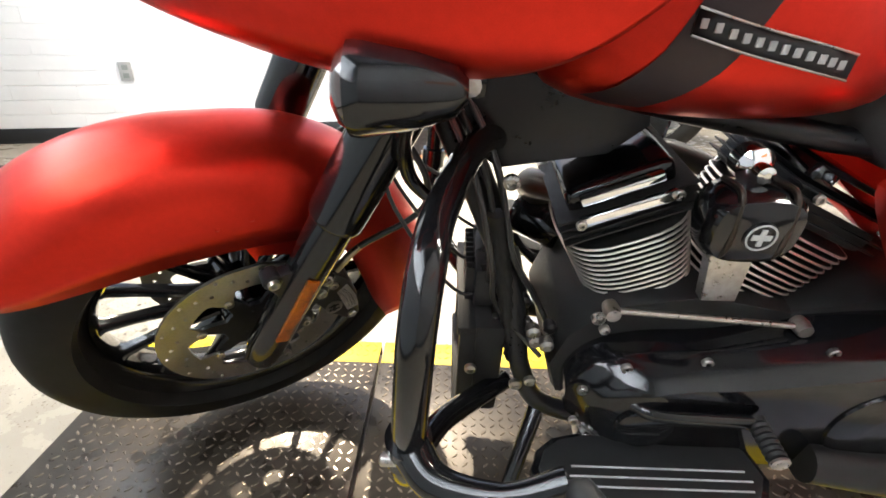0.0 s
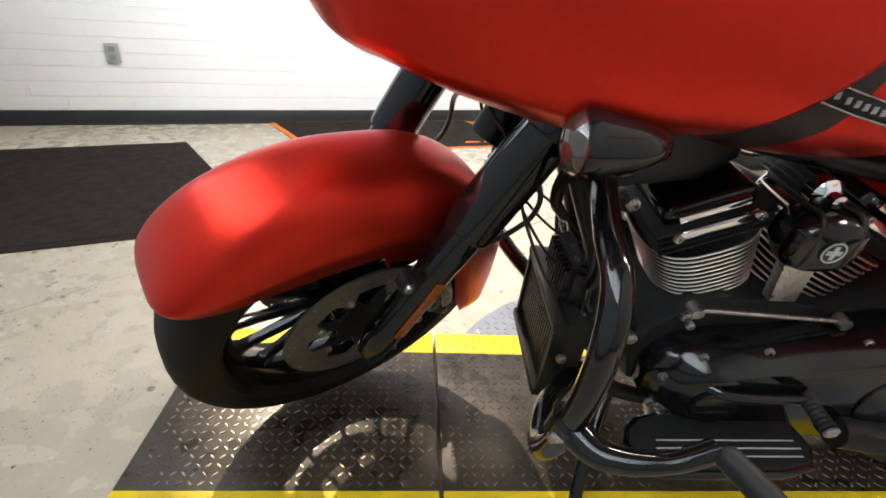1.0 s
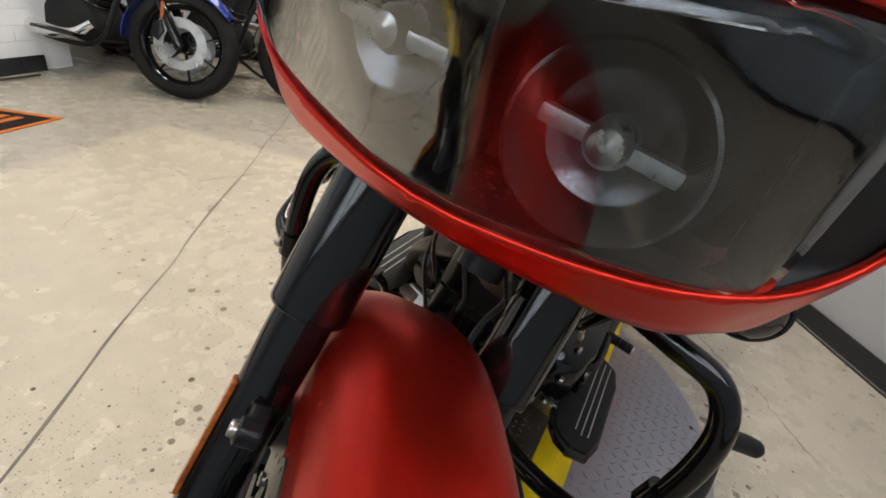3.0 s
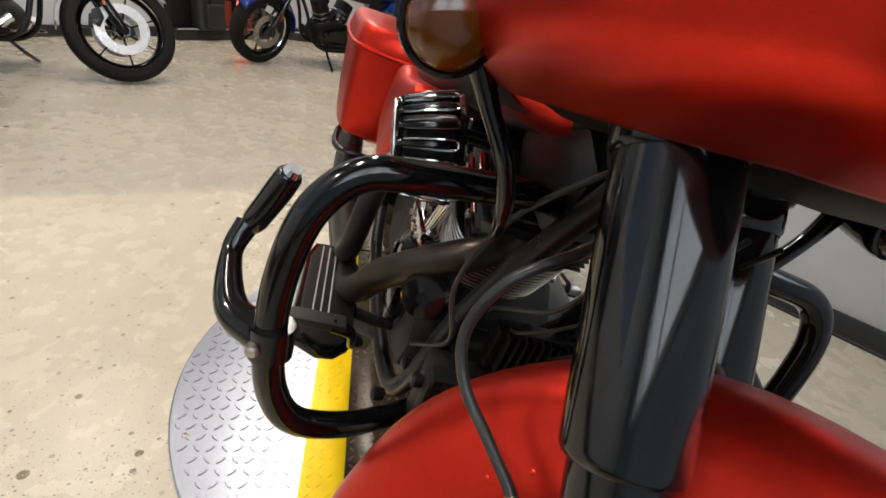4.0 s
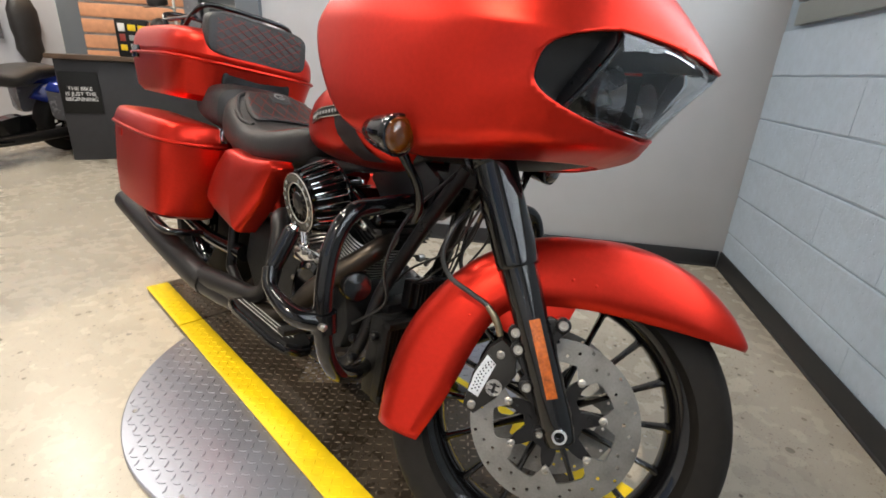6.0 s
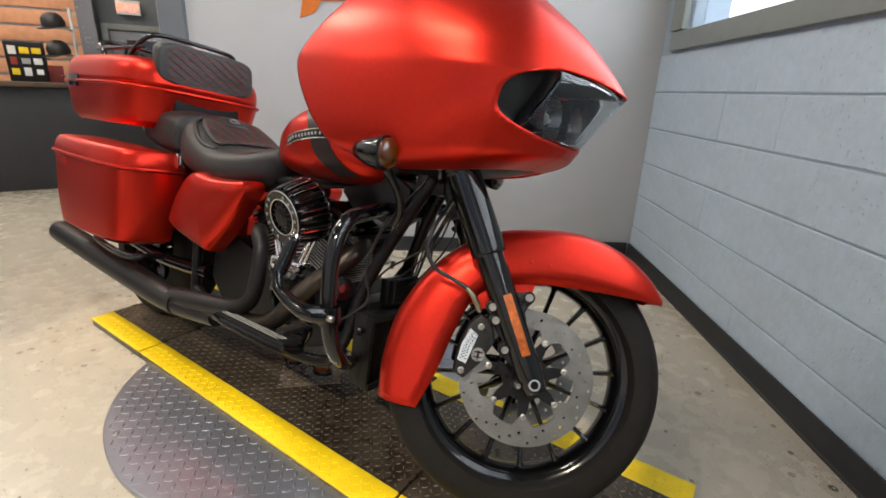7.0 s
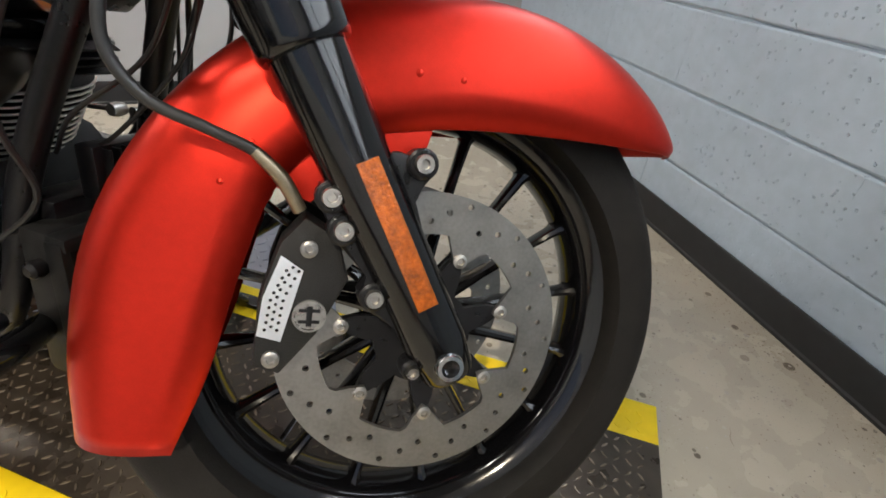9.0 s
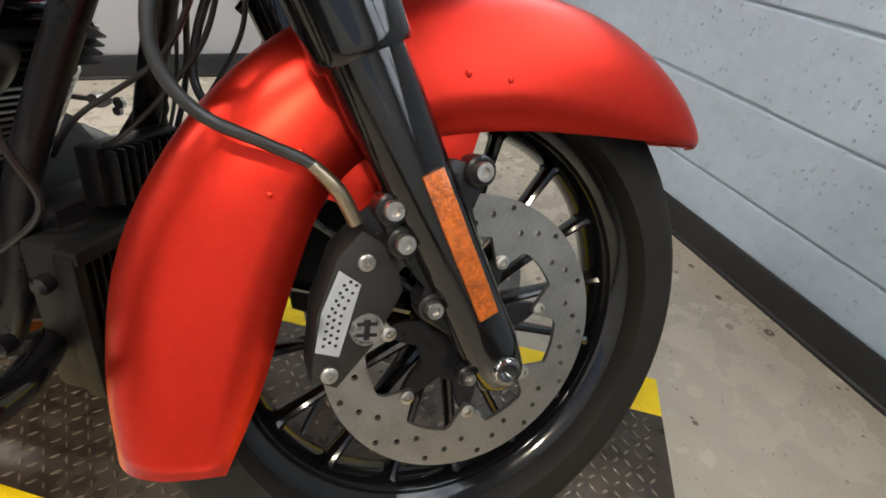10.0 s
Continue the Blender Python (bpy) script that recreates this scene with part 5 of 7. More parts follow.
hp = add("rear_header_pipe", tube([(-0.86, -0.10, 0.50), (-0.74, -0.20, 0.525), (-0.690, -0.225, 0.49), (-0.682, -0.235, 0.42), (-0.70, -0.24, 0.345), (-0.76, -0.24, 0.305), (-0.84, -0.24, 0.285), (-0.98, -0.243, 0.262), (-1.08, -0.246, 0.245)], [0.020, 0.021, 0.021, 0.021, 0.022, 0.024, 0.028, 0.034, 0.036], 20, 6), CERAMIC, bike, "black exhaust header pipe")
fp = add("front_header_pipe", tube([(-0.505, -0.02, 0.535), (-0.480, -0.06, 0.522), (-0.478, -0.10, 0.50), (-0.515, -0.155, 0.445), (-0.560, -0.195, 0.385), (-0.60, -0.215, 0.325), (-0.66, -0.228, 0.285), (-0.76, -0.234, 0.268), (-0.90, -0.238, 0.262), (-1.0, -0.243, 0.258)], [0.020, 0.024, 0.0265, 0.0265, 0.0265, 0.026, 0.026, 0.026, 0.028, 0.03], 24, 6), BRONZE, bike, "heat-stained exhaust header pipe")
add("port_nut", moved(lathe([(0.011, -0.006), (0.011, 0.010), (0.006, 0.012), (0.006, 0.022)], 6), Matrix.Translation((-0.49, -0.085, 0.545))), STEEL, fp, "steel flange nut")


# ---- engine ----
def cylinder(name, base, lean, label):
    """A finned cylinder with head and rocker box; lean in degrees towards the front."""
    m = Matrix.Translation(base) @ Matrix.Rotation(radians(lean), 4, "Y")
    cyl = add(name, box((0, 0, 0.07), (0.105, 0.13, 0.15), 0.03), WRINKLE, bike, label, m)
    for k in range(13):
        z = 0.012 + k * 0.0105
        g = 1.0 + 0.16 * k / 12
        ring = superring(0, 0, 0.079 * g, 0.092 * g, 3.0, 32)
        fin = add("cooling_fin", slab(ring, z - 0.0016, z + 0.0016, axis="z"), WRINKLE, cyl)
        edge = [(x, y, z) for x, y in superring(0, 0, 0.0793 * g, 0.0923 * g, 3.0, 32)]
        add("fin_edge", tube(edge + edge[:1], 0.0021, 6, 1, cap=False), CUT, fin, "bright machined fin edge")
    head = add("cylinder_head", box((0, 0, 0.172), (0.150, 0.185, 0.05), 0.012), WRINKLE, cyl, "black cylinder head")
    for k in range(4):
        add("cooling_fin", box((0, 0, 0.158 + k * 0.012), (0.175, 0.20, 0.003), 0.001), WRINKLE, head)
    rock = add("rocker_cover", box((0, 0, 0.208), (0.140, 0.165, 0.036), 0.014, 3), BLACK, cyl, "gloss black rocker cover")
    for s in (1, -1):
        add("chrome_band", box((0.0, 0.102 * s, 0.189), (0.122, 0.010, 0.015), 0.003), CHROME, rock, "chrome trim band")
        add("chrome_band", box((0.0, 0.090 * s, 0.214), (0.104, 0.016, 0.012), 0.003), CHROME, rock, "chrome trim band")
        for x in (-0.06, 0.06):
            add("bolt", bolt_head((x, 0.106 * s, 0.19), s), STEEL, rock)
    return cyl


cylinder("front_cylinder", Vector((-0.640, 0.0, 0.405)), 24, "black finned front cylinder with machined fin edges")
cylinder("rear_cylinder", Vector((-0.765, 0.0, 0.405)), -24, "black finned rear cylinder with machined fin edges")

case = [(-0.52, 0.235), (-0.50, 0.30), (-0.52, 0.37), (-0.58, 0.43), (-0.70, 0.455), (-0.83, 0.43), (-0.88, 0.36), (-0.90, 0.26), (-0.86, 0.215), (-0.60, 0.205)]
crank = add("crankcase", slab(case, -0.125, 0.125, bevel=0.02), WRINKLE, bike, "black wrinkle-finished crankcase")
gear = [(-0.80, 0.24), (-0.80, 0.42), (-0.95, 0.46), (-1.08, 0.44), (-1.10, 0.30), (-1.02, 0.22)]
gearbox = add("gearbox", slab(gear, -0.12, 0.12, bevel=0.02), WRINKLE, bike, "black gearbox housing")
# timing cover on the right
cam_c = add("cam_cover", moved(lathe([(0.09, 0.0), (0.088, -0.018), (0.070, -0.026), (0.066, -0.022), (0.03, -0.024)], 32), Matrix.Translation((-0.66, -0.125, 0.335))), BLACK, bike, "gloss black cam cover")
for k in range(5):
    a = radians(20 + 72 * k)
    add("bolt", bolt_head((-0.66 + 0.078 * math.cos(a), -0.146, 0.335 + 0.078 * math.sin(a)), -1), STEEL, cam_c)
add("oil_filter", moved(lathe([(0.034, 0.0), (0.038, 0.01), (0.038, 0.085), (0.032, 0.097), (0.010, 0.10)], 28, "x"), Matrix.Translation((-0.545, -0.10, 0.405)) @ pose(0, 0, 0, 0, -12, -25)), BLACK, bike, "gloss black oil filter")
for x0, x1, z1 in ((-0.655, -0.585, 0.58), (-0.67, -0.605, 0.58), (-0.74, -0.81, 0.58), (-0.725, -0.795, 0.58)):
    add("pushrod_tube", tube([(x0, -0.118, 0.42), ((x0 + x1) / 2, -0.112, 0.50), (x1, -0.10, z1)], [0.011, 0.009, 0.011], 12, 3), CHROME, bike, "chrome pushrod tube")
lifter = add("lifter_block", box((-0.70, -0.115, 0.425), (0.15, 0.04, 0.05), 0.01), CHROME, bike, "polished lifter block")
for k in range(4):
    add("bolt", bolt_head((-0.75 + k * 0.034, -0.135, 0.43), -1, 0.006), STEEL, lifter)


# air cleaner, a slotted cone on the right
def air_cleaner():
    m = Matrix.Translation((-0.607, -0.129, 0.614)) @ Matrix.Rotation(radians(-3), 4, "Z") @ Matrix.Rotation(radians(14), 4, "X")
    back = [(0.080, 0.0), (0.086, -0.004), (0.086, -0.012), (0.080, -0.016), (0.05, -0.016)]
    a = add("air_cleaner", lathe(back, 40), BLACK, bike, "black and bright slotted cone air cleaner", m)
    add("inner_cone", lathe([(0.060, -0.014), (0.050, -0.085), (0.03, -0.09)], 32), SATIN, a)
    for k in range(18):
        t = 2 * math.pi * k / 18
        c, s = math.cos(t), math.sin(t)
        pts = [(0.080 * c, -0.012, 0.080 * s), (0.079 * c, -0.045, 0.079 * s), (0.071 * c, -0.085, 0.071 * s), (0.066 * c, -0.098, 0.066 * s)]
        rib = add("rib", tube(pts, [0.0075, 0.0068, 0.0062, 0.005], 8, 3), BLACK, a)
        loop = []
        for dt, y, r in ((0.075, -0.090, 0.0745), (0.085, -0.055, 0.0825), (0.085, -0.024, 0.0870), (0.05, -0.014, 0.0875), (-0.05, -0.014, 0.0875), (-0.085, -0.024, 0.0870), (-0.085, -0.055, 0.0825), (-0.075, -0.090, 0.0745)):
            loop.append((r * math.cos(t + dt), y, r * math.sin(t + dt)))
        add("slot_edge", tube(loop, 0.0016, 6, 3), CHROME, a, "bright slot edge")
    ring = add("front_ring", lathe([(0.069, -0.094), (0.071, -0.100), (0.069, -0.106), (0.050, -0.104), (0.047, -0.098), (0.047, -0.090)], 40, closed=True), BLACK, a, "gloss black front ring with pale lettering bars")
    for r, y in ((0.0475, -0.1035), (0.0695, -0.1035)):
        add("ring_edge", tube([(r * math.cos(q), y, r * math.sin(q)) for q in np.linspace(0, 2 * math.pi, 41)], 0.0014, 6, 1, cap=False), CUT, ring, "bright machined edge")
    for k in range(16):
        t = 2 * math.pi * k / 16
        if k in (3, 4, 11, 12):
            continue
        q = moved(box((0.0595, -0.1065, 0), (0.008, 0.0012, 0.007), 0.0004), Matrix.Rotation(t, 4, "Y"))
        add("letter_bar", q, GREYPIPE, ring)
    core = add("core", lathe([(0.046, -0.088), (0.030, -0.094), (0.026, -0.104), (0.012, -0.108)], 28), SATIN, a)
    for k in range(14):
        t = 2 * math.pi * k / 14
        add("vane", moved(box((0.028, -0.101, 0), (0.022, 0.003, 0.003), 0.0008), Matrix.Rotation(t, 4, "Y")), BRONZE, core)


air_cleaner()
# horn cover between the cylinders on the left, with its round emblem
rings = []
for y, a, b in ((0.105, 0.044, 0.036), (0.135, 0.056, 0.044), (0.160, 0.056, 0.045), (0.172, 0.048, 0.040), (0.177, 0.030, 0.028)):
    rings.append([(x, y, z) for x, z in superring(-0.684, 0.592, a, b, 3.0, 28)])
horn = add("horn_cover", loft(rings), BLACK, bike, "gloss black horn cover with a round emblem")
for dx in (-0.030, 0.030):
    add("band", tube([(-0.684 + dx, 0.12, 0.634), (-0.684 + dx, 0.162, 0.637), (-0.684 + dx, 0.174, 0.60), (-0.684 + dx, 0.170, 0.56), (-0.684 + dx, 0.13, 0.55)], 0.004, 8, 4), BRONZE, horn, "warm-tinted band")
em = add("emblem", moved(lathe([(0.0185, 0), (0.0185, 0.003), (0.0155, 0.0034), (0.001, 0.0034)], 28), Matrix.Translation((-0.684, 0.1765, 0.592))), SATIN, horn, "dark round emblem with a pale ring")
add("emblem_ring", moved(lathe([(0.0172, 0.0032), (0.0172, 0.0044), (0.0150, 0.0044), (0.0150, 0.0032)], 28), Matrix.Translation((-0.684, 0.1765, 0.592))), GREYPIPE, em, "pale ring")
add("emblem_bar", box((-0.684, 0.1803, 0.592), (0.022, 0.002, 0.007), 0.0005), GREYPIPE, em)
add("emblem_bar", box((-0.684, 0.1803, 0.592), (0.006, 0.0024, 0.022), 0.0005), GREYPIPE, em)
add("horn_bracket", slab([(-0.712, 0.55), (-0.657, 0.55), (-0.672, 0.47), (-0.717, 0.47)], 0.13, 0.150, bevel=0.003), STEEL, bike, "grey metal horn bracket")
add("mount_bolt", moved(lathe([(0.022, 0), (0.022, 0.02), (0.015, 0.028), (0.010, 0.03), (0.010, 0.045), (0.004, 0.047)], 24), Matrix.Translation((-0.687, 0.095, 0.648))), CHROME, bike, "chrome cap bolt")
rod = add("shift_rod", rod_along((-0.560, 0.150, 0.448), (-0.822, 0.150, 0.430), 0.0045, 10), STEEL, bike, "bright steel shift rod")
for p in ((-0.560, 0.150, 0.448), (-0.822, 0.150, 0.430)):
    add("rod_end", moved(lathe([(0.010, -0.012), (0.012, 0.0), (0.010, 0.012)], 14), Matrix.Translation(p)), STEEL, rod)

# primary drive cover
prim = [(-0.535, 0.25), (-0.53, 0.31), (-0.56, 0.36), (-0.62, 0.385), (-0.72, 0.395), (-0.85, 0.420), (-0.97, 0.435), (-1.05, 0.40), (-1.09, 0.33), (-1.05, 0.25), (-0.97, 0.20), (-0.86, 0.185), (-0.70, 0.205), (-0.60, 0.215)]
loop = spline([(x, 0, z) for x, z in prim + prim[:1]], 4)[:-1]
cx, cz = -0.81, 0.31
rings = []
for y, g in ((0.11, 1.02), (0.165, 1.02), (0.172, 1.0), (0.205, 0.93), (0.222, 0.82), (0.226, 0.6)):
    rings.append([(cx + (p.x - cx) * g, y, cz + (p.z - cz) * g) for p in loop])
primary = add("primary_cover", loft(rings), BLACK, bike, "gloss black primary drive cover")
for i in range(0, len(loop), 5):
    p = loop[i]
    add("bolt", bolt_head((cx + (p.x - cx) * 0.985, 0.183, cz + (p.z - cz) * 0.985), 1, 0.008, 0.007), STEEL, primary)
for x, z, r in ((-0.95, 0.315, 0.078), (-0.62, 0.30, 0.04)):
    add("access_cover", moved(lathe([(r * 1.04, 0.0), (r * 1.02, 0.006), (r * 0.9, 0.010), (r * 0.5, 0.012)], 36), Matrix.Translation((x, 0.2235, z))), BLACK, primary)
lever = add("shift_lever", tube([(-0.60, 0.215, 0.335), (-0.63, 0.235, 0.340), (-0.755, 0.238, 0.337)], [0.012, 0.009, 0.010], 12, 5), BLACK, bike, "black shift lever with ribbed peg")
add("ribbed_peg", tube([(-0.755, 0.235, 0.337)] + [(-0.755, 0.238 + 0.004 * k, 0.337) for k in range(1, 15)], [0.011 if k % 2 else 0.013 for k in range(15)], 14, 1), PLASTIC, lever)
add("peg_end", moved(lathe([(0.012, 0), (0.012, 0.003), (0.009, 0.005), (0.005, 0.003)], 14), Matrix.Translation((-0.755, 0.294, 0.337))), STEEL, lever)


# floorboards, guards, foot pegs on both sides
def floorboard(side):
    out = [(-0.50, 0.215), (-0.475, 0.235), (-0.463, 0.265), (-0.475, 0.305), (-0.52, 0.318), (-0.72, 0.318), (-0.775, 0.305), (-0.795, 0.27), (-0.785, 0.225), (-0.76, 0.205), (-0.54, 0.205)]
    f = add("floorboard", slab([(x, y * side) for x, y in out], 0.232, 0.250, axis="z", bevel=0.006), BLACK, bike, "black rider floorboard with a ribbed rubber pad", Matrix.Identity(4) if side > 0 else pose(0, -0.2, 0.262, -14) @ pose(0, 0.2, -0.24))
    inn = [(-0.63 + (x + 0.63) * 0.93, (0.262 + (y - 0.262) * 0.86) * side) for x, y in out]
    pad = add("rubber_pad", slab(inn, 0.249, 0.256, axis="z", bevel=0.002), PLASTIC, f)
    for k, (a, b) in enumerate(((-0.52, -0.76), (-0.515, -0.765), (-0.52, -0.76))):
        add("bright_rib", box(((a + b) / 2, (0.290 - 0.014 * k) * side, 0.2565), (abs(a - b), 0.0025, 0.0022), 0.0008), GREYPIPE, pad, "narrow bright rib")
    for x in (-0.56, -0.70):
        add("hinge", box((x, 0.195 * side, 0.235), (0.035, 0.05, 0.035), 0.006), STEEL, f)
    add("support", tube([(-0.63, 0.10 * side, 0.24), (-0.63, 0.18 * side, 0.225), (-0.63, 0.26 * side, 0.228)], 0.013, 10, 4), SATIN, f)


def engine_guard(side):
    s = side
    w = 0.018 if side > 0 else 0.0
    pts = [(-0.405, 0.02 * s, 0.637), (-0.365, 0.10 * s, 0.652), (-0.330, (0.222 + w * 0.5) * s, 0.648), (-0.320, (0.285 + w) * s, 0.637), (-0.313, (0.322 + w) * s, 0.590), (-0.308, (0.335 + w) * s, 0.513), (-0.303, (0.331 + w) * s, 0.43), (-0.299, (0.316 + w) * s, 0.365), (-0.302, (0.283 + w) * s, 0.320), (-0.335, 0.22 * s, 0.285), (-0.39, 0.15 * s, 0.25), (-0.441, 0.093 * s, 0.224)]
    g = add("engine_guard", tube(pts, 0.0175, 24, 10), BLACK, bike, "gloss black tubular engine guard")
    add("clamp", tube([(-0.3045, (0.332 + w) * s, 0.455), (-0.3015, (0.328 + w) * s, 0.418)], 0.024, 24, 1), BLACK, g)
    add("bolt", moved(lathe([(0.007, -0.03), (0.007, 0.012), (0.004, 0.014)], 12, "x"), Matrix.Translation((-0.290, (0.345 + w) * s, 0.436))), STEEL, g)
    if side < 0:
        arm = [(-0.306, -0.338, 0.437), (-0.330, -0.378, 0.447), (-0.385, -0.396, 0.478), (-0.410, -0.388, 0.508)]
        body = [(-0.410, -0.386, 0.500), (-0.409, -0.380, 0.515), (-0.406, -0.362, 0.560), (-0.404, -0.354, 0.582), (-0.403, -0.352, 0.587)]
    else:
        arm = [(-0.306, 0.352, 0.440), (-0.335, 0.388, 0.440), (-0.395, 0.408, 0.460), (-0.448, 0.404, 0.482)]
        body = [(-0.452, 0.405, 0.483), (-0.455, 0.412, 0.482), (-0.480, 0.450, 0.475), (-0.495, 0.478, 0.470), (-0.497, 0.482, 0.469)]
    peg = add("highway_peg", tube(arm, [0.022, 0.018, 0.012, 0.014], 16, 6), BLACK, bike, "gloss black highway foot peg")
    add("peg_body", tube(body, [0.010, 0.015, 0.016, 0.015, 0.010], 20, 3), BLACK if side < 0 else PLASTIC, peg, "black foot peg")
    d = (Vector(body[-1]) - Vector(body[-2])).normalized()
    add("peg_tip", tube([Vector(body[-1]) - d * 0.004, Vector(body[-1]) + d * 0.006], [0.012, 0.009], 14, 1), CHROME, peg, "bright peg end")


for side in (1, -1):
    floorboard(side)
    engine_guard(side)

# brake pedal on the right
pedal = add("brake_pedal", tube([(-0.56, -0.19, 0.24), (-0.50, -0.215, 0.285), (-0.475, -0.225, 0.325), (-0.47, -0.255, 0.335)], [0.013, 0.010, 0.010, 0.012], 12, 5), BLACK, bike, "black brake pedal")
add("pedal_pad", box((-0.475, -0.275, 0.338), (0.03, 0.085, 0.014), 0.005), PLASTIC, pedal)

# oil cooler in front of the frame
cooler = add("oil_cooler", box((-0.405, 0, 0.265), (0.055, 0.225, 0.205), 0.012), PLASTIC, bike, "black finned oil cooler housing")
for k in range(19):
    y = -0.099 + k * 0.011
    add("cooler_fin", box((-0.374, y, 0.268), (0.014, 0.0035, 0.165), 0.001), SATIN, cooler)
add("cooler_shroud", merge(box((-0.372, 0, 0.358), (0.030, 0.228, 0.018), 0.005), box((-0.372, 0, 0.172), (0.035, 0.228, 0.022), 0.006), box((-0.374, 0.110, 0.265), (0.026, 0.012, 0.19), 0.004), box((-0.374, -0.110, 0.265), (0.026, 0.012, 0.19), 0.004)), PLASTIC, cooler)
# frame tubes
for s in (1, -1):
    add("frame_tube", tube([(-0.29, 0.03 * s, 0.74), (-0.36, 0.055 * s, 0.60), (-0.435, 0.085 * s, 0.42), (-0.465, 0.105 * s, 0.27), (-0.52, 0.12 * s, 0.195), (-0.70, 0.135 * s, 0.180), (-1.0, 0.14 * s, 0.185), (-1.15, 0.14 * s, 0.25)], 0.0165, 14, 6), SATIN, bike, "black steel frame tube")
    add("frame_tube", tube([(-0.31, 0.025 * s, 0.80), (-0.50, 0.05 * s, 0.715), (-0.80, 0.07 * s, 0.665), (-1.05, 0.10 * s, 0.64), (-1.15, 0.13 * s, 0.50), (-1.15, 0.14 * s, 0.25)], 0.0165, 14, 5), SATIN, bike, "black steel frame tube")
    add("swing_arm", tube([(-1.10, 0.12 * s, 0.31), (-1.35, 0.135 * s, 0.30), (-1.63, 0.135 * s, 0.318)], [0.028, 0.024, 0.022], 14, 4), BLACK, bike)
    add("shock_absorber", tube([(-1.58, 0.125 * s, 0.33), (-1.45, 0.125 * s, 0.52), (-1.42, 0.125 * s, 0.57)], [0.024, 0.026, 0.016], 14, 2), BLACK, bike)
add("front_mount", box((-0.44, 0, 0.36), (0.06, 0.16, 0.06), 0.012), SATIN, bike)
add("head_bracket", merge(box((-0.30, 0.0, 0.735), (0.09, 0.07, 0.07), 0.015), box((-0.40, 0, 0.70), (0.14, 0.07, 0.05), 0.012)), SATIN, bike, "black frame backbone bracket")
add("coil_cover", slab([(-0.345, 0.705), (-0.40, 0.735), (-0.57, 0.735), (-0.585, 0.665), (-0.54, 0.625), (-0.40, 0.60), (-0.36, 0.63)], -0.050, 0.050, bevel=0.008), SATIN, bike, "black coil cover under the tank")
# voltage regulator and wiring
reg = add("regulator", box((-0.395, 0.02, 0.42), (0.03, 0.13, 0.07), 0.006), SATIN, bike, "finned black voltage regulator")
for k in range(9):
    add("cooler_fin", box((-0.375, 0.02 - 0.052 + k * 0.013, 0.42), (0.016, 0.003, 0.062), 0.0008), SATIN, reg)
random.seed(4)
for k in range(6):
    s = 1 if k < 5 else -1
    y = 0.06 * s + random.uniform(-0.03, 0.03)
    x = random.uniform(-0.02, 0.02)
    add("wiring", tube([(-0.32 + x, y * 0.6, 0.73), (-0.38 + x, y + 0.03 * s, 0.62), (-0.41 + x, y + 0.05 * s, 0.50), (-0.44 + x * 2, y + 0.02 * s, 0.40), (-0.50 + x, y + 0.045 * s, 0.32)], random.choice((0.0025, 0.003, 0.004, 0.005)), 8, 6), HOSE, bike)
for k in range(16):
    s = 1 if k % 2 else -1
    c = Vector((random.uniform(-0.50, -0.38), s * random.uniform(0.06, 0.16), random.uniform(0.27, 0.40)))
    add("clip", moved(lathe([(0.009, 0.0), (0.011, 0.006 * s), (0.011, 0.016 * s), (0.006, 0.02 * s)], 12), Matrix.Translation(c)), random.choice((STEEL, STEEL, SATIN, CHROME)), bike)
for s in (1,):
    add("corrugated_conduit", tube([(-0.40 - 0.002 * k, 0.095 * s, 0.56 - 0.011 * k) for k in range(26)], [0.011 if k % 2 else 0.0135 for k in range(26)], 12, 1), PLASTIC, bike, "black corrugated conduit")
for c, r in (((-0.41, 0.118, 0.62), 0.010), ((-0.38, 0.13, 0.30), 0.009), ((-0.45, 0.145, 0.285), 0.010), ((-0.47, 0.15, 0.30), 0.009), ((-0.54, 0.16, 0.445), 0.009), ((-0.55, 0.165, 0.43), 0.007)):
    add("bolt", moved(lathe([(r, 0), (r, 0.007), (r * 0.6, 0.009), (r * 0.5, 0.004)], 12), Matrix.Translation(c)), STEEL, bike)
add("engine_mount_bolt", moved(lathe([(0.012, 0), (0.012, -0.01), (0.008, -0.014), (0.008, -0.02)], 14), Matrix.Translation((-0.49, -0.055, 0.530))), STEEL, bike)
# side stand, folded out on the left
stand = add("side_stand", tube([(-0.50, 0.12, 0.19), (-0.45, 0.22, 0.11), (-0.43, 0.27, 0.06)], [0.015, 0.012, 0.012], 12, 3), BLACK, bike, "black side stand, folded out")
add("stand_foot", box((-0.43, 0.285, 0.053), (0.07, 0.035, 0.010), 0.003), BLACK, stand)
add("instrument_panel", slab([(-0.20, 0.82), (-0.16, 1.05), (-0.26, 1.14), (-0.34, 1.05), (-0.36, 0.82)], -0.19, 0.19, bevel=0.02), PLASTIC, bike, "black inner fairing and instruments")


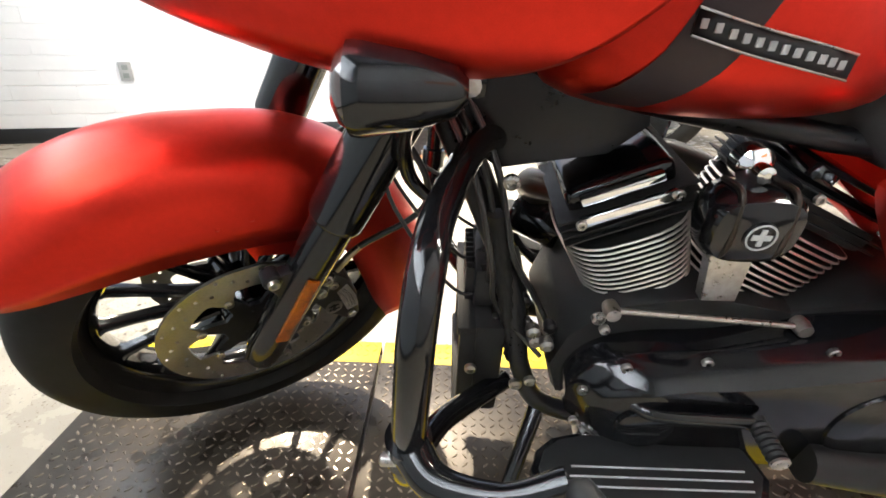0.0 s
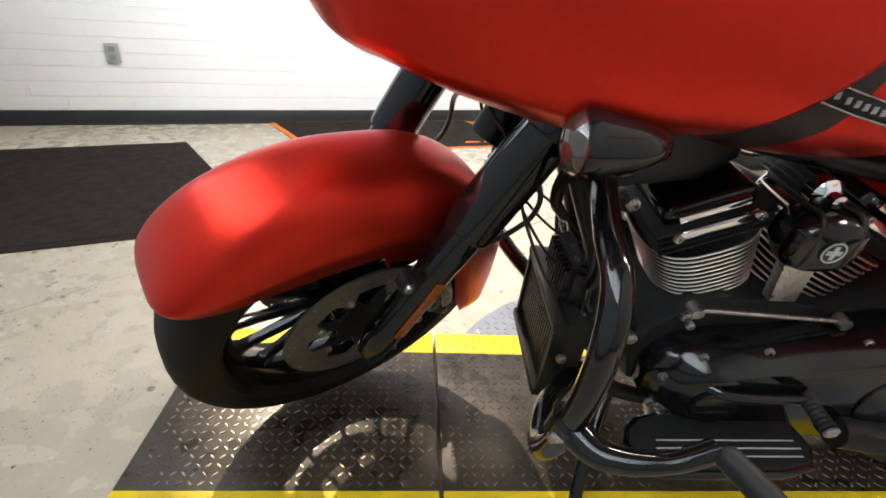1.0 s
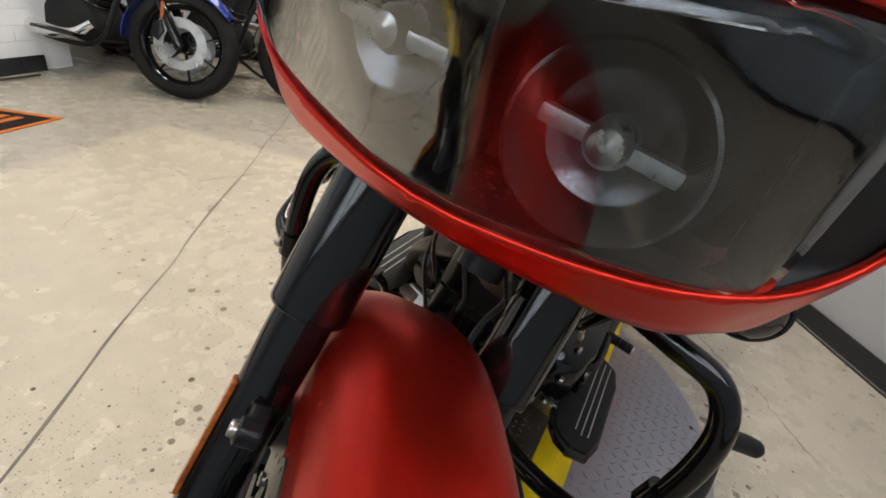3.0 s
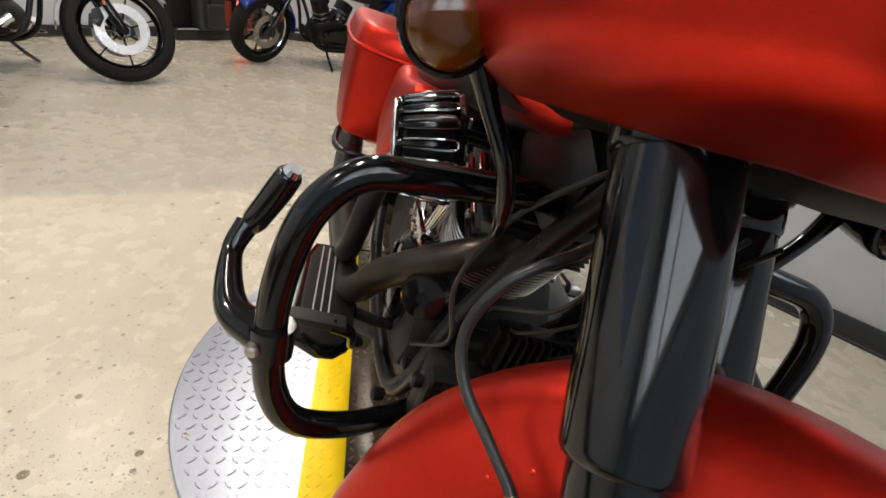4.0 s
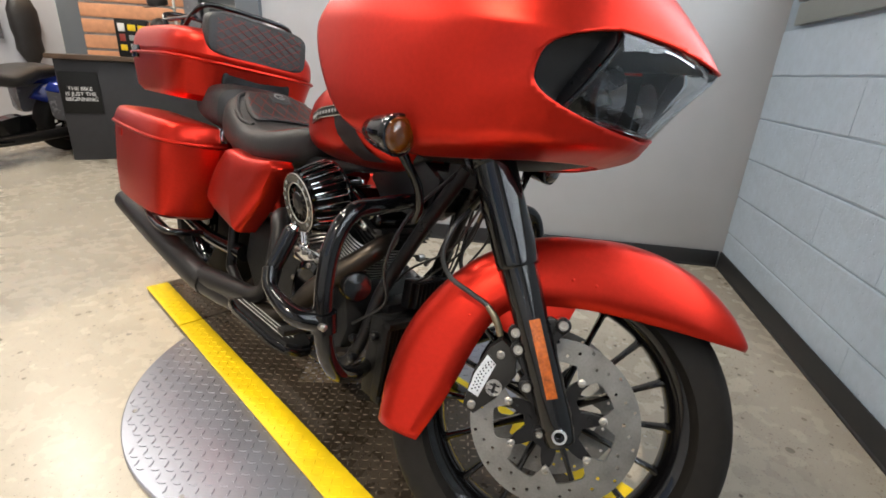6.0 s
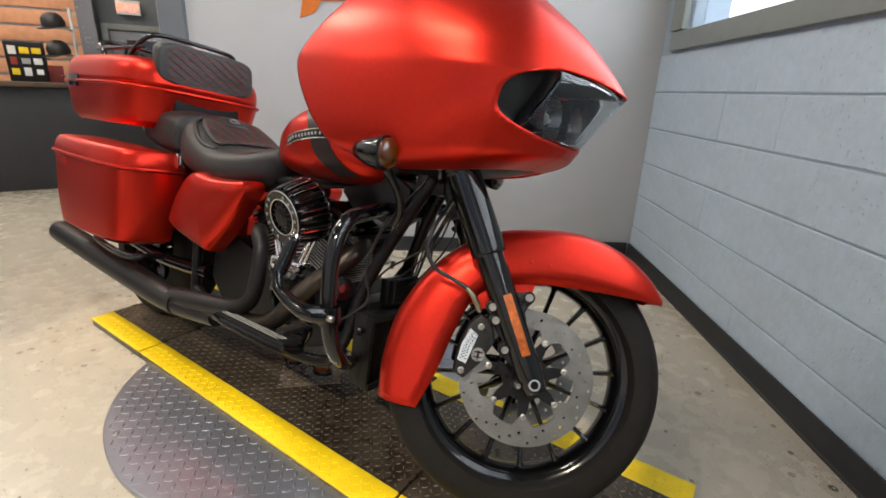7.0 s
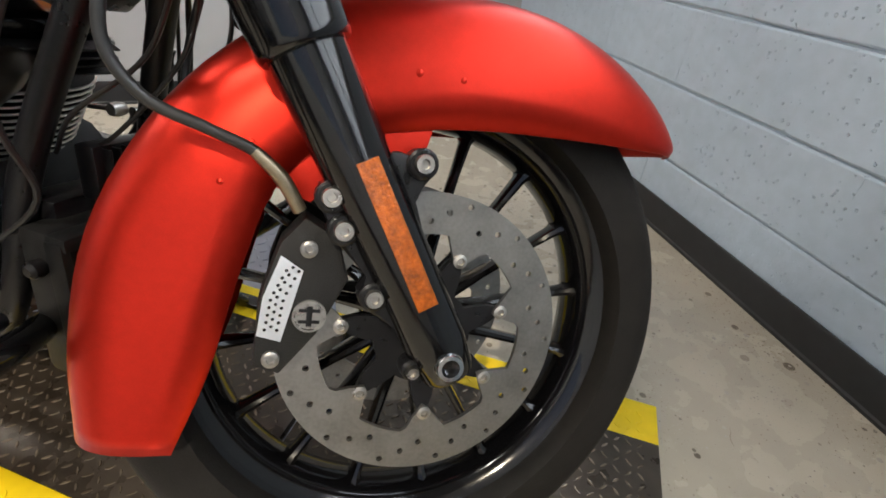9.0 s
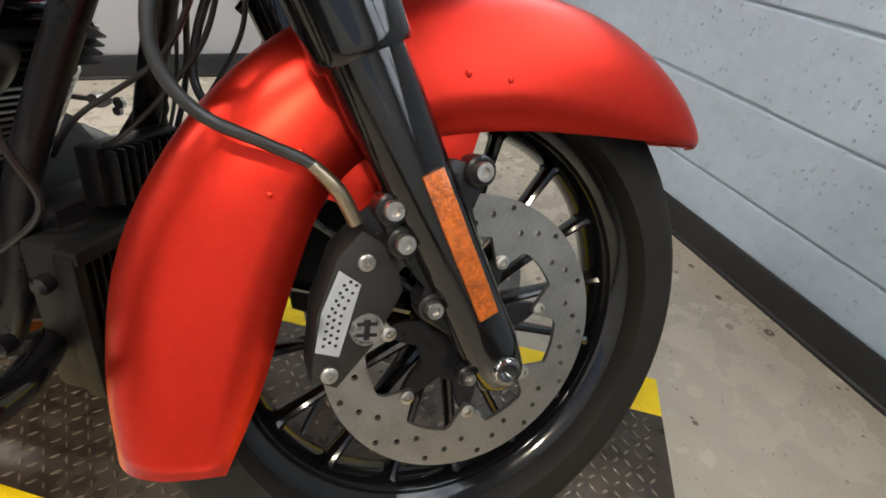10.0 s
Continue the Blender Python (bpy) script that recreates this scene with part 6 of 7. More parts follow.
# ---- parked motorcycles ----
BLUE = material("deep_blue_paint", (0.012, 0.03, 0.22), 0.18, 0.3, coat=0.6, rough_var=0.04)
GUNMETAL = material("grey_paint", (0.20, 0.20, 0.22), 0.25, 0.4, coat=0.5, rough_var=0.04)
SILVER = material("pale_silver_paint", (0.48, 0.50, 0.55), 0.25, 0.4, coat=0.5, rough_var=0.04)
DISPLAYRED = material("red_display_board", (0.30, 0.03, 0.015), 0.5, grain=0.2, scale=10)
TAILRED = material("lit_tail_lamp", (0.8, 0.02, 0.02), 0.2, emit=(1.0, 0.10, 0.05), power=6.0)
COPPERDISC = material("warm_steel_disc", (0.55, 0.32, 0.22), 0.35, 0.9, grain=0.2, scale=120)


def parked(x, y, heading, steer, paint, second, label, disc=STEEL, fork=BLACK, touring=True, shine=CHROME):
    m = tagged(empty("parked_motorcycle", pose(x, y, 0, 0, 0, heading) @ pose(0, 0, 0, -8)), label, "motorcycle", "parked motorcycles")
    st = Matrix.Translation((0, 0, 0.31)) @ Matrix.Rotation(radians(steer), 4, AXIS) @ Matrix.Translation((0, 0, -0.31))
    c = Vector((0, 0, 0.31))
    w = wheel(m, c, st, 0.31, 0.13, 0.235, 7, "front_wheel")
    for s in (1, -1):
        add("rim_lip", moved(lathe([(0.236, 0.045 * s), (0.240, 0.050 * s), (0.232, 0.052 * s), (0.226, 0.045 * s)], 48, closed=True), Matrix.Translation(c)), shine, w)
        add("brake_disc", moved(lathe([(0.150, 0.075 * s), (0.150, 0.080 * s), (0.095, 0.080 * s), (0.095, 0.075 * s)], 48, closed=True), Matrix.Translation(c)), disc, m, "", st)
        foot = Vector((0.0, 0.105 * s, 0.31))
        add("fork_leg", tube([foot - FORK * 0.03, foot, foot + FORK * 0.28, foot + FORK * 0.30, foot + FORK * 0.62], [0.024, 0.028, 0.026, 0.021, 0.021], 14, 1), fork, m, "", st)
        add("caliper", slab([(-0.15, 0.40), (-0.16, 0.33), (-0.12, 0.30), (-0.09, 0.36), (-0.11, 0.42)], 0.06 * s, 0.10 * s, bevel=0.005), SATIN, m, "", st)
        add("reflector", box((-0.09, 0.135 * s, 0.47), (0.018, 0.006, 0.09), 0.002), REFLEX, m, "amber reflector", st)
    rings = []
    for k in range(17):
        a = radians(-8 + 150 * k / 16)
        rings.append([(-0.33 * math.cos(a), yy, 0.31 + (0.345 - 0.055 * (abs(yy) / 0.075) ** 3) * math.sin(a) + 0.01) for yy in np.linspace(-0.075, 0.075, 11)])
    g = add("front_mudguard", loft(rings, closed=False), paint, m, "", st)
    g.modifiers.new("thick", "SOLIDIFY").thickness = 0.003
    rw = wheel(m, Vector((-1.6, 0, 0.31)), Matrix.Identity(4), 0.31, 0.17, 0.205, 9, "rear_wheel")
    add("fuel_tank", loft([[(px, yy, zz) for yy, zz in superring(0, pz, a, b, 2.5, 24)] for px, pz, a, b in ((-0.40, 0.78, 0.03, 0.03), (-0.45, 0.80, 0.12, 0.09), (-0.58, 0.81, 0.165, 0.11), (-0.74, 0.79, 0.14, 0.09), (-0.86, 0.75, 0.05, 0.04))]), second, m)
    add("rider_seat", loft([[(px, yy, zz) for yy, zz in superring(0, pz, a, b, 2.7, 24)] for px, pz, a, b in ((-0.80, 0.73, 0.06, 0.03), (-0.86, 0.715, 0.14, 0.06), (-1.00, 0.70, 0.175, 0.06), (-1.14, 0.73, 0.17, 0.085), (-1.24, 0.76, 0.14, 0.07), (-1.42, 0.78, 0.14, 0.05), (-1.55, 0.78, 0.10, 0.03))]), LEATHER, m)
    add("engine", slab(case, -0.13, 0.13, bevel=0.02), WRINKLE, m)
    for bx, an in ((-0.64, 24), (-0.765, -24)):
        mm = Matrix.Translation((bx, 0, 0.40)) @ Matrix.Rotation(radians(an), 4, "Y")
        cy = add("cylinder", box((0, 0, 0.12), (0.12, 0.16, 0.24), 0.03), WRINKLE, m, "", mm)
        for k in range(6):
            add("cooling_fin", slab(superring(0, 0, 0.085, 0.10, 3.0, 20), 0.03 + k * 0.02, 0.034 + k * 0.02, axis="z"), shine if k % 2 else WRINKLE, cy)
    add("air_cleaner", moved(lathe([(0.08, 0), (0.08, -0.05), (0.07, -0.06), (0.03, -0.062)], 28), Matrix.Translation((-0.69, -0.14, 0.60))), shine, m)
    add("primary_cover", slab([(p.x, p.z) for p in loop], 0.12, 0.21, bevel=0.015), BLACK, m)
    for s in (1, -1):
        add("exhaust_muffler", tube([(-0.50, 0.16 * s, 0.32), (-0.62, 0.21 * s, 0.24), (-0.95, 0.23 * s, 0.24), (-1.9, 0.25 * s, 0.29)], [0.025, 0.03, 0.045, 0.045], 16, 5), shine if not touring else CERAMIC, m)
        add("frame_tube", tube([(-0.29, 0.03 * s, 0.74), (-0.40, 0.07 * s, 0.5), (-0.48, 0.11 * s, 0.25), (-0.70, 0.13 * s, 0.18), (-1.15, 0.14 * s, 0.22)], 0.016, 10, 5), SATIN, m)
        add("floorboard", box((-0.62, 0.265 * s, 0.25), (0.30, 0.10, 0.02), 0.008), BLACK, m)
        add("handlebar", tube([(-0.34, 0.05 * s, 0.95), (-0.38, 0.20 * s, 1.06), (-0.50, 0.34 * s, 1.05), (-0.62, 0.40 * s, 1.02)], [0.013, 0.013, 0.014, 0.017], 10, 5), BLACK, m)
        mir = add("mirror", tube([(-0.52, 0.37 * s, 1.06), (-0.50, 0.39 * s, 1.12), (-0.49, 0.40 * s, 1.15)], 0.006, 8, 3), BLACK, m)
        add("mirror_head", moved(lathe([(0.005, -0.012), (0.04, -0.008), (0.046, 0.0), (0.042, 0.004)], 20, "x"), Matrix.Translation((-0.49, 0.42 * s, 1.165)) @ Matrix.Diagonal((1, 1.4, 0.8, 1))), BLACK, mir)
        if touring:
            bag = [(-1.27, 0.15), (-1.29, 0.27), (-1.36, 0.33), (-1.80, 0.35), (-1.93, 0.30), (-1.95, 0.16)]
            ring = lambda z, q: [(-1.6 + (a - -1.6) * q, s * (0.24 + (b - 0.24) * q), z) for a, b in bag]
            bg = add("saddlebag", loft([ring(0.36, 0.8), ring(0.40, 0.9), ring(0.62, 1.0)]), second, m)
            add("lid", loft([ring(0.625, 1.02), ring(0.64, 1.02), ring(0.70, 0.9), ring(0.72, 0.7)]), paint, bg)
    add("side_stand", tube([(-0.62, 0.12, 0.18), (-0.58, 0.28, 0.09), (-0.56, 0.36, 0.055)], 0.012, 10, 3), BLACK, m)
    rings = []
    for k in range(11):
        a = radians(-5 + 150 * k / 10)
        rings.append([(-1.6 - 0.335 * math.cos(a), yy, 0.31 + 0.34 * math.sin(a)) for yy in np.linspace(-0.095, 0.095, 7)])
    g = add("rear_mudguard", loft(rings, closed=False), paint, m)
    g.modifiers.new("thick", "SOLIDIFY").thickness = 0.003
    if touring:
        f = add("fairing", loft([[(px, yy, zz) for yy, zz in superring(0, pz, a, b, 2.6, 28)] for px, pz, a, b in ((0.10, 0.95, 0.05, 0.03), (0.06, 0.95, 0.14, 0.07), (-0.04, 0.95, 0.22, 0.13), (-0.20, 0.96, 0.27, 0.17), (-0.40, 0.96, 0.28, 0.17), (-0.46, 0.96, 0.24, 0.14))]), paint, m)
        add("headlight", moved(lathe([(0.05, 0.0), (0.048, 0.02), (0.03, 0.03)], 24, "x"), Matrix.Translation((0.075, 0, 0.94)) @ Matrix.Diagonal((1, 2.2, 1, 1))), SMOKE, f)
        add("wind_screen", slab([(-0.10, 1.08), (-0.22, 1.30), (-0.24, 1.30), (-0.14, 1.07)], -0.17, 0.17, bevel=0.004), SMOKE, f)
        add("indicator", moved(lathe([(0.03, 0), (0.033, 0.02), (0.02, 0.035)], 16, "x"), Matrix.Translation((-0.22, 0.27, 0.80))), TAILRED if paint is BLUE else AMBER, f)
    else:
        add("headlight", moved(lathe([(0.03, -0.10), (0.08, -0.05), (0.09, 0.0), (0.085, 0.02), (0.04, 0.03)], 28, "x"), Matrix.Translation((-0.14, 0, 0.90))), shine, m)
    return m


parked(-1.73, -2.61, 105, 20, BLUE, BLACK, "blue motorcycle with a wire-spoked front wheel parked in the showroom", fork=BLACK, touring=False)
parked(-2.34, -2.21, 102, 25, BLACK, BLACK, "black motorcycle with chrome forks parked in the showroom", disc=COPPERDISC, fork=CHROME, touring=False)
parked(-3.40, -1.78, 104, 20, SILVER, BLACK, "black motorcycle with a silver front mudguard parked in the showroom", touring=False)
parked(-4.80, -1.22, -52, 15, BLUE, GUNMETAL, "blue and grey touring motorcycle parked by the white wall", touring=True)

# ---- display board with a lit tail lamp and a travel pack ----
board = tagged(empty("display_board", BACK_M), "dark display board with a red panel and accessories", "display board")
add("panel", box((5.62, 0.10, 0.75), (1.25, 0.10, 1.3), 0.006), PLASTIC, board)
add("red_panel", box((5.85, 0.155, 0.24), (0.70, 0.012, 0.28), 0.003), DISPLAYRED, board, "red lower panel")
add("plinth", box((5.62, 0.14, 0.05), (1.30, 0.20, 0.10), 0.006), BASE, board)
add("rail", box((5.62, 0.245, 0.108), (1.30, 0.012, 0.014), 0.003), GREYPIPE, board)
lampb = add("tail_lamp", box((5.88, 0.175, 0.36), (0.26, 0.03, 0.28), 0.01), BLACK, board, "black tail lamp unit, lit red")
for dx in (-0.055, 0.055):
    for k in range(5):
        add("lamp_cell", box((5.88 + dx + 0.008 * (k - 2), 0.193, 0.27 + k * 0.045), (0.055, 0.012, 0.036), 0.006), TAILRED, lampb)
pack = tagged(empty("travel_pack", BACK_M), "black soft travel pack on the display board", "bag")
add("body", box((5.37, 0.24, 0.33), (0.34, 0.16, 0.46), 0.05, 4), LEATHER, pack)
add("pocket", box((5.37, 0.33, 0.25), (0.22, 0.05, 0.22), 0.02, 3), LEATHER, pack)
add("top_roll", moved(lathe([(0.03, -0.16), (0.055, -0.14), (0.055, 0.14), (0.03, 0.16)], 20, "x"), Matrix.Translation((5.37, 0.24, 0.60))), LEATHER, pack)
add("strap", tube([(5.30, 0.325, 0.12), (5.30, 0.34, 0.35), (5.30, 0.32, 0.56), (5.30, 0.25, 0.66)], 0.010, 8, 5), PLASTIC, pack)

# seat hung on the wall, framed picture, door frame
hung = tagged(empty("spare_saddle", PICTURE_M), "black motorcycle seat hung on the white wall", "seat")
add("cushion", loft([[(1.70 + a * 0.8, 0.085 + b, z - 0.22) for a, b in superring(0, 0, wa, wb, 2.6, 24)] for z, wa, wb in ((0.98, 0.03, 0.02), (1.03, 0.08, 0.05), (1.15, 0.16, 0.07), (1.27, 0.15, 0.06), (1.36, 0.17, 0.08), (1.55, 0.17, 0.08), (1.66, 0.12, 0.05), (1.69, 0.05, 0.02))]), LEATHER, hung)
pic = tagged(empty("framed_picture", PICTURE_M @ pose(-5.60, 0, -0.05)), "grey framed poster with a red strip on the white wall", "picture")
add("frame", merge(box((6.55, 0.03, 1.12), (1.1, 0.04, 0.08), 0.005), box((6.55, 0.03, 1.85), (1.1, 0.04, 0.08), 0.005), box((6.04, 0.03, 1.485), (0.08, 0.04, 0.65), 0.005), box((7.06, 0.03, 1.485), (0.08, 0.04, 0.65), 0.005)), GUNMETAL, pic)
add("poster", box((6.55, 0.015, 1.485), (0.95, 0.012, 0.66)), BACKWALL, pic)
add("red_strip", box((6.55, 0.024, 1.22), (0.95, 0.006, 0.10)), DISPLAYRED, pic)

# ---- sales counter ----
WOODTOP = material("dark_wood_counter_top", (0.10, 0.06, 0.035), 0.35, grain=0.4, scale=14, coat=0.2)
COUNTERGREY = material("charcoal_counter_front", (0.030, 0.030, 0.033), 0.5, grain=0.15, scale=20)
PALE = material("pale_print", (0.75, 0.74, 0.72), 0.6)
ORANGEBOARD = material("lit_orange_wood_board", (0.62, 0.30, 0.16), 0.5, grain=0.25, scale=16)
CA, CB = Vector((-5.10, -0.02, 0)), Vector((-4.51, 1.54, 0))
CD = (CB - CA).normalized()
COUNT_M = along(CA, CD, Vector((-CD.y, CD.x, 0)))
CL = (CB - CA).length
counter = tagged(empty("sales_counter", COUNT_M), "charcoal sales counter with a dark wood top", "counter")
add("front_panel", box((CL / 2, -0.30, 0.44), (CL, 0.55, 0.88), 0.006), COUNTERGREY, counter)
add("plinth", box((CL / 2, -0.30, 0.04), (CL + 0.01, 0.52, 0.07), 0.003), BASE, counter)
add("worktop", box((CL / 2, -0.28, 0.90), (CL + 0.08, 0.66, 0.04), 0.008), WOODTOP, counter, "dark wood counter top")
poster = tagged(empty("counter_poster", COUNT_M), "dark poster with pale lettering on the counter front", "poster")
add("sheet", box((0.16, -0.02, 0.60), (0.30, 0.012, 0.36), 0.002), PLASTIC, poster)


def words(text, size, m, mat, name="lettering", parent=None):
    cu = bpy.data.curves.new(name, "FONT")
    cu.body, cu.size, cu.extrude, cu.align_x = text, size, 0.001, "CENTER"
    tmp = bpy.data.objects.new(name, cu)
    me = bpy.data.meshes.new_from_object(tmp)
    bpy.data.objects.remove(tmp)
    bpy.data.curves.remove(cu)
    me.materials.append(mat)
    o = new(name, me)
    if parent:
        o.parent = parent
    o.matrix_basis = m
    return o


# offcut of tread plate under the engine with two amber marker lamps on it
corner, across, deep = Vector((-0.771, -0.110, 0)), Vector((0.139, 0.148, 0)), Vector((-0.110, 0.126, 0))
quad = [corner, corner + across, corner + across + deep, corner + deep]
offcut = tagged(empty("tread_plate_offcut"), "loose offcut of dull tread plate lying under the engine", "metal plate")
sheet = add("plate", slab([(p.x, p.y) for p in quad], DECK_TOP + 0.001, DECK_TOP + 0.004, axis="z"), LUGWORN_SUN, offcut, smooth=False)


def on_offcut(x, y):
    d = Vector((x, y, 0)) - corner
    return 0.04 < d.dot(across) / across.length_squared < 0.96 and 0.04 < d.dot(deep) / deep.length_squared < 0.96


tagged(add("tread", lugs(-0.90, -0.62, -0.12, 0.18, DECK_TOP + 0.004, 0.019, on_offcut, 0.0145, 0.0045, 0.0016), TREAD, sheet), kind="stuff")
for x, y, turn in ((-0.853, 0.025, 25), (-0.718, 0.040, 25)):
    lampm = tagged(empty("marker_lamp", pose(x, y, DECK_TOP + 0.0045, 0, 0, turn)), "small amber marker lamp in a black bezel on the plate offcut", "marker lamp", "marker lamps")
    add("bezel", moved(lathe([(0.034, 0.0), (0.035, 0.008), (0.030, 0.015), (0.027, 0.010)], 28, "z"), Matrix.Diagonal((1, 0.6, 1, 1))), BLACK, lampm)
    add("lens", moved(lathe([(0.028, 0.009), (0.026, 0.016), (0.014, 0.021), (0.001, 0.022)], 28, "z"), Matrix.Diagonal((1, 0.6, 1, 1))), REFLEX, lampm, "amber lens")
for k, line in enumerate(("THE BIKE", "IS JUST THE", "BEGINNING")):
    words(line, 0.045, pose(0.16, -0.012, 0.62 - 0.045 * k, 90, 0, 0), PALE, parent=poster)
words("CUSTOM", 0.05, pose(1.46, -0.008, 0.575, 90, 0, 0), PALE, parent=counter)
words("YOU'RE", 0.05, pose(1.46, -0.008, 0.520, 90, 0, 0), PALE, parent=counter)


def cap(m, label):
    c = tagged(empty("cap", m), label, "cap", "caps on the counter")
    add("crown", moved(lathe([(0.085, 0), (0.088, 0.03), (0.078, 0.075), (0.045, 0.105), (0.006, 0.115)], 24, "z"), Matrix.Identity(4)), LEATHER, c)
    add("peak", slab([(0.05, -0.07), (0.12, -0.062), (0.155, 0.0), (0.12, 0.062), (0.05, 0.07)], 0.0, 0.006, axis="z", bevel=0.002), LEATHER, c)


stand = tagged(empty("cap_stand", COUNT_M), "white wire cap stand on the counter", "display stand")
add("upright", rod_along((0.98, -0.25, 0.92), (0.98, -0.25, 1.55), 0.012, 10), PALE, stand)
add("foot", moved(lathe([(0.12, 0.92), (0.12, 0.932), (0.02, 0.936)], 24, "z"), Matrix.Translation((0.98, -0.25, 0))), PALE, stand)
for z in (1.14, 1.36):
    add("arm", tube([(0.98, -0.25, z), (0.94, -0.18, z + 0.01), (0.84, -0.14, z + 0.01)], 0.010, 8, 4), PALE, stand)
cap(COUNT_M @ pose(0.86, -0.16, 1.16, 0, 15, 130), "black cap on the white stand")
cap(COUNT_M @ pose(0.86, -0.16, 1.38, 0, 15, 130), "black cap on top of the white stand")
cap(COUNT_M @ pose(1.36, -0.2, 0.921, 0, 0, 60), "black cap lying on the counter")
box_d = tagged(empty("sticker_rack", COUNT_M), "black box of bright stickers on the counter", "display box")
add("case", box((0.62, -0.2, 1.08), (0.26, 0.16, 0.32), 0.01), PLASTIC, box_d)
random.seed(9)
for i in range(3):
    for j in range(3):
        add("sticker", box((0.54 + i * 0.08, -0.117, 1.0 + j * 0.085), (random.uniform(0.04, 0.065), 0.006, random.uniform(0.04, 0.07)), 0.004), random.choice((PALE, YELLOW, DISPLAYRED, GREYPIPE)), box_d)
books = tagged(empty("leaflet_holder", COUNT_M), "clear leaflet holder with printed leaflets", "leaflet holder")
add("leaflets", box((0.80, -0.18, 0.99), (0.12, 0.05, 0.14), 0.004), DISPLAYRED, books)
add("holder", box((0.80, -0.155, 0.965), (0.14, 0.012, 0.09), 0.004), LENS_GLASS, books)
bottle = tagged(empty("spray_bottle", COUNT_M), "white bottle on the counter", "bottle")
add("body", moved(lathe([(0.03, 0.92), (0.032, 0.93), (0.032, 1.06), (0.014, 1.10), (0.014, 1.15), (0.006, 1.16)], 20, "z"), Matrix.Translation((1.25, -0.3, 0))), PALE, bottle)

# slat wall of orange boards, exit sign and door behind the counter
slat = tagged(empty("slat_wall", COUNTER_M), "wall of lit orange wooden slat boards", "slat wall")
for k in range(14):
    add("board", box((2.25, 0.05, 0.55 + k * 0.17), (1.15, 0.03, 0.145), 0.006), ORANGEBOARD, slat)
    add("channel", box((2.25, 0.035, 0.635 + k * 0.17), (1.15, 0.015, 0.022)), STEEL, slat)
area("slat_light", COUNTER_M @ Vector((2.2, 0.6, 2.9)), COUNTER_M @ Vector((2.2, 0.05, 1.4)), 1.2, 0.1, 18, (1.0, 0.7, 0.45))
col = tagged(add("trim", box((2.92, 0.10, HIGH / 2), (0.16, 0.2, HIGH)), GUNMETAL, matrix=COUNTER_M, smooth=False), "grey steel post beside the slat wall", "post", kind="structure")
exit_s = tagged(empty("exit_sign", COUNTER_M), "small red and white exit sign", "exit sign")
add("plate", box((3.32, 0.06, 1.74), (0.24, 0.04, 0.15), 0.006), PALE, exit_s)
words("EXIT", 0.11, pose(3.32, 0.085, 1.70, 90, 0, 0), TAILRED, parent=exit_s)
door = tagged(empty("door_1", COUNTER_M), "grey steel passage door with a dark glass light", "door", kind="structure")
add("frame", merge(box((3.05, 0.03, 0.78), (0.06, 0.07, 1.56), 0.004), box((3.85, 0.03, 0.78), (0.06, 0.07, 1.56), 0.004), box((3.45, 0.03, 1.53), (0.74, 0.07, 0.06), 0.004)), FRAMEGREY, door)
add("leaf", box((3.45, 0.012, 0.75), (0.74, 0.03, 1.49), 0.004), GUNMETAL, door)
add("glass", box((3.45, 0.032, 1.15), (0.40, 0.008, 0.5), 0.002), SMOKE, door)
add("door_handle", tube([(3.75, 0.03, 0.9), (3.75, 0.07, 0.9), (3.66, 0.07, 0.9)], 0.009, 8, 2), STEEL, door)

# things on the near walls
plate_s = tagged(empty("wall_plate", GREY_M), "pale blank cover plate on the grey wall", "wall plate")
add("plate", box((2.61, 0.006, 1.10), (0.075, 0.012, 0.13), 0.004), PALE, plate_s)
decal = tagged(empty("wall_decal", GREY_M), "orange painted graphic on the grey wall", "wall decal")
add("graphic", slab([(2.05, 1.33), (1.97, 1.36), (1.93, 1.42), (1.70, 1.43), (1.20, 1.43), (1.20, 1.62), (2.20, 1.62), (2.10, 1.47), (2.03, 1.44)], 0.001, 0.004), MATEDGE, decal, smooth=False)
outlet = tagged(empty("wall_outlet", WHITE_M), "grey double socket on the white brick wall", "socket")
add("plate", box((0.84, 0.016, 0.437), (0.074, 0.010, 0.115), 0.003), GREYPIPE, outlet)
for z in (0.412, 0.462):
    add("socket", box((0.84, 0.022, z), (0.034, 0.004, 0.030), 0.002), FRAMEGREY, outlet)
cord = tagged(empty("power_cord", WHITE_M), "black cord hanging from a socket on the white wall", "cord")
add("plug", box((3.364, 0.03, 0.36), (0.04, 0.04, 0.07), 0.008), PLASTIC, cord)
add("cable", tube([(3.364, 0.04, 0.33), (3.42, 0.05, 0.25), (3.50, 0.05, 0.16), (3.584, 0.06, 0.10), (3.66, 0.10, 0.02), (3.95, 0.13, 0.015)], 0.006, 8, 6), HOSE, cord)
loopc = tagged(empty("hanging_cable", WHITE_M), "dark cable loop hanging on the white wall", "cable")
add("cable", tube([(2.16, 0.03, 0.92), (2.25, 0.05, 0.775), (2.38, 0.06, 0.62), (2.50, 0.06, 0.557), (2.61, 0.05, 0.60), (2.69, 0.03, 0.67)], 0.011, 8, 6), HOSE, loopc)


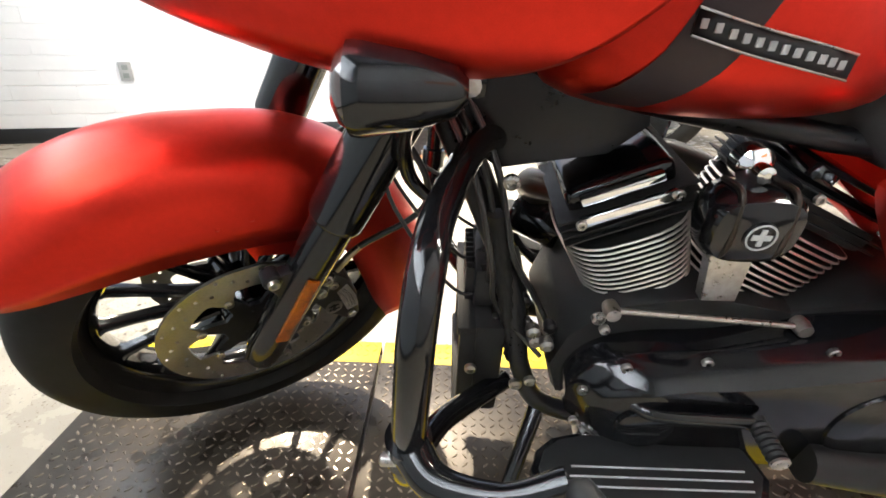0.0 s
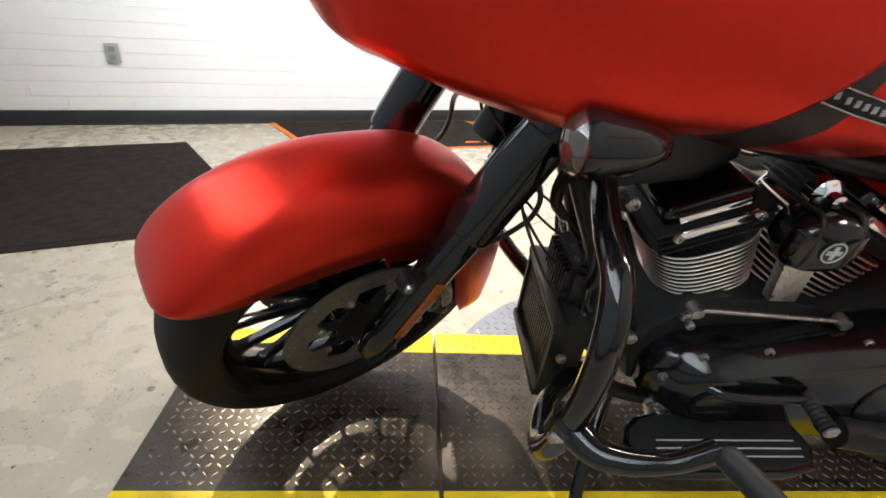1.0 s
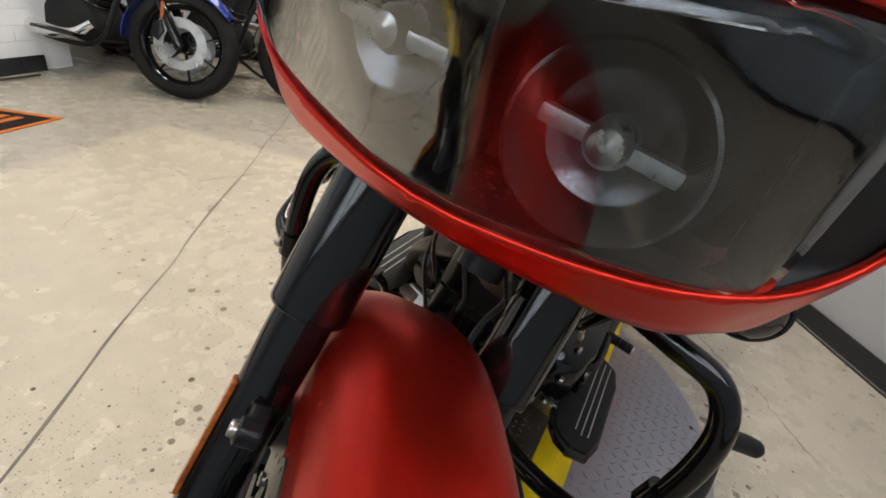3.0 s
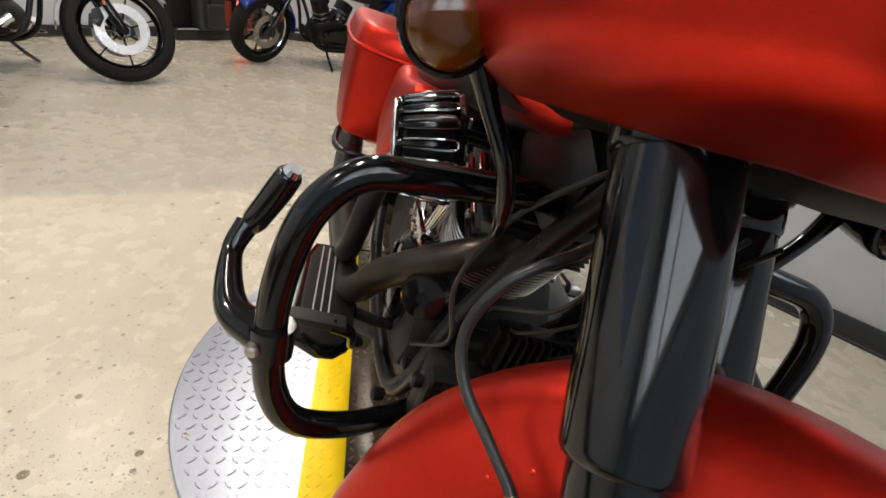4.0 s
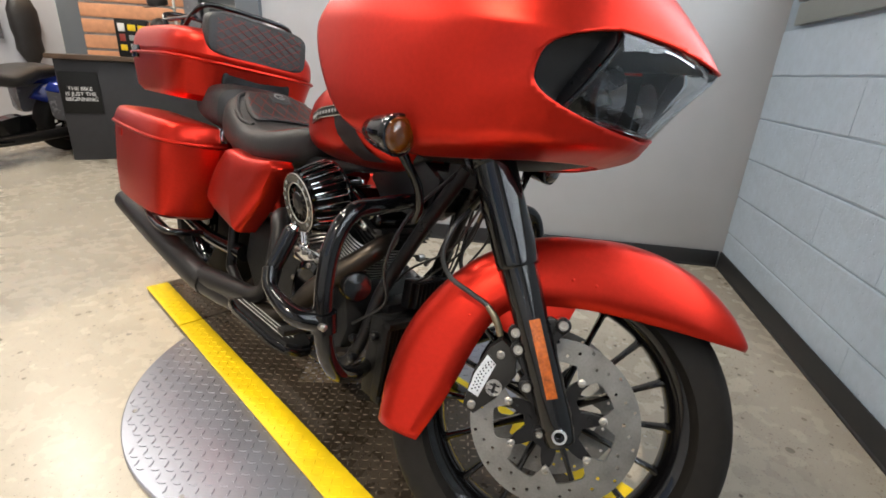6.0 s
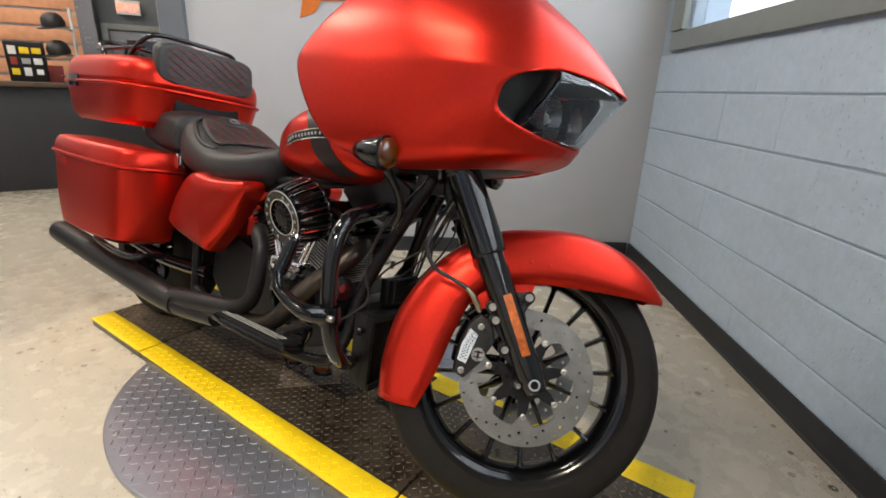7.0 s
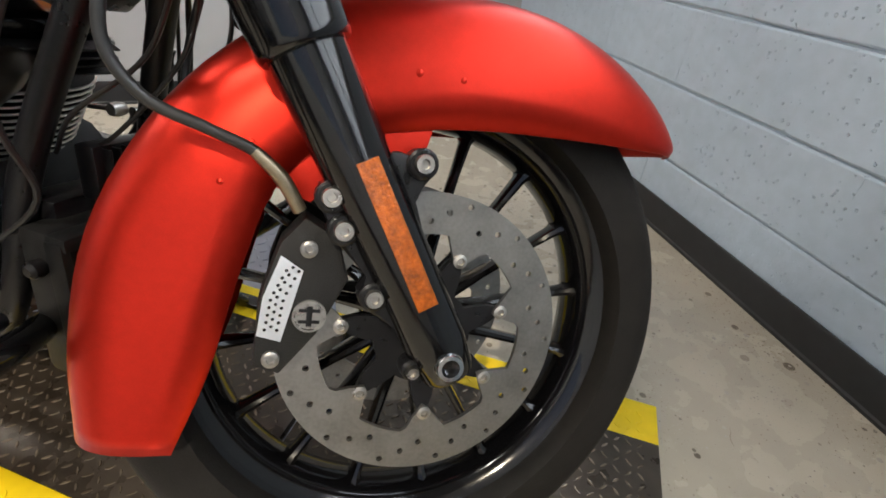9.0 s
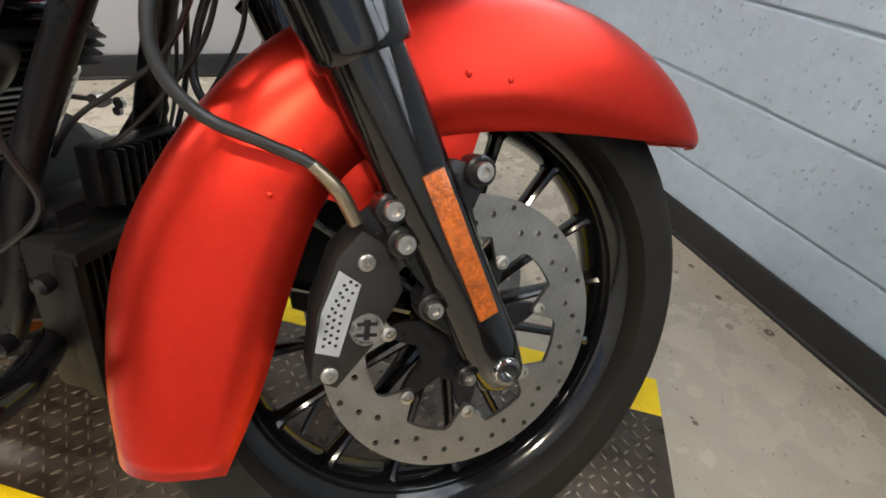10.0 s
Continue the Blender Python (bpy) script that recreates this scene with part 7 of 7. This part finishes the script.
# ---- ceiling lamps ----
def ceiling_lamp(x, y, power):
    lamp = tagged(empty("ceiling_light", pose(x, y, HIGH - 0.35)), "long white ceiling light hanging under the dark ceiling", "ceiling light", "ceiling lights")
    add("housing", box((0, 0, 0.04), (1.3, 0.3, 0.06), 0.01), CEILING, lamp)
    add("diffuser", box((0, 0, 0.0), (1.24, 0.25, 0.012), 0.003), CEIL_LAMP, lamp)
    for dx in (-0.5, 0.5):
        add("suspension", rod_along((dx, 0, 0.07), (dx, 0, 0.35), 0.004, 6), CEILING, lamp)
    area("ceiling_lamp", (x, y, HIGH - 0.37), (x, y, 0), 1.2, 0.25, power, (1.0, 0.93, 0.82))


for x, y, p in ((-3.4, -0.6, 85), (-0.9, -1.3, 70), (-3.4, -2.6, 30), (-5.8, -0.6, 60)):
    ceiling_lamp(x, y, p)

# ---- wall pieces ----
def courses(parent, long, high, step, length, gap, depth, mat, name, skip=None, rough=0.0, x_from=0.0, seed=1, y0=-0.01, ends=0.0002):
    """Bricks or blocks in running bond on the room side of a wall."""
    rnd = random.Random(seed)
    shapes = []
    for v in range(4):
        # rounded long edges and plain butt ends
        h, d, g = (step - gap) / 2, depth / 2, min(0.005, gap * 1.3)
        prof = [(-d, -h), (d - g, -h), (d - g * 0.35, -h + g * 0.35), (d, -h + g), (d, 0.0), (d, h - g), (d - g * 0.35, h - g * 0.35), (d - g, h), (-d, h)]
        vs, fs = loft([[Vector((x, a, b)) for a, b in prof] for x in (-length / 2, -length * 0.17, length * 0.17, length / 2)])
        vs = [Vector(p) for p in vs]
        jit = [Vector((rnd.uniform(-rough, rough), rnd.uniform(-rough, rough) * 0.5, rnd.uniform(-rough, rough))) for _ in range(8)]
        out = []
        for p in vs:
            k = (p.x > 0) + 2 * (p.y > 0) + 4 * (p.z > 0)
            out.append(p + jit[k])
        me = bpy.data.meshes.new(name)
        me.from_pydata([tuple(p) for p in out], [], fs)
        me.materials.append(mat)
        shapes.append(me)
    half = {}
    rows = int(high / step)
    for r in range(rows):
        x = x_from - (length / 2 if r % 2 else 0)
        while x < long:
            a, b = max(x, x_from), min(x + length, long)
            z = (r + 0.5) * step
            if b - a > 0.03 and not (skip and skip(a, b, z)):
                o = new(name, rnd.choice(shapes))
                o.parent = parent
                s = (b - a - ends) / length
                o.matrix_basis = Matrix.Translation(((a + b) / 2, y0 + rnd.uniform(-0.0006, 0.0006), z)) @ Matrix.Diagonal((s, 1, 1, 1))
            x += length


courses(wall_front, 3.4, 2.4, 0.2028, 0.4, 0.006, 0.016, BLOCKPAINT, "block", lambda a, b, z: b > 0.14 and z > 1.23, 0.0010, 0.0, 3, y0=-0.003)
courses(wall_right, WHITE_LONG, 1.2, 0.088, 0.36, 0.002, 0.016, WHITEBRICK, "brick", None, 0.0016, 0.0, 5, y0=-0.004, ends=0.002)
